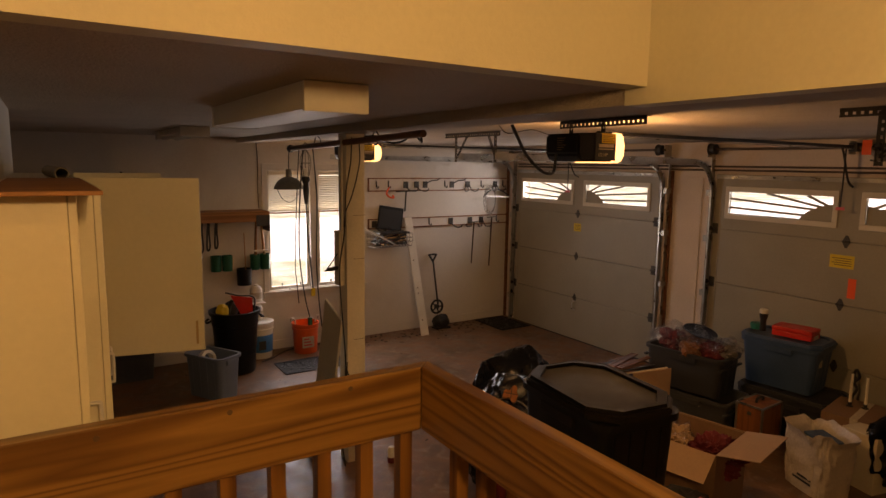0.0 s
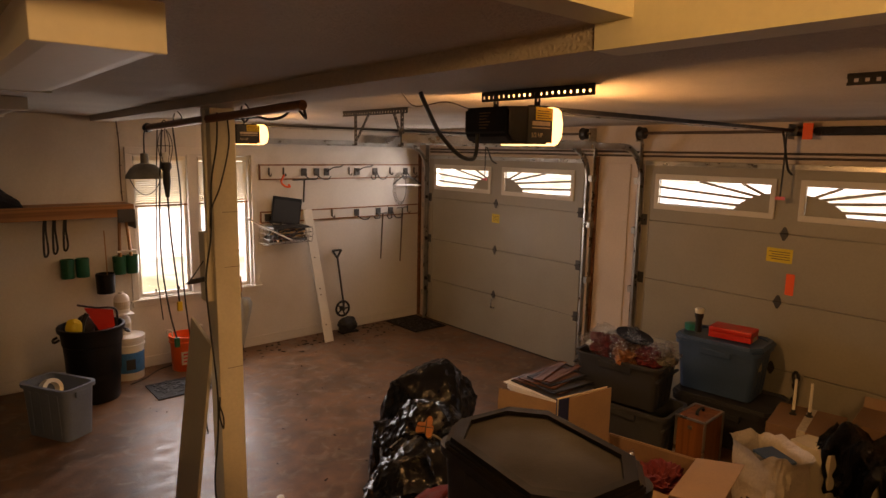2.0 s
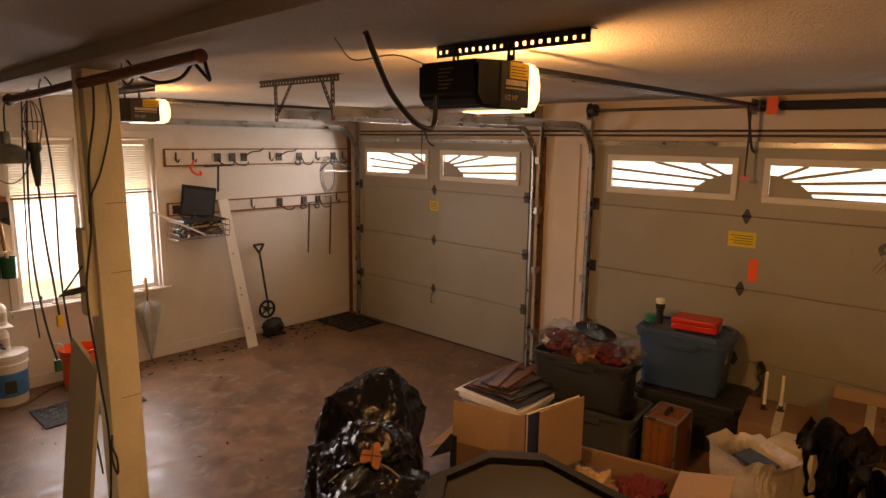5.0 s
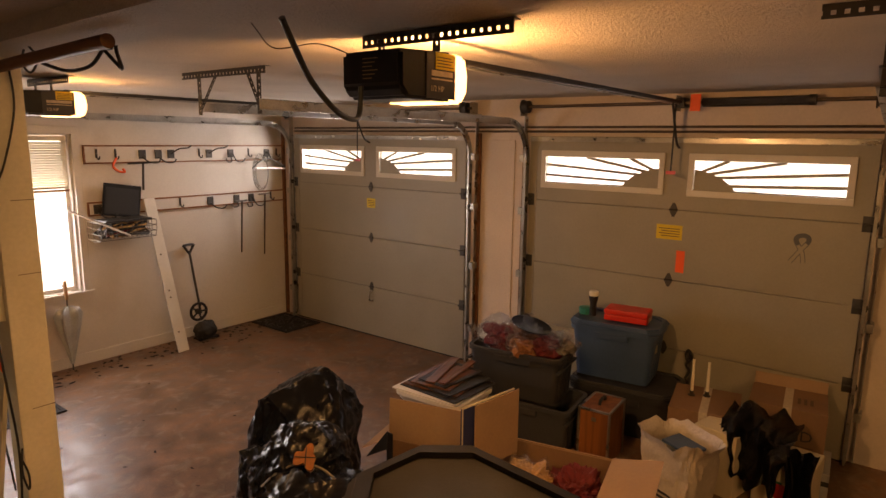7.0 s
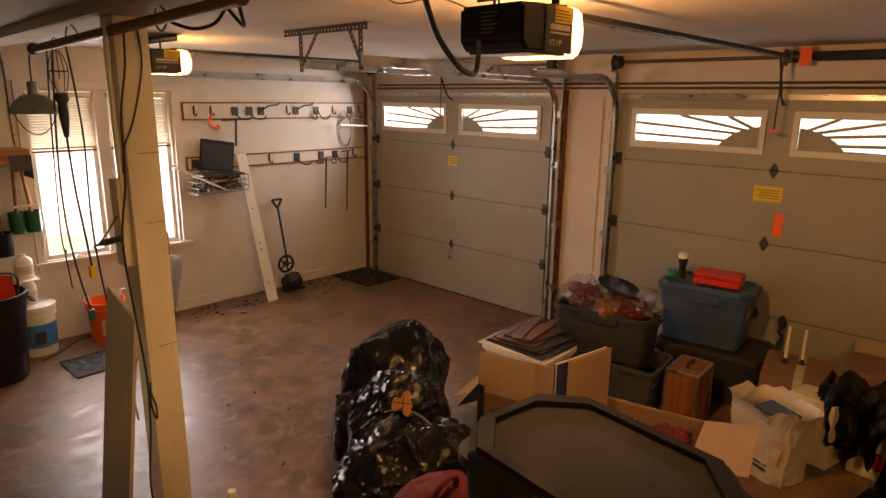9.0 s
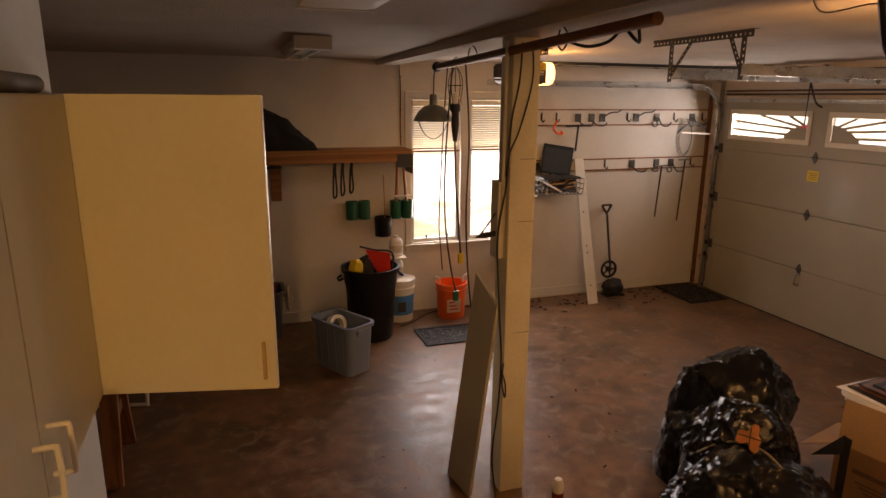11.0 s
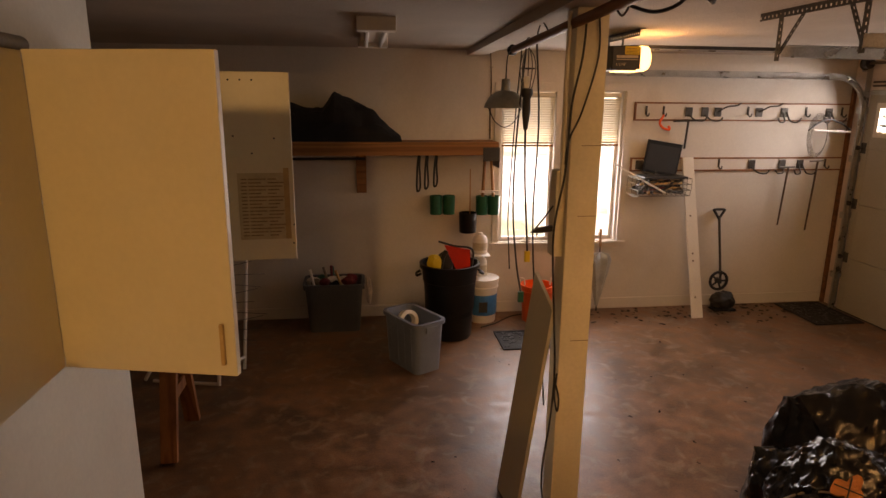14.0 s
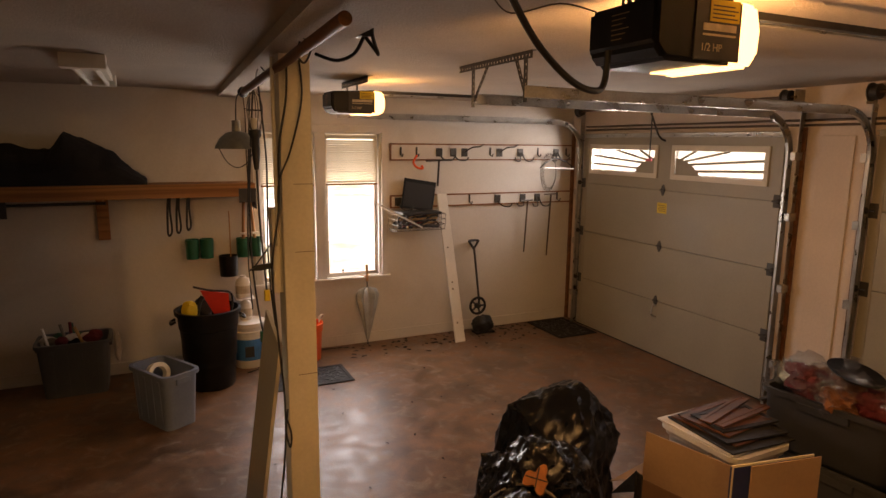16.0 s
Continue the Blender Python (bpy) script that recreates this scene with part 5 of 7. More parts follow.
# ---- bins and buckets by the window wall ----
o = thing("trash_can", (1.64, 6.67, 0.0), "black ribbed plastic trash can full of yard tools", "trash can")
bm = B()
lathe(bm, [(0, 0), (0.185, 0.0), (0.195, 0.02), (0.205, 0.25), (0.213, 0.26), (0.222, 0.50), (0.232, 0.51), (0.24, 0.62), (0.26, 0.625), (0.262, 0.66), (0.24, 0.663), (0.225, 0.50), (0.19, 0.03), (0, 0.02)], 1.64, 6.67, 0, 40)
part("can", bm, BLACKPLASTIC, o, smooth=True)
for s in (-1, 1):
    part("handle", sweep(B(), [(1.64 + s * 0.25, 6.62, 0.58), (1.64 + s * 0.285, 6.63, 0.56), (1.64 + s * 0.285, 6.71, 0.56), (1.64 + s * 0.25, 6.72, 0.58)], 0.011), BLACKPLASTIC, o, smooth=True)
o = thing("dustpan", (1.68, 6.63, 0.55), "red triangular plastic pan with a black frame", "dustpan")
bm = B()
prism(bm, [(1.58, 0.83), (1.80, 0.785), (1.81, 0.52), (1.74, 0.50)], 6.59, 6.602, "y")
part("pan", bm, RED, o)
part("frame", sweep(B(), [(1.53, 6.58, 0.865), (1.66, 6.58, 0.825), (1.82, 6.585, 0.785), (1.81, 6.59, 0.60)], 0.009), CORD, o, smooth=True)
o = thing("yellow_tool", (1.50, 6.61, 0.6), "yellow and black power tool sticking out of the can", "tool")
part("tool_body", crumple(B(), (1.50, 6.6, 0.66), (0.06, 0.05, 0.085), 0.25, 2, 5, 3), YELLOWTAG, o, smooth=True)
part("tool_grip", sweep(B(), [(1.54, 6.59, 0.58), (1.57, 6.59, 0.72), (1.60, 6.59, 0.78)], 0.02), CORD, o, smooth=True)
part("tool_head", crumple(B(), (1.60, 6.69, 0.64), (0.08, 0.07, 0.10), 0.3, 2, 8, 3), CORD, o, smooth=True)


def bucket(x, y, h, r, material, label):
    b = thing("bucket", (x, y, 0.0), label, "bucket")
    prof = [(0, 0), (r * 0.86, 0), (r * 0.88, 0.005), (r * 0.96, h * 0.80), (r * 1.03, h * 0.81), (r * 1.03, h * 0.85), (r * 0.98, h * 0.86), (r, h * 0.93), (r * 1.05, h * 0.94), (r * 1.05, h), (r * 0.97, h), (r * 0.85, 0.015), (0, 0.012)]
    part("pail", lathe(B(), prof, x, y, 0, 36), material, b, smooth=True)
    return b


o = bucket(2.0, 7.03, 0.40, 0.145, WHITEPLASTIC, "white plastic pail with a blue picture label and lid")
part("label", lathe(B(), [(0.1335, 0.075), (0.1395, 0.27)], 2.0, 7.03, 0, 36), BLUELABEL, o, "blue printed wrap label")
part("label_picture", box(B(), 1.945, 6.8875, 0.11, 2.025, 6.8915, 0.21, 0.001), DARKINK, o)
part("lid", lathe(B(), [(0.153, 0.401), (0.153, 0.415), (0.14, 0.42), (0, 0.42)], 2.0, 7.03, 0, 36), WHITEPLASTIC, o, smooth=True)


def jug(x, y, z, h, r, label):
    j = thing("plastic_jug", (x, y, z), label, "jug", "white jugs")
    part("jug_body", lathe(B(), [(0, 0), (r, 0.004), (r, h * 0.7), (r * 0.75, h * 0.85), (r * 0.35, h * 0.93), (r * 0.35, h), (0, h)], x, y, z, 24, 0.75), WHITEPLASTIC, j, smooth=True)
    part("label", lathe(B(), [(r + 0.0012, h * 0.2), (r + 0.0012, h * 0.55)], x, y, z, 24, 0.76), PALELABEL, j)


jug(1.985, 7.04, 0.421, 0.20, 0.055, "small white plastic jug standing on the pail")
o = thing("bottle_shelf", (1.98, 7.13, 0.615), "thin white wall ledge holding a jug", "ledge")
part("ledge", box(B(), 1.90, 6.96, 0.622, 2.06, NY - 0.003, 0.628), WHITEPLASTIC, o)
jug(1.975, 7.06, 0.629, 0.20, 0.068, "white plastic jug with a tan label")

o = bucket(2.51, 6.965, 0.35, 0.15, ORANGE, "orange plastic bucket with a pale printed label")
part("label", box(B(), 2.42, 6.8200, 0.08, 2.56, 6.8250, 0.21, 0.001), PALELABEL, o)
for i in range(3):
    part("print_bar", box(B(), 2.44, 6.8190, 0.105 + 0.035 * i, 2.54 - 0.02 * i, 6.8200, 0.12 + 0.035 * i), RED, o)
for s in (-1, 1):
    part("spout_clip", sweep(B(), [(2.51 + s * 0.12, 6.965, 0.34), (2.51 + s * 0.13, 6.965, 0.40), (2.51 + s * 0.165, 6.965, 0.41), (2.51 + s * 0.16, 7., 0.37)], 0.008), WHITEPLASTIC, o, smooth=True)


def tote(name, x, y, z, w, d, h, rz, material, label, lidmat=None, lid_h=0.035, taper=0.88, category="storage tote"):
    t = thing(name, (x, y, z), label, category)
    m = Matrix.Translation((x, y, z)) @ Matrix.Rotation(radians(rz), 4, "Z")
    part("tub", tub(B(), w, d, h, taper, m=m), material, t, smooth=True)
    for s in (-1, 1):
        bm = B()
        box(bm, s * w / 2 * 0.985 + (0.0 if s > 0 else -0.022), -d * 0.2, h - 0.075, s * w / 2 * 0.985 + (0.022 if s > 0 else 0.0), d * 0.2, h - 0.03, 0.004, m)
        part("grip", bm, material, t)
    for k in (-0.3, -0.1, 0.1, 0.3):
        for s in (-1, 1):
            bm = B()
            prism(bm, [(k * w - 0.014, 0.03), (k * w + 0.014, 0.03), (k * w + 0.014, h - 0.05), (k * w - 0.014, h - 0.05)], -0.003, 0.003, "y")
            lean = math.atan2(d / 2 * (1 - taper), h) * s
            bmesh.ops.transform(bm, matrix=m @ Matrix.Translation((0, s * (d / 2 * taper + 0.0015), 0)) @ Matrix.Rotation(-lean, 4, "X"), verts=bm.verts[:])
            part("rib", bm, material, t)
    if lidmat:
        c = 0.10 if lidmat is LIDBROWN else 0.07
        def oct_(a, b, e):
            return [(-a + e, -b), (a - e, -b), (a, -b + e), (a, b - e), (a - e, b), (-a + e, b), (-a, b - e), (-a, -b + e)]
        a, b = w / 2 + 0.03, d / 2 + 0.03
        bm = B()
        prism(bm, oct_(a, b, c), h + 0.001, h + lid_h)
        bmesh.ops.transform(bm, matrix=m, verts=bm.verts[:])
        bmesh.ops.bevel(bm, geom=bm.edges[:], offset=0.008, segments=2, affect="EDGES")
        l_ = part("lid", bm, lidmat, t, smooth=True)
        bm = B()
        outer, inner = oct_(a - 0.012, b - 0.012, c), oct_(a - 0.045, b - 0.045, c)
        lo, hi = h + lid_h - 0.002, h + lid_h + 0.014
        rings = [[bm.verts.new((p, q, zz)) for p, q in ring] for ring, zz in ((outer, lo), ([(p * 0.985, q * 0.985) for p, q in outer], hi), ([(p * 1.01, q * 1.01) for p, q in inner], hi), (inner, lo))]
        for r0, r1 in zip(rings, rings[1:]):
            for k in range(8):
                bm.faces.new((r0[k], r0[(k + 1) % 8], r1[(k + 1) % 8], r1[k]))
        bmesh.ops.recalc_face_normals(bm, faces=bm.faces[:])
        bmesh.ops.transform(bm, matrix=m, verts=bm.verts[:])
        part("lid_rim", bm, LIDRIM if lidmat is LIDBROWN else lidmat, l_)
    return t


tote("storage_tote", 1.28, 6.08, 0.0, 0.46, 0.26, 0.41, -60, PALEBLUE, "open pale blue plastic tote on the floor")
o = thing("tape_roll", (1.24, 6.14, 0.22), "cream roll lying in the pale blue tote", "roll")
bm = B()
lathe(bm, [(0.05, -0.03), (0.08, -0.03), (0.08, 0.03), (0.05, 0.03), (0.05, -0.03)], 0, 0)
bmesh.ops.transform(bm, matrix=Matrix.Translation((1.24, 6.14, 0.34)) @ Matrix.Rotation(radians(70), 4, "X") @ Matrix.Rotation(radians(25), 4, "Y"), verts=bm.verts[:])
part("roll", bm, CANDLE, o, smooth=True)
o = thing("tote_filling", (1.28, 6.08, 0.02), "dark rags heaped in the pale blue tote", "rags")
part("rags", crumple(B(), (1.28, 6.08, 0.15), (0.082, 0.082, 0.12), 0.2, 3, 21, 4, 0.015), FABRIC, o, smooth=True)

tote("storage_tote", 0.64, 6.98, 0.0, 0.50, 0.34, 0.44, 0, SLATE, "grey plastic tote overflowing with small garden items")
random.seed(11)
for k in range(14):
    x, y = 0.46 + 0.36 * random.random(), 6.88 + 0.2 * random.random()
    z = 0.42 + 0.03 * random.random()
    mt = random.choice([TAN, WHITEPLASTIC, GREEN, REDFABRIC, CARDBOARD, GREYCORD])
    o = thing("garden_oddment", (x, y, z), "small garden item heaped in the grey tote", "oddment", "oddments in the tote")
    if k % 3:
        part("oddment", crumple(B(), (x, y, z), (0.04 + 0.03 * random.random(), 0.035, 0.03 + 0.02 * random.random()), 0.3, 2, k, 3), mt, o, smooth=True)
    else:
        part("oddment", rod(B(), (x, y, z - 0.1), (x + 0.16 * (random.random() - 0.5), y, z + 0.12), 0.012, seg=8), mt, o)
o = thing("filling", (0.64, 6.98, 0.02), "packed garden clutter filling the grey tote", "clutter")
part("filling", crumple(B(), (0.64, 6.98, 0.24), (0.205, 0.13, 0.19), 0.15, 3, 2, 4, 0.015), FABRIC, o, smooth=True)
o = thing("cloth_scrap", (0.95, 6.96, 0.0), "pale plastic bag hanging over the tote rim", "bag")
part("bag", crumple(B(), (0.945, 6.99, 0.33), (0.03, 0.05, 0.12), 0.3, 3, 4, 3), POLYBAG, o, smooth=True)


def mat_rubber(x0, y0, x1, y1, label):
    m_ = thing("door_mat", ((x0 + x1) / 2, (y0 + y1) / 2, 0.0), label, "mat", "rubber mats")
    part("mat_base", box(B(), x0, y0, 0.001, x1, y1, 0.006, 0.002), RUBBER, m_)
    bm = B()
    for a in ((x0, y0, x1, y0 + 0.03), (x0, y1 - 0.03, x1, y1), (x0, y0 + 0.03, x0 + 0.03, y1 - 0.03), (x1 - 0.03, y0 + 0.03, x1, y1 - 0.03)):
        box(bm, a[0], a[1], 0.0065, a[2], a[3], 0.011, 0.002)
    part("mat_border", bm, RUBBER, m_)
    bm = B()
    random.seed(5)
    n = int((x1 - x0) * (y1 - y0) * 420)
    for k in range(n):
        a, b, t_ = random.uniform(x0 + 0.045, x1 - 0.045), random.uniform(y0 + 0.045, y1 - 0.045), random.uniform(0, 3.1)
        box(bm, -0.022, -0.005, 0, 0.022, 0.005, 0.0045, 0, Matrix.Translation((a, b, 0.0062)) @ Matrix.Rotation(t_, 4, "Z"))
    tagged(part("mat_relief", bm, GREYTOTE, m_, "scrolled raised relief"), kind="stuff")


mat_rubber(2.04, 6.26, 2.76, 6.68, "black rubber door mat with scrolled relief")
mat_rubber(5.08, 6.53, 5.57, 7.16, "black rubber mat in the corner by the garage door")
o = thing("floor_cord", (2.2, 6.945, 0.0), "thin brown cord lying along the wall foot", "cord")
part("cord", sweep(B(), [(1.95, 6.795, 0.006), (2.1, 6.885, 0.006), (2.3, 7.065, 0.006), (2.6, 7.145, 0.006), (2.9, 7.135, 0.006)], 0.005, 6), CORD, o)


# ---- hooks and tools on the window wall ----
def hook_rack(x0, x1, z0, z1, hooks, label):
    r = thing("hook_rack", ((x0 + x1) / 2, NY - 0.02, z0), label, "tool rack", "tool racks")
    part("back_board", box(B(), x0, NY - 0.019, z0 + 0.014, x1, NY - 0.003, z1 - 0.014, 0.001), WALL, r)
    part("rail", box(B(), x0 - 0.012, NY - 0.028, z1 - 0.0135, x1, NY - 0.003, z1, 0.002), CASEWOOD, r, "dark wooden rail")
    part("rail", box(B(), x0 - 0.012, NY - 0.028, z0, x1, NY - 0.003, z0 + 0.0135, 0.002), CASEWOOD, r, "dark wooden rail")
    part("rail", box(B(), x0 - 0.012, NY - 0.027, z0 + 0.014, x0, NY - 0.003, z1 - 0.014), CASEWOOD, r, "dark wooden rail")
    for x, kind in hooks:
        zm = (z0 + z1) / 2
        if kind == "peg":
            part("hook", sweep(B(), [(x, NY - 0.022, zm + 0.03), (x, NY - 0.035, zm - 0.03), (x, NY - 0.07, zm - 0.04), (x, NY - 0.085, zm - 0.015)], 0.006, 6), DARKMETAL, r, smooth=True)
            part("hook_plate", box(B(), x - 0.01, NY - 0.025, zm - 0.03, x + 0.01, NY - 0.0195, zm + 0.05, 0.002), DARKMETAL, r)
        else:
            part("hook_plate", box(B(), x - 0.035, NY - 0.032, zm - 0.045, x + 0.035, NY - 0.0195, zm + 0.04, 0.004), DARKMETAL, r)
            s = 1 if kind == "right" else -1
            if kind == "double":
                for q in (-1, 1):
                    part("hook", sweep(B(), [(x + q * 0.02, NY - 0.033, zm), (x + q * 0.03, NY - 0.09, zm - 0.08), (x + q * 0.09, NY - 0.11, zm - 0.09), (x + q * 0.12, NY - 0.12, zm - 0.05)], 0.007, 6), DARKMETAL, r, smooth=True)
            elif kind == "up":
                part("hook", sweep(B(), [(x, NY - 0.033, zm), (x + 0.05, NY - 0.10, zm + 0.05), (x + 0.13, NY - 0.12, zm + 0.06), (x + 0.17, NY - 0.12, zm + 0.085)], 0.007, 6), DARKMETAL, r, smooth=True)
            else:
                part("hook", sweep(B(), [(x, NY - 0.033, zm - 0.03), (x + s * 0.03, NY - 0.10, zm - 0.075), (x + s * 0.10, NY - 0.12, zm - 0.08), (x + s * 0.13, NY - 0.12, zm - 0.05)], 0.007, 6), DARKMETAL, r, smooth=True)


hook_rack(3.45, 5.635, 1.842, 2.012, ((3.55, "peg"), (3.72, "peg"), (3.97, "right"), (4.13, "right"), (4.26, "up"), (4.57, "peg"), (4.68, "up"), (4.94, "double"), (5.17, "peg"), (5.41, "double"), (5.55, "peg")), "long wall rack with assorted black tool hooks")
hook_rack(3.45, 5.635, 1.368, 1.498, ((3.52, "right"), (4.33, "peg"), (4.67, "right"), (4.99, "left"), (5.18, "double"), (5.45, "peg")), "lower wall rack with assorted black tool hooks")
o = thing("red_hanger", (3.71, 7.125, 1.766), "orange red plastic clip hanging from a hook", "clip")
part("clip", sweep(B(), [(3.70, 7.145, 1.896), (3.66, 7.135, 1.826), (3.70, 7.135, 1.776), (3.76, 7.135, 1.766), (3.745, 7.135, 1.796)], 0.011), ORANGETAG, o, smooth=True)
o = thing("bracket_bar", (3.94, 7.145, 1.626), "black metal bar hanging from the rack", "bar")
part("bar", rod(B(), (3.94, 7.135, 1.846), (3.94, 7.165, 1.586), 0.010), DARKMETAL, o)
part("bar_arm", rod(B(), (3.80, 7.145, 1.841), (4.08, 7.125, 1.851), 0.009), DARKMETAL, o)
for x, z, zt in ((5.01, 0.83, 1.406), (5.315, 0.77, 1.466)):
    o = thing("hanging_rod_tool", (x, 7.145, z), "thin dark steel rod hanging from the lower rack", "tool", "rods on the rack")
    part("shaft", rod(B(), (x + 0.012, 7.145, zt), (x, 7.175, z), 0.010, 0.008), RUST, o, smooth=True)
    part("cross_grip", rod(B(), (x - 0.08, 7.135, zt), (x + 0.07, 7.135, zt + 0.006), 0.009), GREYCORD if x > 5.140 else WIRE, o, smooth=True)
o = thing("wire_coil", (5.290, 7.115, 1.566), "coil of grey wire hung on a coat hanger", "wire coil")
for k in range(5):
    pts = [(5.280 + (0.10 + 0.008 * k) * math.sin(a) * 0.8, 7.12 + 0.006 * k, 1.711 - (0.17 + 0.01 * k) * math.cos(a)) for a in [2 * math.pi * i / 16 for i in range(17)]]
    part("loop", sweep(B(), pts, 0.0024, 5, 2), WIRE if k % 2 else GREYCORD, o)
o = thing("coat_hanger", (5.320, 7.045, 1.826), "black plastic coat hanger with a white bar", "hanger")
part("hanger_frame", sweep(B(), [(5.090, 7.025, 1.766), (5.190, 7.035, 1.836), (5.310, 7.045, 1.866), (5.440, 7.045, 1.826), (5.540, 7.045, 1.766)], 0.008), CORD, o, smooth=True)
part("hanger_hook", sweep(B(), [(5.310, 7.045, 1.866), (5.310, 7.045, 1.916), (5.325, 7.085, 1.936), (5.310, 7.125, 1.896)], 0.004), DARKMETAL, o, smooth=True)
part("trouser_bar", rod(B(), (5.140, 7.025, 1.766), (5.540, 7.045, 1.751), 0.009), WHITEPLASTIC, o)

# wire basket with a laptop
o = thing("wire_basket", (3.69, 7.075, 1.2), "wire wall basket stuffed with tangled cables", "basket")
X0, X1, Y0, Y1, Z0, Z1 = 3.42, 3.93, 6.945, NY - 0.03, 1.165, 1.325
for k in range(12):
    x = X0 + (X1 - X0) * k / 11
    part("wire_rib", sweep(B(), [(x, Y1, Z1), (x, Y1, Z0), (x, Y0 + 0.02, Z0), (x, Y0, Z1)], 0.0022, 5, 2), WIRE, o)
for k in range(4):
    z = Z0 + (Z1 - Z0) * k / 3
    y = Y0 + 0.02 * (1 - k / 3)
    part("wire_hoop", sweep(B(), [(X0, Y1, z), (X0, y, z), (X1, y, z), (X1, Y1, z)], 0.0028, 5, 1), WIRE, o)
random.seed(3)
for k in range(16):
    c_ = thing("tangled_cable", (3.7, 7.075, Z0), "tangled cable lying in the wire basket", "cable", "cables in the basket")
    pts = [(random.uniform(X0 + 0.03, X1 - 0.03), random.uniform(Y0 + 0.04, Y1 - 0.03), random.uniform(Z0 + 0.012, Z1 - 0.01)) for _ in range(6)]
    part("cable", sweep(B(), pts, 0.011, 6), random.choice([CORD, REDFABRIC, TAN, RUST, CORD]), c_, smooth=True)
o = thing("laptop", (3.70, 7.075, 1.352), "open black laptop with dusty pale keyboard on the basket", "laptop")
part("base", box(B(), 3.46, 6.925, 1.330, 3.88, 7.145, 1.348, 0.003), GREYTOTE, o)
part("keyboard", box(B(), 3.49, 6.965, 1.3485, 3.85, 7.105, 1.3505), DARKMETAL, o)
m = Matrix.Translation((3.70, 7.15, 1.352)) @ Matrix.Rotation(radians(9), 4, "Y") @ Matrix.Rotation(radians(-2), 4, "X")
part("screen_lid", box(B(), -0.175, -0.006, 0.0, 0.175, 0.006, 0.30, 0.004, m), BLACKPLASTIC, o)
part("screen", box(B(), -0.155, -0.008, 0.02, 0.155, -0.0065, 0.265, 0, m), CORD, o)
o = thing("white_stick", (3.5, 6.995, 1.38), "white plastic wand lying across the basket", "stick")
part("wand", rod(B(), (3.155, 6.905, 1.47), (3.66, 6.905, 1.20), 0.009), WHITEPLASTIC, o, smooth=True)

o = thing("white_board_plank", (4.17, 6.945, 0.0), "white painted plank leaning against the wall", "plank")
a, b = Vector((4.06, 6.83, 0.005)), Vector((3.995, 7.187, 1.50))
d = b - a
wx = Vector((1, 0, 0)) - d.normalized() * d.normalized().x
wx.normalize()
nn = d.normalized().cross(wx)
m = Matrix((wx, nn, d.normalized())).transposed().to_4x4()
m.translation = a
part("plank", box(B(), -0.055, -0.01, 0.0, 0.055, 0.01, d.length, 0.003, m), WHITE, o)
for zz in (0.2, 0.55, 0.62, 0.98):
    part("knot", rod(B(), m @ Vector((0.012, 0.0098, zz)), m @ Vector((0.012, 0.0108, zz)), 0.009, seg=9), INK, o)
    part("knot", rod(B(), m @ Vector((-0.012, -0.0108, zz)), m @ Vector((-0.012, -0.0098, zz)), 0.009, seg=9), INK, o)

o = thing("wheeled_edger", (4.40, 7.095, 0.0), "black wheeled edging tool with a grip handle on the wall", "garden tool")
part("shaft", rod(B(), (4.40, 7.065, 0.32), (4.38, 7.175, 0.93), 0.012), DARKMETAL, o, smooth=True)
part("grip", sweep(B(), [(4.38, 7.175, 0.90), (4.335, 7.18, 0.97), (4.33, 7.182, 0.99), (4.43, 7.182, 0.99), (4.425, 7.18, 0.97), (4.38, 7.175, 0.90)], 0.013), CORD, o, smooth=True)
for x, y, z, r in ((4.37, 7.045, 0.305, 0.10),):
    bm = B()
    pts = [(x + r * 0.88 * math.cos(t_), y, z + r * 0.88 * math.sin(t_)) for t_ in [2 * math.pi * k / 20 for k in range(21)]]
    sweep(bm, pts, r * 0.14, 8, 1)
    w_ = part("wheel", bm, RUBBER, o, smooth=True)
    for k in range(5):
        t_ = 2 * math.pi * k / 5
        part("spoke", rod(B(), (x, y, z), (x + r * 0.8 * math.cos(t_), y, z + r * 0.8 * math.sin(t_)), 0.010, seg=7), CORD, w_)
    part("hub", rod(B(), (x, y - 0.02, z), (x, y + 0.03, z), 0.028), CORD, w_, smooth=True)
part("motor_block", crumple(B(), (4.44, 7.05, 0.095), (0.115, 0.075, 0.10), 0.22, 2, 6, 4, 0.0), CORD, o, smooth=True)
part("skid_plate", box(B(), 4.33, 6.99, 0.002, 4.56, 7.11, 0.02, 0.006), RUBBER, o)

o = thing("umbrella", (3.16, 7.125, 0.0), "closed silver umbrella hanging from the window sill", "umbrella")
bm = B()
rings = []
for z, r in ((0.60, 0.015), (0.56, 0.075), (0.50, 0.10), (0.40, 0.085), (0.28, 0.06), (0.15, 0.03), (0.06, 0.012)):
    rings.append([bm.verts.new((3.165 + r * (1 + 0.22 * math.cos(6 * t_)) * math.cos(t_), 7.13 + 0.6 * r * (1 + 0.22 * math.cos(6 * t_)) * math.sin(t_), z + (0.02 * math.cos(6 * t_) if r > 0.05 else 0))) for t_ in [2 * math.pi * k / 36 for k in range(36)]])
for a, b in zip(rings, rings[1:]):
    for k in range(36):
        bm.faces.new((a[k], a[(k + 1) % 36], b[(k + 1) % 36], b[k]))
part("canopy", bm, UMBRELLA, o, smooth=True)
part("shaft", rod(B(), (3.165, 7.13, 0.005), (3.163, 7.13, 0.68), 0.006), DARKMETAL, o)
part("handle", sweep(B(), [(3.163, 7.13, 0.66), (3.16, 7.13, 0.80), (3.155, 7.13, 0.83)], 0.014), HANDLEWOOD, o, smooth=True)
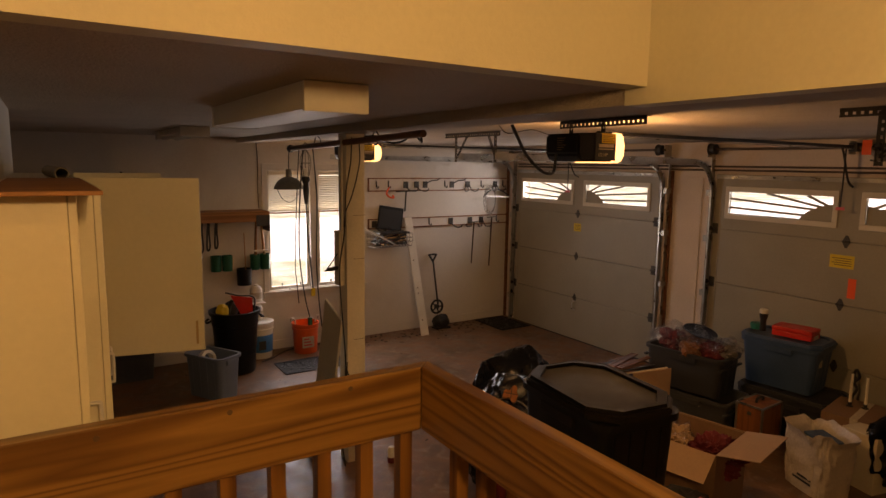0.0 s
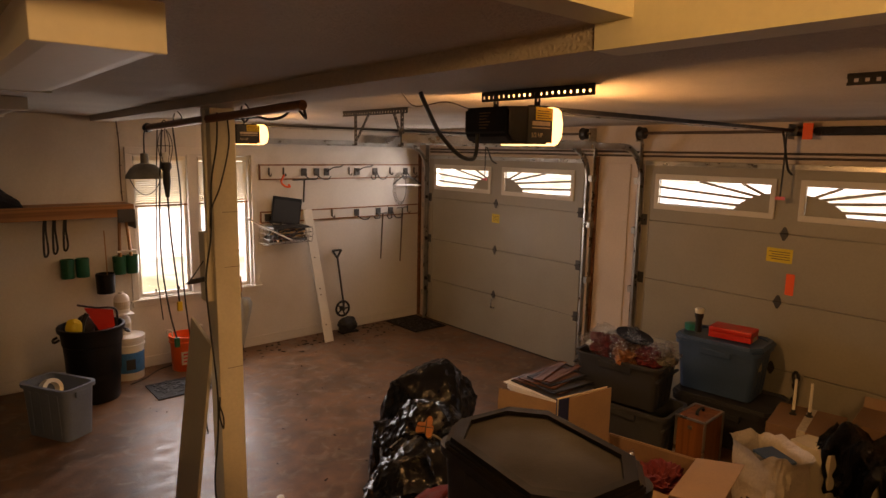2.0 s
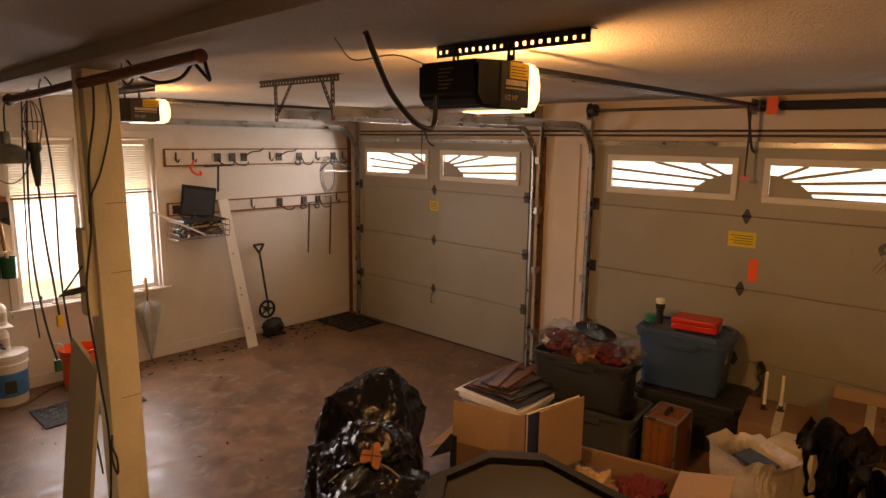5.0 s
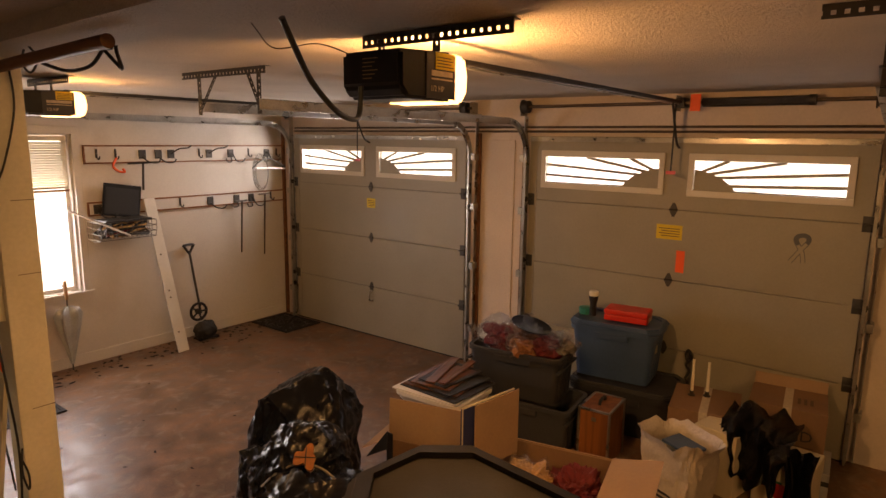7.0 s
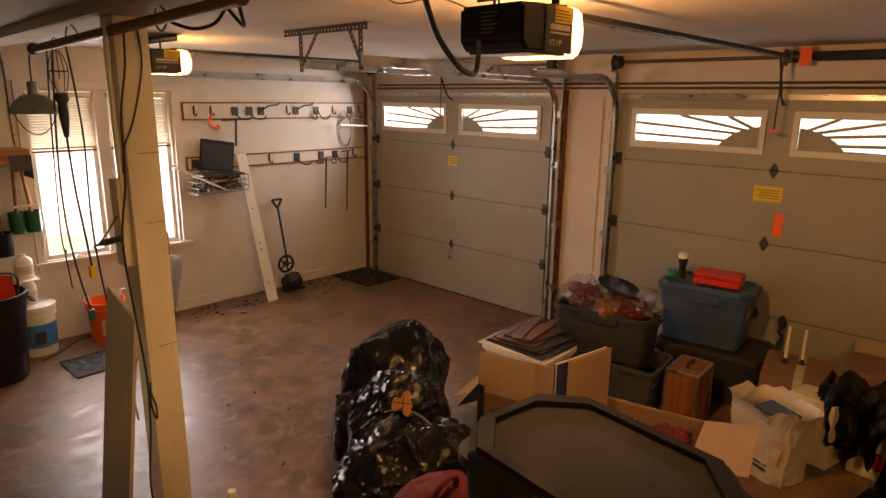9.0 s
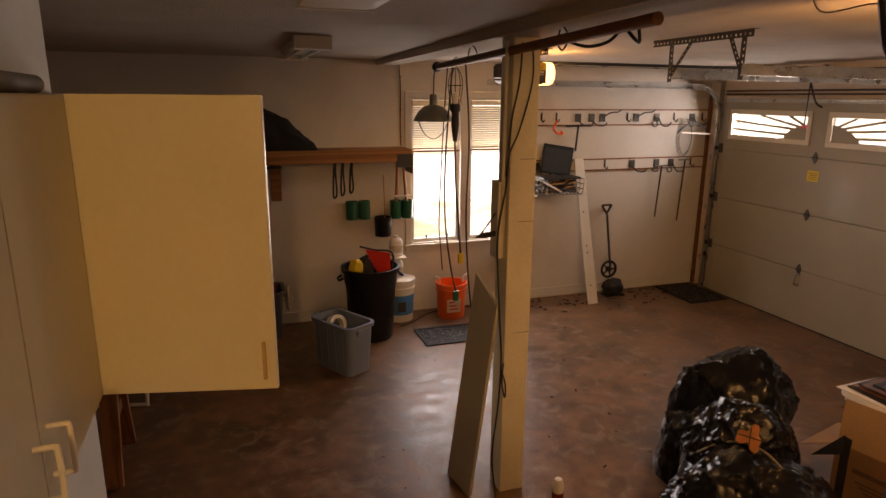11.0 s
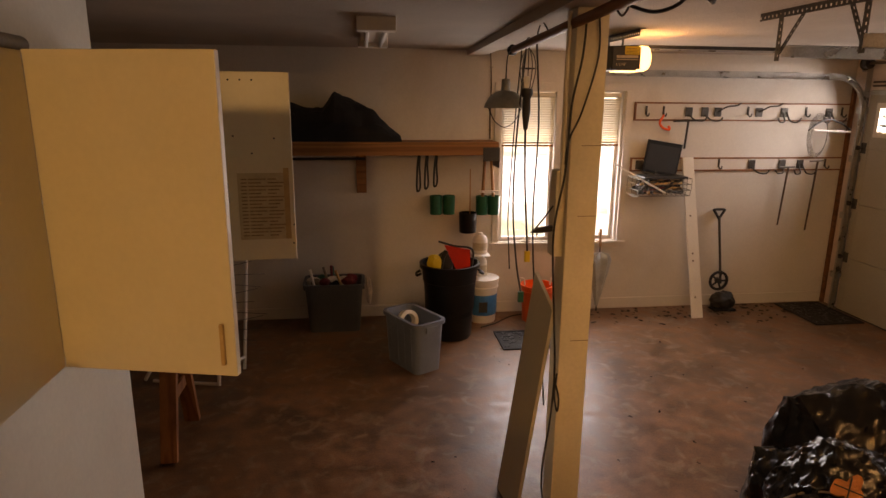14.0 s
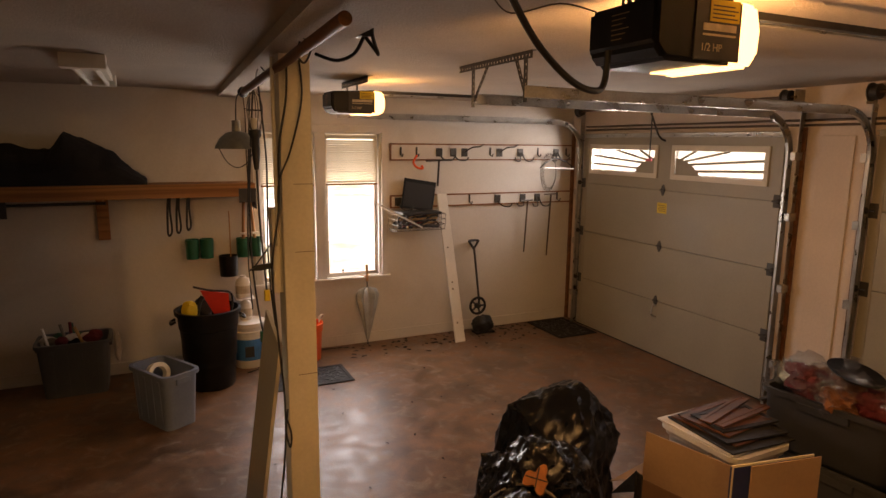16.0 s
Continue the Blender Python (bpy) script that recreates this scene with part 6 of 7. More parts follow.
part("handle_loop", sweep(B(), [(3.16, 7.13, 0.70), (3.13, 7.145, 0.715), (3.11, 7.17, 0.712)], 0.005), HANDLEWOOD, o)


# ---- clutter in front of the second door ----
def bin_bag(x, y, size, seed, label, knot=None, pinch=0.25):
    b = thing("bin_bag", (x, y, 0.0), label, "bin bag", "black bin bags")
    part("film", slack_bag(B(), (x, y, size[2]), size, seed, 20, knot or (0.1, 0.1)), BAGPLASTIC, b, smooth=True)
    a = random.uniform(0, 6)
    part("torn_edge", sweep(B(), [(x + size[0] * 0.95 * math.cos(a + 0.25 * k), y + size[1] * 0.95 * math.sin(a + 0.25 * k), 0.03 + 0.02 * (k % 2)) for k in range(6)], 0.012, 6), BAGPLASTIC, b, smooth=True)
    return b


o = bin_bag(3.27, 4.08, (0.35, 0.35, 0.36), 3, "bulging black plastic bin bag on the floor")
o = bin_bag(2.93, 3.96, (0.22, 0.24, 0.22), 12, "smaller black plastic bin bag slumped between the others")
o = thing("bin_bag", (2.720, 3.390, 0.0), "tied black plastic bin bag with an orange rag in its neck", "bin bag", "black bin bags")
part("film", crumple(B(), (2.660, 3.290, 0.27), (0.37, 0.36, 0.29), 0.17, 2.2, 7, 6, 0.0, 0.1, 0.13), BAGPLASTIC, o, smooth=True)
part("tied_top", crumple(B(), (2.820, 3.550, 0.40), (0.26, 0.25, 0.275), 0.17, 2.4, 11, 6, 0.0, 0.0, 0.13), BAGPLASTIC, o, smooth=True)
part("tie_cord", sweep(B(), [(2.700, 3.370, 0.585), (2.720, 3.290, 0.575), (2.730, 3.190, 0.53), (2.760, 3.090, 0.44)], 0.006), GREYCORD, o, smooth=True)
part("tie_cord", sweep(B(), [(2.700, 3.370, 0.585), (2.650, 3.430, 0.58), (2.600, 3.490, 0.54), (2.560, 3.550, 0.47)], 0.005), GREYCORD, o, smooth=True)
rg = thing("orange_rag", (2.740, 3.430, 0.60), "orange rag showing in the neck of the bag", "rag")
m_ = Matrix.Translation((2.685, 3.375, 0.62)) @ Matrix.Rotation(radians(42), 4, Vector((1, -1, 0))) @ Matrix.Rotation(radians(20), 4, "Z")
bm = B()
star = []
for k in range(32):
    a = 2 * math.pi * k / 32
    r_ = 0.050 + 0.014 * math.cos(3 * a) + 0.009 * math.sin(5 * a + 1)
    star.append((r_ * math.cos(a), r_ * math.sin(a)))
prism(bm, star, -0.006, 0.012, "z")
bmesh.ops.transform(bm, matrix=m_, verts=bm.verts[:])
part("rag", bm, RAGORANGE, rg)
for a in (0.4, 1.9):
    part("cross_string", rod(B(), m_ @ Vector((0.05 * math.cos(a), 0.05 * math.sin(a), 0.013)), m_ @ Vector((-0.05 * math.cos(a), -0.05 * math.sin(a), 0.013)), 0.003, seg=6), CORD, rg)
rg = thing("maroon_bag", (2.42, 2.88, 0.0), "dark red fabric bag with a handle beside the totes", "bag")
part("bag_body", crumple(B(), (2.42, 2.88, 0.28), (0.26, 0.22, 0.28), 0.12, 2, 15, 5, 0.0), REDFABRIC, rg, smooth=True)
part("bag_handle", sweep(B(), [(2.32, 2.82, 0.52), (2.33, 2.80, 0.60), (2.40, 2.80, 0.62), (2.46, 2.82, 0.58), (2.48, 2.84, 0.52)], 0.012), REDFABRIC, rg, smooth=True)

# stacked black totes by the rail
tote("storage_tote", 2.01, 1.955, 0.0, 0.42, 0.60, 0.64, -8, BLACKPLASTIC, "black plastic tote standing under another one", BLACKPLASTIC, taper=0.9)
tote("storage_tote", 2.0, 1.965, 0.679, 0.385, 0.565, 0.545, -8, BLACKPLASTIC, "tall black plastic tote with a dusty brown-black lid", LIDBROWN, taper=0.9)


def carton(name, x, y, z, w, d, h, rz, label, material=None, open_top=False, flaps=(), t=0.005, tape=True):
    """A cardboard carton; open ones have walls, an inside and flaps given as (side, length, angle)."""
    material = material or CARDBOARD
    c = thing(name, (x, y, z), label, "cardboard box")
    m = Matrix.Translation((x, y, z)) @ Matrix.Rotation(radians(rz), 4, "Z")
    bm = B()
    if open_top:
        box(bm, -w / 2, -d / 2, 0.001, w / 2, d / 2, t, 0, m)
        for a in ((-w / 2, -d / 2, w / 2, -d / 2 + t), (-w / 2, d / 2 - t, w / 2, d / 2), (-w / 2, -d / 2 + t, -w / 2 + t, d / 2 - t), (w / 2 - t, -d / 2 + t, w / 2, d / 2 - t)):
            box(bm, a[0], a[1], t, a[2], a[3], h, 0, m)
    else:
        box(bm, -w / 2, -d / 2, 0.001, w / 2, d / 2, h, 0.003, m)
    part("carton_body", bm, material, c)
    if tape and not open_top:
        part("tape", box(B(), -w / 2 - 0.0006, -0.025, h * 0.75, w / 2 + 0.0006, 0.025, h + 0.0008, 0, m), PALELABEL, c)
    for side, length, ang in flaps:
        bm = B()
        if side in "ns":
            s = 1 if side == "n" else -1
            box(bm, -w / 2 + 0.004, 0, 0, w / 2 - 0.004, 0.004, length, 0, m @ Matrix.Translation((0, s * (d / 2 - 0.004), h + 0.001)) @ Matrix.Rotation(radians(-s * ang), 4, "X"))
        else:
            s = 1 if side == "e" else -1
            box(bm, 0, -d / 2 + 0.004, 0, 0.004, d / 2 - 0.004, length, 0, m @ Matrix.Translation((s * (w / 2 - 0.004), 0, h + 0.001)) @ Matrix.Rotation(radians(s * ang), 4, "Y"))
        part("flap", bm, CARDINSIDE if material is CARDBOARD else material, c, "raised cardboard flap")
    return c, m


# carton with a raised flap, and behind it a clear bin heaped with pictures
c, m = carton("cardboard_box", 3.58, 3.21, 0.0, 0.40, 0.56, 0.45, 14, "open brown cardboard box with one flap standing up", open_top=True, flaps=(("w", 0.235, -3), ("n", 0.20, 118), ("s", 0.19, 142)))
p_ = part("box_print", box(B(), -0.2012, 0.02, 0.33, -0.2002, 0.19, 0.355, 0, m), INK, c)
for i in range(3):
    part("box_print", box(B(), -0.2012, 0.03, 0.285 - 0.02 * i, -0.2002, 0.17 - 0.02 * i, 0.293 - 0.02 * i, 0, m), INK, c)
part("packing", box(B(), -0.18, -0.26, 0.01, 0.18, 0.26, 0.36, 0.01, m), CARDINSIDE, c)
for a, b_ in ((-0.1, 30), (0.08, -14)):
    part("inner_flap", box(B(), -0.16, -0.002, 0.0, 0.15, 0.002, 0.17, 0, m @ Matrix.Translation((0.0, a, 0.362)) @ Matrix.Rotation(radians(b_), 4, "X")), CARDINSIDE, c, "loose cardboard divider")
f = thing("clear_bin", (4.06, 3.60, 0.0), "milky clear plastic bin under a heap of pictures", "storage bin")
mm = Matrix.Translation((4.06, 3.60, 0.0)) @ Matrix.Rotation(radians(2), 4, "Z")
part("tub", tub(B(), 0.38, 0.46, 0.44, 0.9, m=mm), POLYBAG, f, smooth=True)
part("rim", tub(B(), 0.41, 0.49, 0.028, 1.0, m=mm @ Matrix.Translation((0, 0, 0.441))), WHITEPLASTIC, f, "white snap-on rim", True)
f = thing("bin_contents", (4.06, 3.60, 0.014), "papers packed in the clear bin", "papers")
part("papers", box(B(), -0.15, -0.18, 0.016, 0.15, 0.18, 0.40, 0.01, mm), PALECARD, f)
z = 0.470
for k, (dx, dy, w, d, rz, frm, pic, b_) in enumerate(((0.0, 0.02, 0.44, 0.50, 2, WHITEPLASTIC, DARKINK, 0.055), (0.03, -0.01, 0.44, 0.47, -3, CORD, DARKINK, 0.03), (0.05, 0.03, 0.40, 0.42, 5, FRAMEWOOD, DARKINK, 0.04), (0.06, 0.0, 0.42, 0.38, -6, CORD, DARKINK, 0.03), (0.07, 0.05, 0.42, 0.30, 9, FRAMEWOOD, DARKINK, 0.035), (0.09, 0.01, 0.40, 0.24, -4, CORD, FRAMEWOOD, 0.03), (0.12, 0.10, 0.50, 0.07, 17, FRAMEWOOD, FRAMEWOOD, 0.02), (0.13, -0.02, 0.48, 0.05, 9, FRAMEWOOD, FRAMEWOOD, 0.02))):
    f = thing("picture_frame", (4.06 + dx, 3.60 + dy, z), "framed picture lying flat in the stack", "picture frame", "stacked pictures")
    mm = Matrix.Translation((4.06 + dx, 3.60 + dy, z)) @ Matrix.Rotation(radians(rz), 4, "Z")
    bm = B()
    for a in ((-w / 2, -d / 2, w / 2, -d / 2 + b_), (-w / 2, d / 2 - b_, w / 2, d / 2), (-w / 2, -d / 2 + b_, -w / 2 + b_, d / 2 - b_), (w / 2 - b_, -d / 2 + b_, w / 2, d / 2 - b_)):
        box(bm, a[0], a[1], 0.001, a[2], a[3], 0.0095, 0.002, mm)
    part("frame", bm, frm, f)
    part("picture", box(B(), -w / 2 + b_, -d / 2 + b_, 0.002, w / 2 - b_, d / 2 - b_, 0.007, 0, mm), pic, f)
    z += 0.0100
f = thing("poster_board", (3.4, 2.85, 0.5), "blue and white print board leaning by a cardboard panel", "picture")
a, e = Vector((3.24, 2.80, 0.0)), Vector((3.555, 2.745, 0.0))
dirx = (e - a).normalized()
mm = Matrix((dirx, Vector((0, 0, 1)).cross(dirx), Vector((0, 0, 1)))).transposed().to_4x4()
mm.translation = a
L_ = (e - a).length
part("panel", box(B(), 0, -0.003, 0.502, L_, 0.003, 0.848, 0.001, mm), CARDINSIDE, f, "plain cardboard panel")
part("board", box(B(), -0.075, 0.012, 0.502, L_ - 0.02, 0.018, 0.853, 0.001, mm), PALECARD, f)
part("print", box(B(), -0.068, 0.0100, 0.52, L_ - 0.025, 0.0112, 0.845, 0, mm), NAVY, f)
part("board_edge", box(B(), -0.0775, 0.0125, 0.503, -0.0755, 0.0195, 0.848, 0, mm), NAVY, f)

# open carton with packed goods
c, m = carton("cardboard_box", 3.50, 2.52, 0.0, 0.50, 0.52, 0.50, 12, "open brown cardboard box with wrapped goods", open_top=True, flaps=(("s", 0.25, 80), ("w", 0.2, 128), ("e", 0.16, 168)))
f = thing("wrapped_goods", (3.45, 2.6, 0.03), "tan bundle wrapped in clear plastic in the box", "bundle")
part("wrapped_item", crumple(B(), (3.42, 2.62, 0.41), (0.13, 0.12, 0.11), 0.55, 4.0, 4, 5, None, 0.0, 0.2), TAN, f, smooth=True)
part("film", crumple(B(), (3.42, 2.62, 0.415), (0.15, 0.14, 0.13), 0.55, 4.0, 4, 4), CLEARFILM, f, smooth=True)
f = thing("wrapped_goods", (3.55, 2.42, 0.03), "dark red cloth goods packed in the box", "bundle")
part("wrapped_item", crumple(B(), (3.56, 2.42, 0.36), (0.15, 0.14, 0.10), 0.7, 4.5, 6, 5, None, 0.0, 0.25), REDFABRIC, f, smooth=True)
part("filling", box(B(), -0.24, -0.25, 0.02, 0.24, 0.25, 0.24, 0.01, m), CARDINSIDE, f)
f = thing("black_pouch", (3.05, 2.30, 0.0), "black pouch with a pink tag beside the open box", "pouch")
part("pouch", crumple(B(), (3.02, 2.22, 0.18), (0.2, 0.16, 0.18), 0.25, 2.5, 14, 4, 0.0), FABRIC, f, smooth=True)
part("tag", box(B(), 2.98, 2.08, 0.345, 3.06, 2.13, 0.36, 0.003), PINK, f)
f = thing("black_paper_scrap", (3.115, 3.24, 0.0), "stiff black card corner sticking out beside the box", "card")
bm = B()
prism(bm, [(3.40, 0.44), (3.25, 0.53), (3.25, 0.63)], 3.11, 3.116, "x")
prism(bm, [(3.22, 0.0), (3.26, 0.0), (3.26, 0.62), (3.22, 0.62)], 3.1165, 3.1225, "x")
part("card", bm, FABRIC, f)

# grey crates
def crate(x, y, z, w, d, h, rz, material, label, lid=False):
    t = tote("storage_crate", x, y, z, w, d, h, rz, material, label, category="storage crate", taper=0.93)
    mm = Matrix.Translation((x, y, z)) @ Matrix.Rotation(radians(rz), 4, "Z")
    for s in (-1, 1):
        part("rim_band", box(B(), -w / 2 - 0.012, s * d / 2 - 0.012, h - 0.10, w / 2 + 0.012, s * d / 2 + 0.012, h - 0.085, 0.003, mm), material, t)
    return t


crate(4.63, 3.27, 0.0, 0.40, 0.70, 0.34, 6, MIDGREY, "grey plastic crate on the floor under another")
crate(4.63, 3.34, 0.341, 0.36, 0.66, 0.33, 8, GREYTOTE, "dark grey plastic crate full of wrapped ornaments")
f = thing("crate_filling", (4.63, 3.34, 0.36), "packed dark textile filling of the crate", "textiles")
part("filling", crumple(B(), (4.63, 3.34, 0.50), (0.145, 0.28, 0.135), 0.12, 3, 5, 4), FABRIC, f, smooth=True)
random.seed(9)
for k, (dx, dy, dz, r, mt) in enumerate(((0.0, -0.2, 0.70, 0.11, REDFABRIC), (0.03, 0.0, 0.72, 0.12, CASEWOOD), (-0.04, 0.16, 0.71, 0.11, REDFABRIC), (0.05, -0.28, 0.71, 0.08, GREYCORD), (0.0, 0.26, 0.70, 0.07, CANDLE), (-0.10, -0.06, 0.69, 0.09, CASEWOOD))):
    f = thing("wrapped_ornament", (4.63 + dx, 3.34 + dy, dz - r), "ornament wrapped in crinkled clear plastic", "ornament", "wrapped ornaments")
    part("ornament", crumple(B(), (4.63 + dx, 3.34 + dy, dz), (r * 0.85, r, r * 0.7), 0.6, 3.0, 30 + k, 4), mt, f, smooth=True)
    part("film", crumple(B(), (4.63 + dx, 3.34 + dy, dz + 0.01), (r * 1.2, r * 1.28, r * 0.95), 0.6, 3.0, 50 + k, 4), CLEARFILM, f)
f = thing("foil_tray", (4.62, 3.28, 0.80), "shiny dark foil tray on top of the ornaments", "tray")
bm = B()
lathe(bm, [(0, 0.0), (0.13, 0.004), (0.17, 0.022), (0.172, 0.026), (0.13, 0.010), (0, 0.006)], 0, 0, 0, 24, 0.75)
bmesh.ops.transform(bm, matrix=Matrix.Translation((4.63, 3.28, 0.81)) @ Matrix.Rotation(radians(8), 4, "X") @ Matrix.Rotation(radians(60), 4, "Z"), verts=bm.verts[:])
part("tray", bm, LIDRIM, f, smooth=True)

# blue tote on a dark tote
tote("storage_tote", 5.28, 2.80, 0.0, 0.46, 0.72, 0.32, 6, GREYTOTE, "low dark grey tote with a domed lid", GREYTOTE)
tote("storage_tote", 5.30, 2.90, 0.371, 0.38, 0.60, 0.385, 6, BLUETOTE, "blue plastic tote with a lid on a dark tote", BLUETOTE, 0.03)
f = thing("tote_label", (5.1, 2.62, 0.6), "small pale paper label on the blue tote", "label")
part("label", box(B(), 5.24, 2.602, 0.60, 5.29, 2.6032, 0.68), PALELABEL, f)
f = thing("red_box", (5.27, 2.83, 0.805), "flat bright red plastic case on the blue tote", "case")
mm = Matrix.Translation((5.28, 2.83, 0.805)) @ Matrix.Rotation(radians(8), 4, "Z")
part("case_body", box(B(), -0.095, -0.155, 0.0, 0.095, 0.155, 0.045, 0.008, mm), RED, f)
part("case_lid", box(B(), -0.097, -0.157, 0.0455, 0.097, 0.157, 0.085, 0.012, mm), RED, f)
part("case_label", box(B(), -0.05, -0.1582, 0.008, 0.05, -0.1568, 0.04, 0, mm), PALELABEL, f)
f = thing("flashlight", (5.2, 3.09, 0.80), "black flashlight with a pale head standing on the tote", "flashlight")
part("barrel", lathe(B(), [(0, 0), (0.026, 0.002), (0.024, 0.10), (0.033, 0.125), (0.034, 0.155)], 5.22, 3.08, 0.804), CORD, f, smooth=True)
part("head", lathe(B(), [(0.035, 0.1555), (0.036, 0.185), (0.028, 0.192), (0, 0.193)], 5.22, 3.08, 0.804), CANDLE, f, smooth=True)
f = thing("teal_tin", (5.22, 3.15, 0.80), "small teal plastic tub on the blue tote", "tub")
part("tub_body", lathe(B(), [(0, 0), (0.045, 0.002), (0.05, 0.05), (0.04, 0.055), (0, 0.055)], 5.24, 3.15, 0.804), TEAL, f, smooth=True)
f = thing("lantern_bracket", (5.53, 2.50, 0.3), "black scrolled iron bracket behind the tote", "bracket")
part("bracket", sweep(B(), [(5.54, 2.46, 0.36), (5.55, 2.44, 0.42), (5.54, 2.46, 0.47), (5.55, 2.43, 0.52), (5.54, 2.45, 0.58), (5.55, 2.47, 0.54), (5.54, 2.45, 0.49)], 0.011), CORD, f, smooth=True)
part("bracket_foot", rod(B(), (5.54, 2.46, 0.0), (5.54, 2.46, 0.37), 0.010), CORD, f)

# wooden case
f = thing("wooden_case", (4.67, 2.74, 0.0), "brown veneered case with aluminium edges and black handle", "case")
mm = Matrix.Translation((4.675, 2.745, 0.0)) @ Matrix.Rotation(radians(3), 4, "Z")
part("case_body", box(B(), -0.145, -0.10, 0.004, 0.145, 0.10, 0.385, 0.002, mm), CASEWOOD, f)
for sx in (-1, 1):
    for sy in (-1, 1):
        part("edge_strip", box(B(), sx * 0.146 - 0.008, sy * 0.101 - 0.008, 0.002, sx * 0.146 + 0.008, sy * 0.101 + 0.008, 0.388, 0.002, mm), GALV, f)
for sx in (-1, 1):
    part("edge_strip", box(B(), sx * 0.146 - 0.008, -0.092, 0.376, sx * 0.146 + 0.008, 0.092, 0.390, 0.002, mm), GALV, f)
    part("edge_strip", box(B(), -0.137, sx * 0.101 - 0.008, 0.376, 0.137, sx * 0.101 + 0.008, 0.390, 0.002, mm), GALV, f)
part("latch", box(B(), -0.152, -0.015, 0.31, -0.1465, 0.015, 0.335, 0.002, mm), GALV, f)
bm = B()
sweep(bm, [(-0.05, 0, 0.388), (-0.045, 0, 0.412), (0.0, 0, 0.420), (0.045, 0, 0.412), (0.05, 0, 0.388)], 0.010)
bmesh.ops.transform(bm, matrix=mm, verts=bm.verts[:])
part("handle", bm, CORD, f, smooth=True)

# white carrier bag
f = thing("carrier_bag", (4.44, 2.17, 0.0), "milky white plastic carrier bag, full and open", "bag")
bm = B()
mm = Matrix.Translation((4.44, 2.17, 0.0)) @ Matrix.Rotation(radians(-22), 4, "Z")
ring_n, rows_ = 64, 26
rings = []
for j in range(rows_ + 1):
    v = j / rows_
    z = 0.004 + 0.43 * v
    row = []
    for k in range(ring_n):
        a = 2 * math.pi * k / ring_n
        sx, sy = math.copysign(abs(math.cos(a)) ** 0.45, math.cos(a)), math.copysign(abs(math.sin(a)) ** 0.45, math.sin(a))
        n_ = 0.014 * noise.noise(Vector((sx * 3, sy * 3, v * 5))) + 0.010 * (1 - 2 * abs(noise.noise(Vector((sx * 6, sy * 6, v * 4 + 7)))))
        flare = 1 + 0.10 * v + (0.16 * (v - 0.86) / 0.14 if v > 0.86 else 0.0)
        zz = z + (0.05 * noise.noise(Vector((sx * 2, sy * 2, 3))) if v > 0.75 else 0) + (0.05 * noise.noise(Vector((sx * 2.0, sy * 2.0, 9))) if v > 0.9 else 0)
        row.append(bm.verts.new(mm @ Vector((sx * (0.125 * flare + n_), sy * (0.175 * flare + n_), zz))))
    rings.append(row)
for a, b in zip(rings, rings[1:]):
    for k in range(ring_n):
        bm.faces.new((a[k], a[(k + 1) % ring_n], b[(k + 1) % ring_n], b[k]))
bm.faces.new(rings[0][::-1])
part("bag_film", bm, POLYBAG, f, smooth=True)
for i in range(2):
    part("bag_print", box(B(), -0.142, -0.10, 0.075 + 0.03 * i, -0.138, 0.06 - 0.04 * i, 0.088 + 0.03 * i, 0, mm), GREYTOTE, f)
f = thing("bag_contents", (4.44, 2.17, 0.01), "boxes and papers filling the carrier bag", "papers")
part("papers", box(B(), -0.085, -0.12, 0.01, 0.085, 0.12, 0.33, 0.008, mm), PALECARD, f)
part("blue_packet", box(B(), -0.08, -0.10, 0.375, 0.07, 0.09, 0.392, 0.004, mm @ Matrix.Rotation(radians(4), 4, "X")), BLUETOTE, f)

# cartons by the right jamb
c, m = carton("cardboard_box", 5.10, 2.20, 0.0, 0.46, 0.42, 0.41, 10, "closed brown cardboard box with candles on it")
for x, y, z1_ in ((5.12, 2.30, 0.665), (5.165, 2.212, 0.65)):
    f = thing("taper_candle", (x, y, 0.411), "tall white taper candle in a dark holder", "candle", "taper candles")
    part("wax", rod(B(), (x, y, 0.445), (x, y, z1_), 0.011, 0.009, 12), CANDLE, f, smooth=True)
    part("holder", lathe(B(), [(0, 0), (0.024, 0.0), (0.024, 0.005), (0.013, 0.01), (0.014, 0.034), (0, 0.034)], x, y, 0.4115), DARKMETAL, f, smooth=True)
    part("wick", rod(B(), (x, y, z1_), (x, y, z1_ + 0.012), 0.0012, seg=5), DARKINK, f)
c, m = carton("cardboard_box", 4.83, 2.00, 0.0, 0.30, 0.26, 0.40, -14, "pale cream carton with a dark handle print", PALECARD, tape=False)
part("box_print", box(B(), -0.05, -0.03, 0.4005, 0.05, 0.03, 0.4015, 0, m), DARKINK, c)
c, m = carton("cardboard_box", 4.90, 1.66, 0.0, 0.32, 0.30, 0.27, -6, "white fruit carton with a red apple picture", PALECARD, tape=False)
bm = B()
rod(bm, (-0.1612, 0.0, 0.11), (-0.1602, 0.0, 0.11), 0.05, seg=20)
bmesh.ops.transform(bm, matrix=m, verts=bm.verts[:])
part("apple_print", bm, RED, c)
part("leaf_print", box(B(), -0.1616, -0.01, 0.155, -0.1603, 0.035, 0.17, 0, m), GREEN, c)
c, m = carton("cardboard_box", 5.17, 1.60, 0.0, 0.34, 0.26, 0.17, 4, "silver striped shoe carton on the floor", SILVERCARD, tape=False)
part("stripe", box(B(), -0.1712, -0.13, 0.09, 0.1712, 0.1312, 0.12, 0, m), DARKINK, c)
part("stripe", box(B(), -0.1716, 0.02, 0.0, -0.1704, 0.06, 0.17, 0, m), REDFABRIC, c)
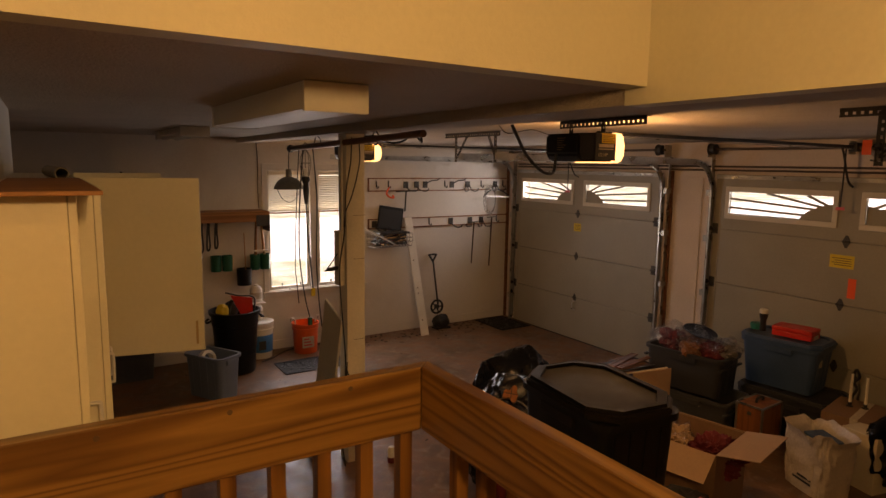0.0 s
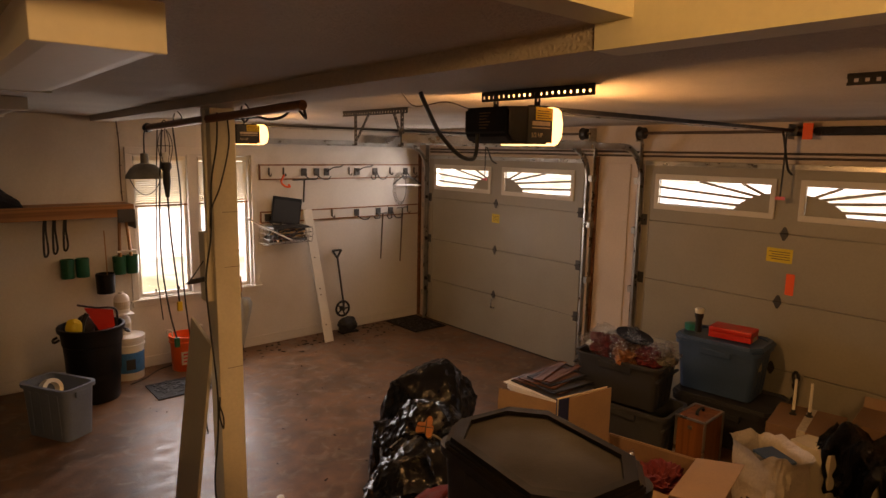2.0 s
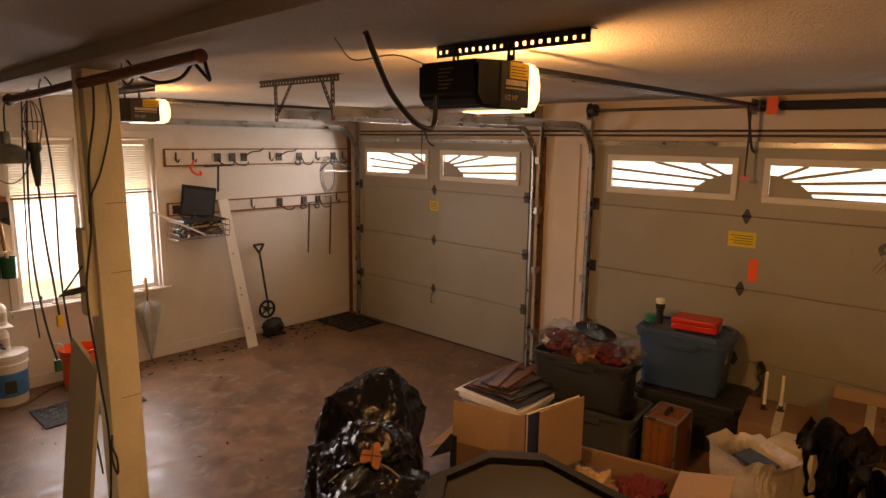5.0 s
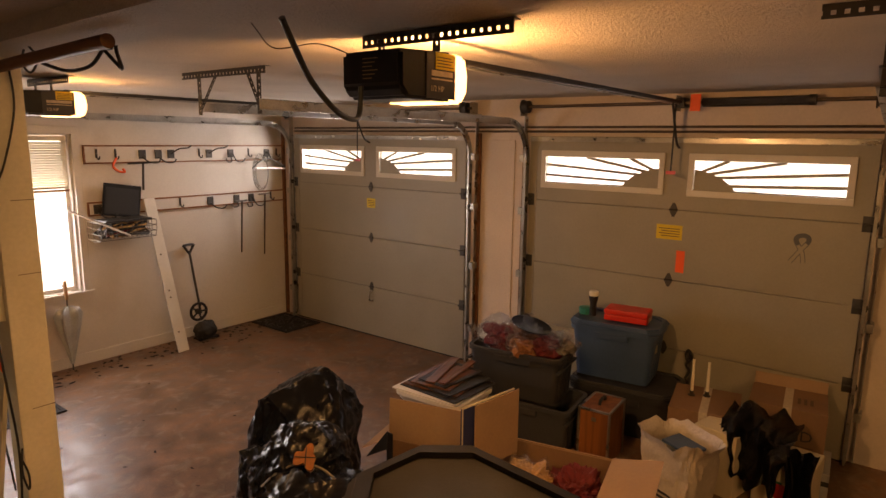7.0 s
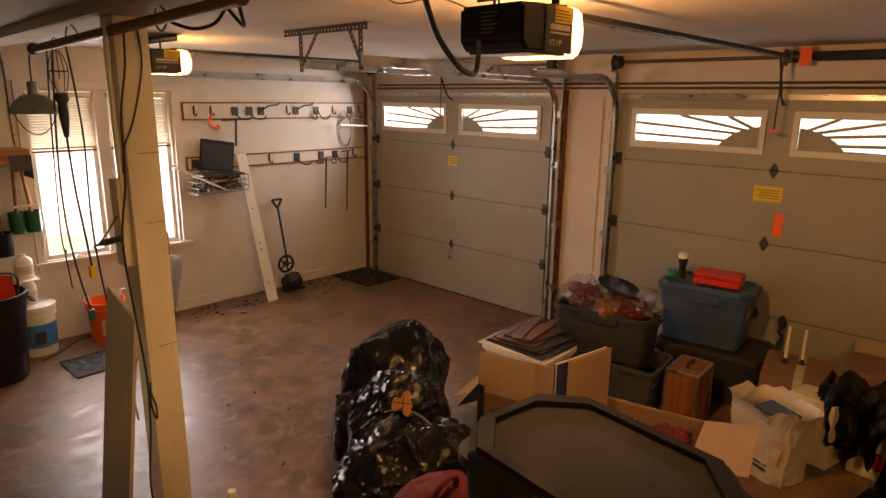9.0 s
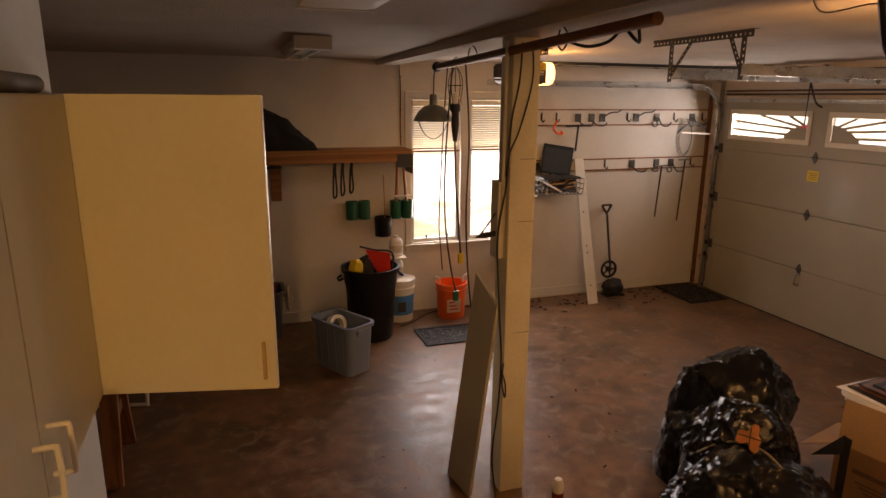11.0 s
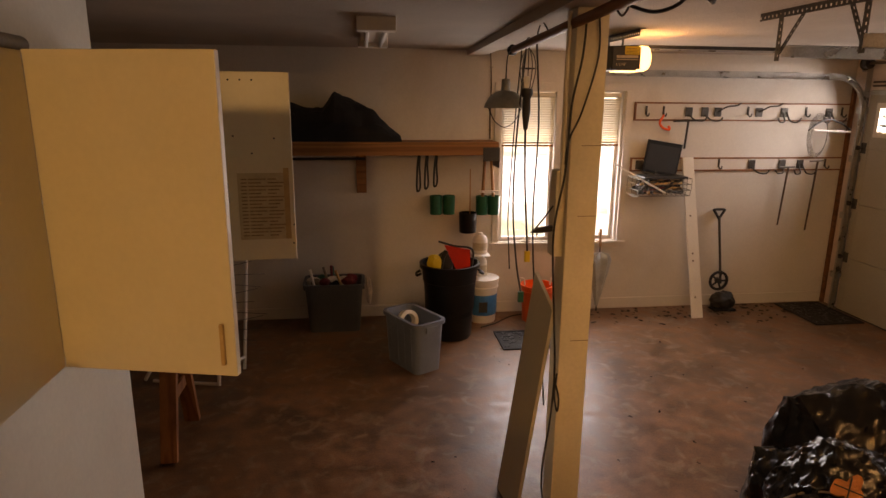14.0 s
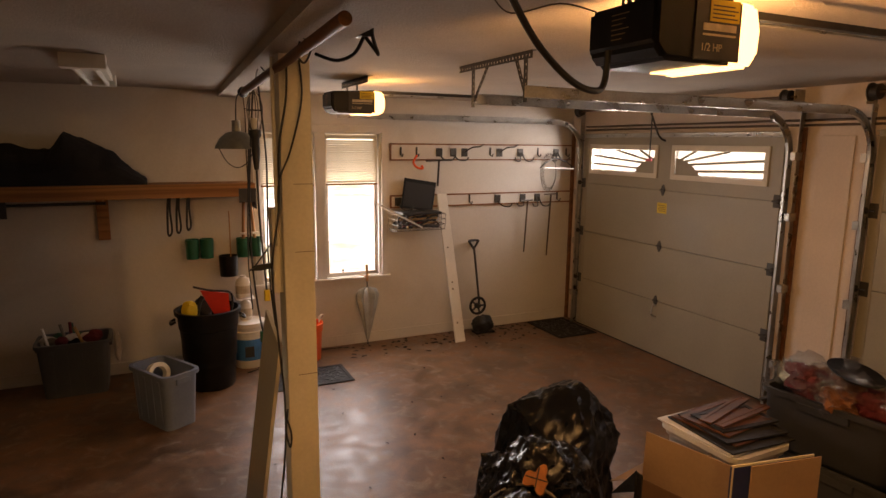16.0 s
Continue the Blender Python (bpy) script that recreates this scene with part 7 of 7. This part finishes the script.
c, m = carton("cardboard_box", 5.33, 1.75, 0.171, 0.38, 0.44, 0.30, 6, "brown cardboard box with black letters and open top flap", flaps=(("e", 0.075, 14),))
words("ED", 0.10, m @ Matrix.Translation((-0.1905, -0.03, 0.10)) @ Matrix(((0, 0, -1, 0), (-1, 0, 0, 0), (0, 1, 0, 0), (0, 0, 0, 1))), DARKINK, c)
for i in range(3):
    part("box_print", box(B(), -0.08, -0.14 + 0.035 * i, 0.3005, 0.02, -0.122 + 0.035 * i, 0.3015, 0, m), INK, c)
    part("box_print", box(B(), -0.1912, -0.16, 0.06 - 0.016 * i, -0.1902, -0.04, 0.067 - 0.016 * i, 0, m), INK, c)
f = thing("support_block", (5.36, 1.90, 0.0), "brown carton standing below the printed box", "cardboard box")
part("carton_body", box(B(), 5.20, 1.745, 0.001, 5.52, 1.95, 0.1695, 0.003), CARDBOARD, f)

# black plastic draped over the cartons
f = thing("black_plastic_sheet", (4.90, 1.80, 0.3), "torn shiny black plastic sheet draped over the cartons", "plastic sheet")
bm = B()
NU, NV = 60, 60
grid = []
for i in range(NU + 1):
    row = []
    for j in range(NV + 1):
        u, v = i / NU, j / NV
        hang = max(0.0, 0.45 - u)
        spread = 0.62 + 0.5 * min(u / 0.6, 1.0) + 0.12 * noise.noise(Vector((u * 4, 0.5, 3)))
        y = 1.83 + (v - 0.5) * 0.36 * spread + 0.03 * noise.noise(Vector((u * 3, v * 3, 2)))
        x = 4.70 + max(0.0, u - 0.45) * 0.78 - 0.05 * hang
        peak = 0.42 + 0.12 * math.exp(-((u - 0.62) ** 2) / 0.03 - ((v - 0.62) ** 2) / 0.05) - 0.25 * max(0.0, abs(v - 0.55) - 0.36)
        fold = 0.030 * math.sin(v * 17 + 3 * u + 2 * noise.noise(Vector((u * 2, v * 2, 7)))) + 0.022 * (1 - 2 * abs(noise.noise(Vector((u * 5, v * 7, 8)))))
        z = peak - hang * 0.75 * (0.85 + 0.3 * noise.noise(Vector((v * 3, 1, 1))))
        if u < 0.45:
            row.append(bm.verts.new((x - fold * 1.2, y, max(z, 0.05))))
        else:
            row.append(bm.verts.new((x, y, max(z + fold, 0.30))))
    grid.append(row)
for i in range(NU):
    for j in range(NV):
        bm.faces.new((grid[i][j], grid[i + 1][j], grid[i + 1][j + 1], grid[i][j + 1]))
bmesh.ops.solidify(bm, geom=bm.faces[:], thickness=0.008)
part("sheet", bm, SHEETFILM, f, smooth=True)
bm = B()
rows = []
for k in range(31):
    u = k / 30
    cx = 4.72 - 0.06 * min(u / 0.7, 1) - (0.14 * (u - 0.7) / 0.3 if u > 0.7 else 0)
    cz = 0.40 - 0.37 * min(u / 0.7, 1) - (0.02 * (u - 0.7) / 0.3 if u > 0.7 else 0)
    w_ = 0.13 - 0.05 * math.sin(math.pi * min(u / 0.7, 1)) + (0.10 * (u - 0.7) / 0.3 if u > 0.7 else 0)
    row = []
    for q in range(17):
        v = q / 16 - 0.5
        f_ = 0.022 * math.sin(v * 19 + 2 * u) + 0.014 * noise.noise(Vector((u * 6, v * 9, 4)))
        tip = (0.10 * (abs(v) * 2) ** 2) * max(0, u - 0.7) / 0.3
        row.append(bm.verts.new((cx - tip + (f_ if u < 0.75 else 0), 1.60 + v * 2 * w_ * 0.8 - 0.05 * u, max(cz + (f_ * 0.6 + 0.012 if u >= 0.7 else 0), 0.012))))
    rows.append(row)
for a, c in zip(rows, rows[1:]):
    for q in range(16):
        bm.faces.new((a[q], a[q + 1], c[q + 1], c[q]))
bmesh.ops.solidify(bm, geom=bm.faces[:], thickness=0.005)
part("hanging_tail", bm, SHEETFILM, f, "tail of the sheet spread on the floor", True)

# litter on the floor
random.seed(21)
leaf_meshes = []
for k in range(6):
    bm = B()
    n = 7
    ring = [bm.verts.new((0.022 * (0.6 + 0.6 * random.random()) * math.cos(2 * math.pi * i / n) * 1.5, 0.018 * (0.6 + 0.6 * random.random()) * math.sin(2 * math.pi * i / n), 0.002 + 0.006 * random.random())) for i in range(n)]
    c_ = bm.verts.new((0, 0, 0.0015))
    for i in range(n):
        bm.faces.new((c_, ring[i], ring[(i + 1) % n]))
    bmesh.ops.solidify(bm, geom=bm.faces[:], thickness=0.0012)
    me = bpy.data.meshes.new("dry_leaf")
    bm.to_mesh(me)
    bm.free()
    me.materials.append(LEAFDIRT)
    leaf_meshes.append(me)
for k in range(190):
    if k < 130:
        x, y = random.uniform(2.9, 5.3), NY - 0.05 - abs(random.gauss(0, 0.22))
    else:
        x, y = random.uniform(1.0, 4.6), random.uniform(3.4, 6.9)
    ob = new("dry_leaf", random.choice(leaf_meshes))
    s_ = random.uniform(0.3, 1.2) if k < 130 else random.uniform(0.2, 0.6)
    ob.matrix_basis = Matrix.Translation((x, y, 0.0015)) @ Matrix.Rotation(random.uniform(0, 6.3), 4, "Z") @ Matrix.Diagonal((s_, s_, 0.7, 1))
    tagged(ob, "dark dry leaf scrap on the concrete floor", "leaf", "leaf litter")
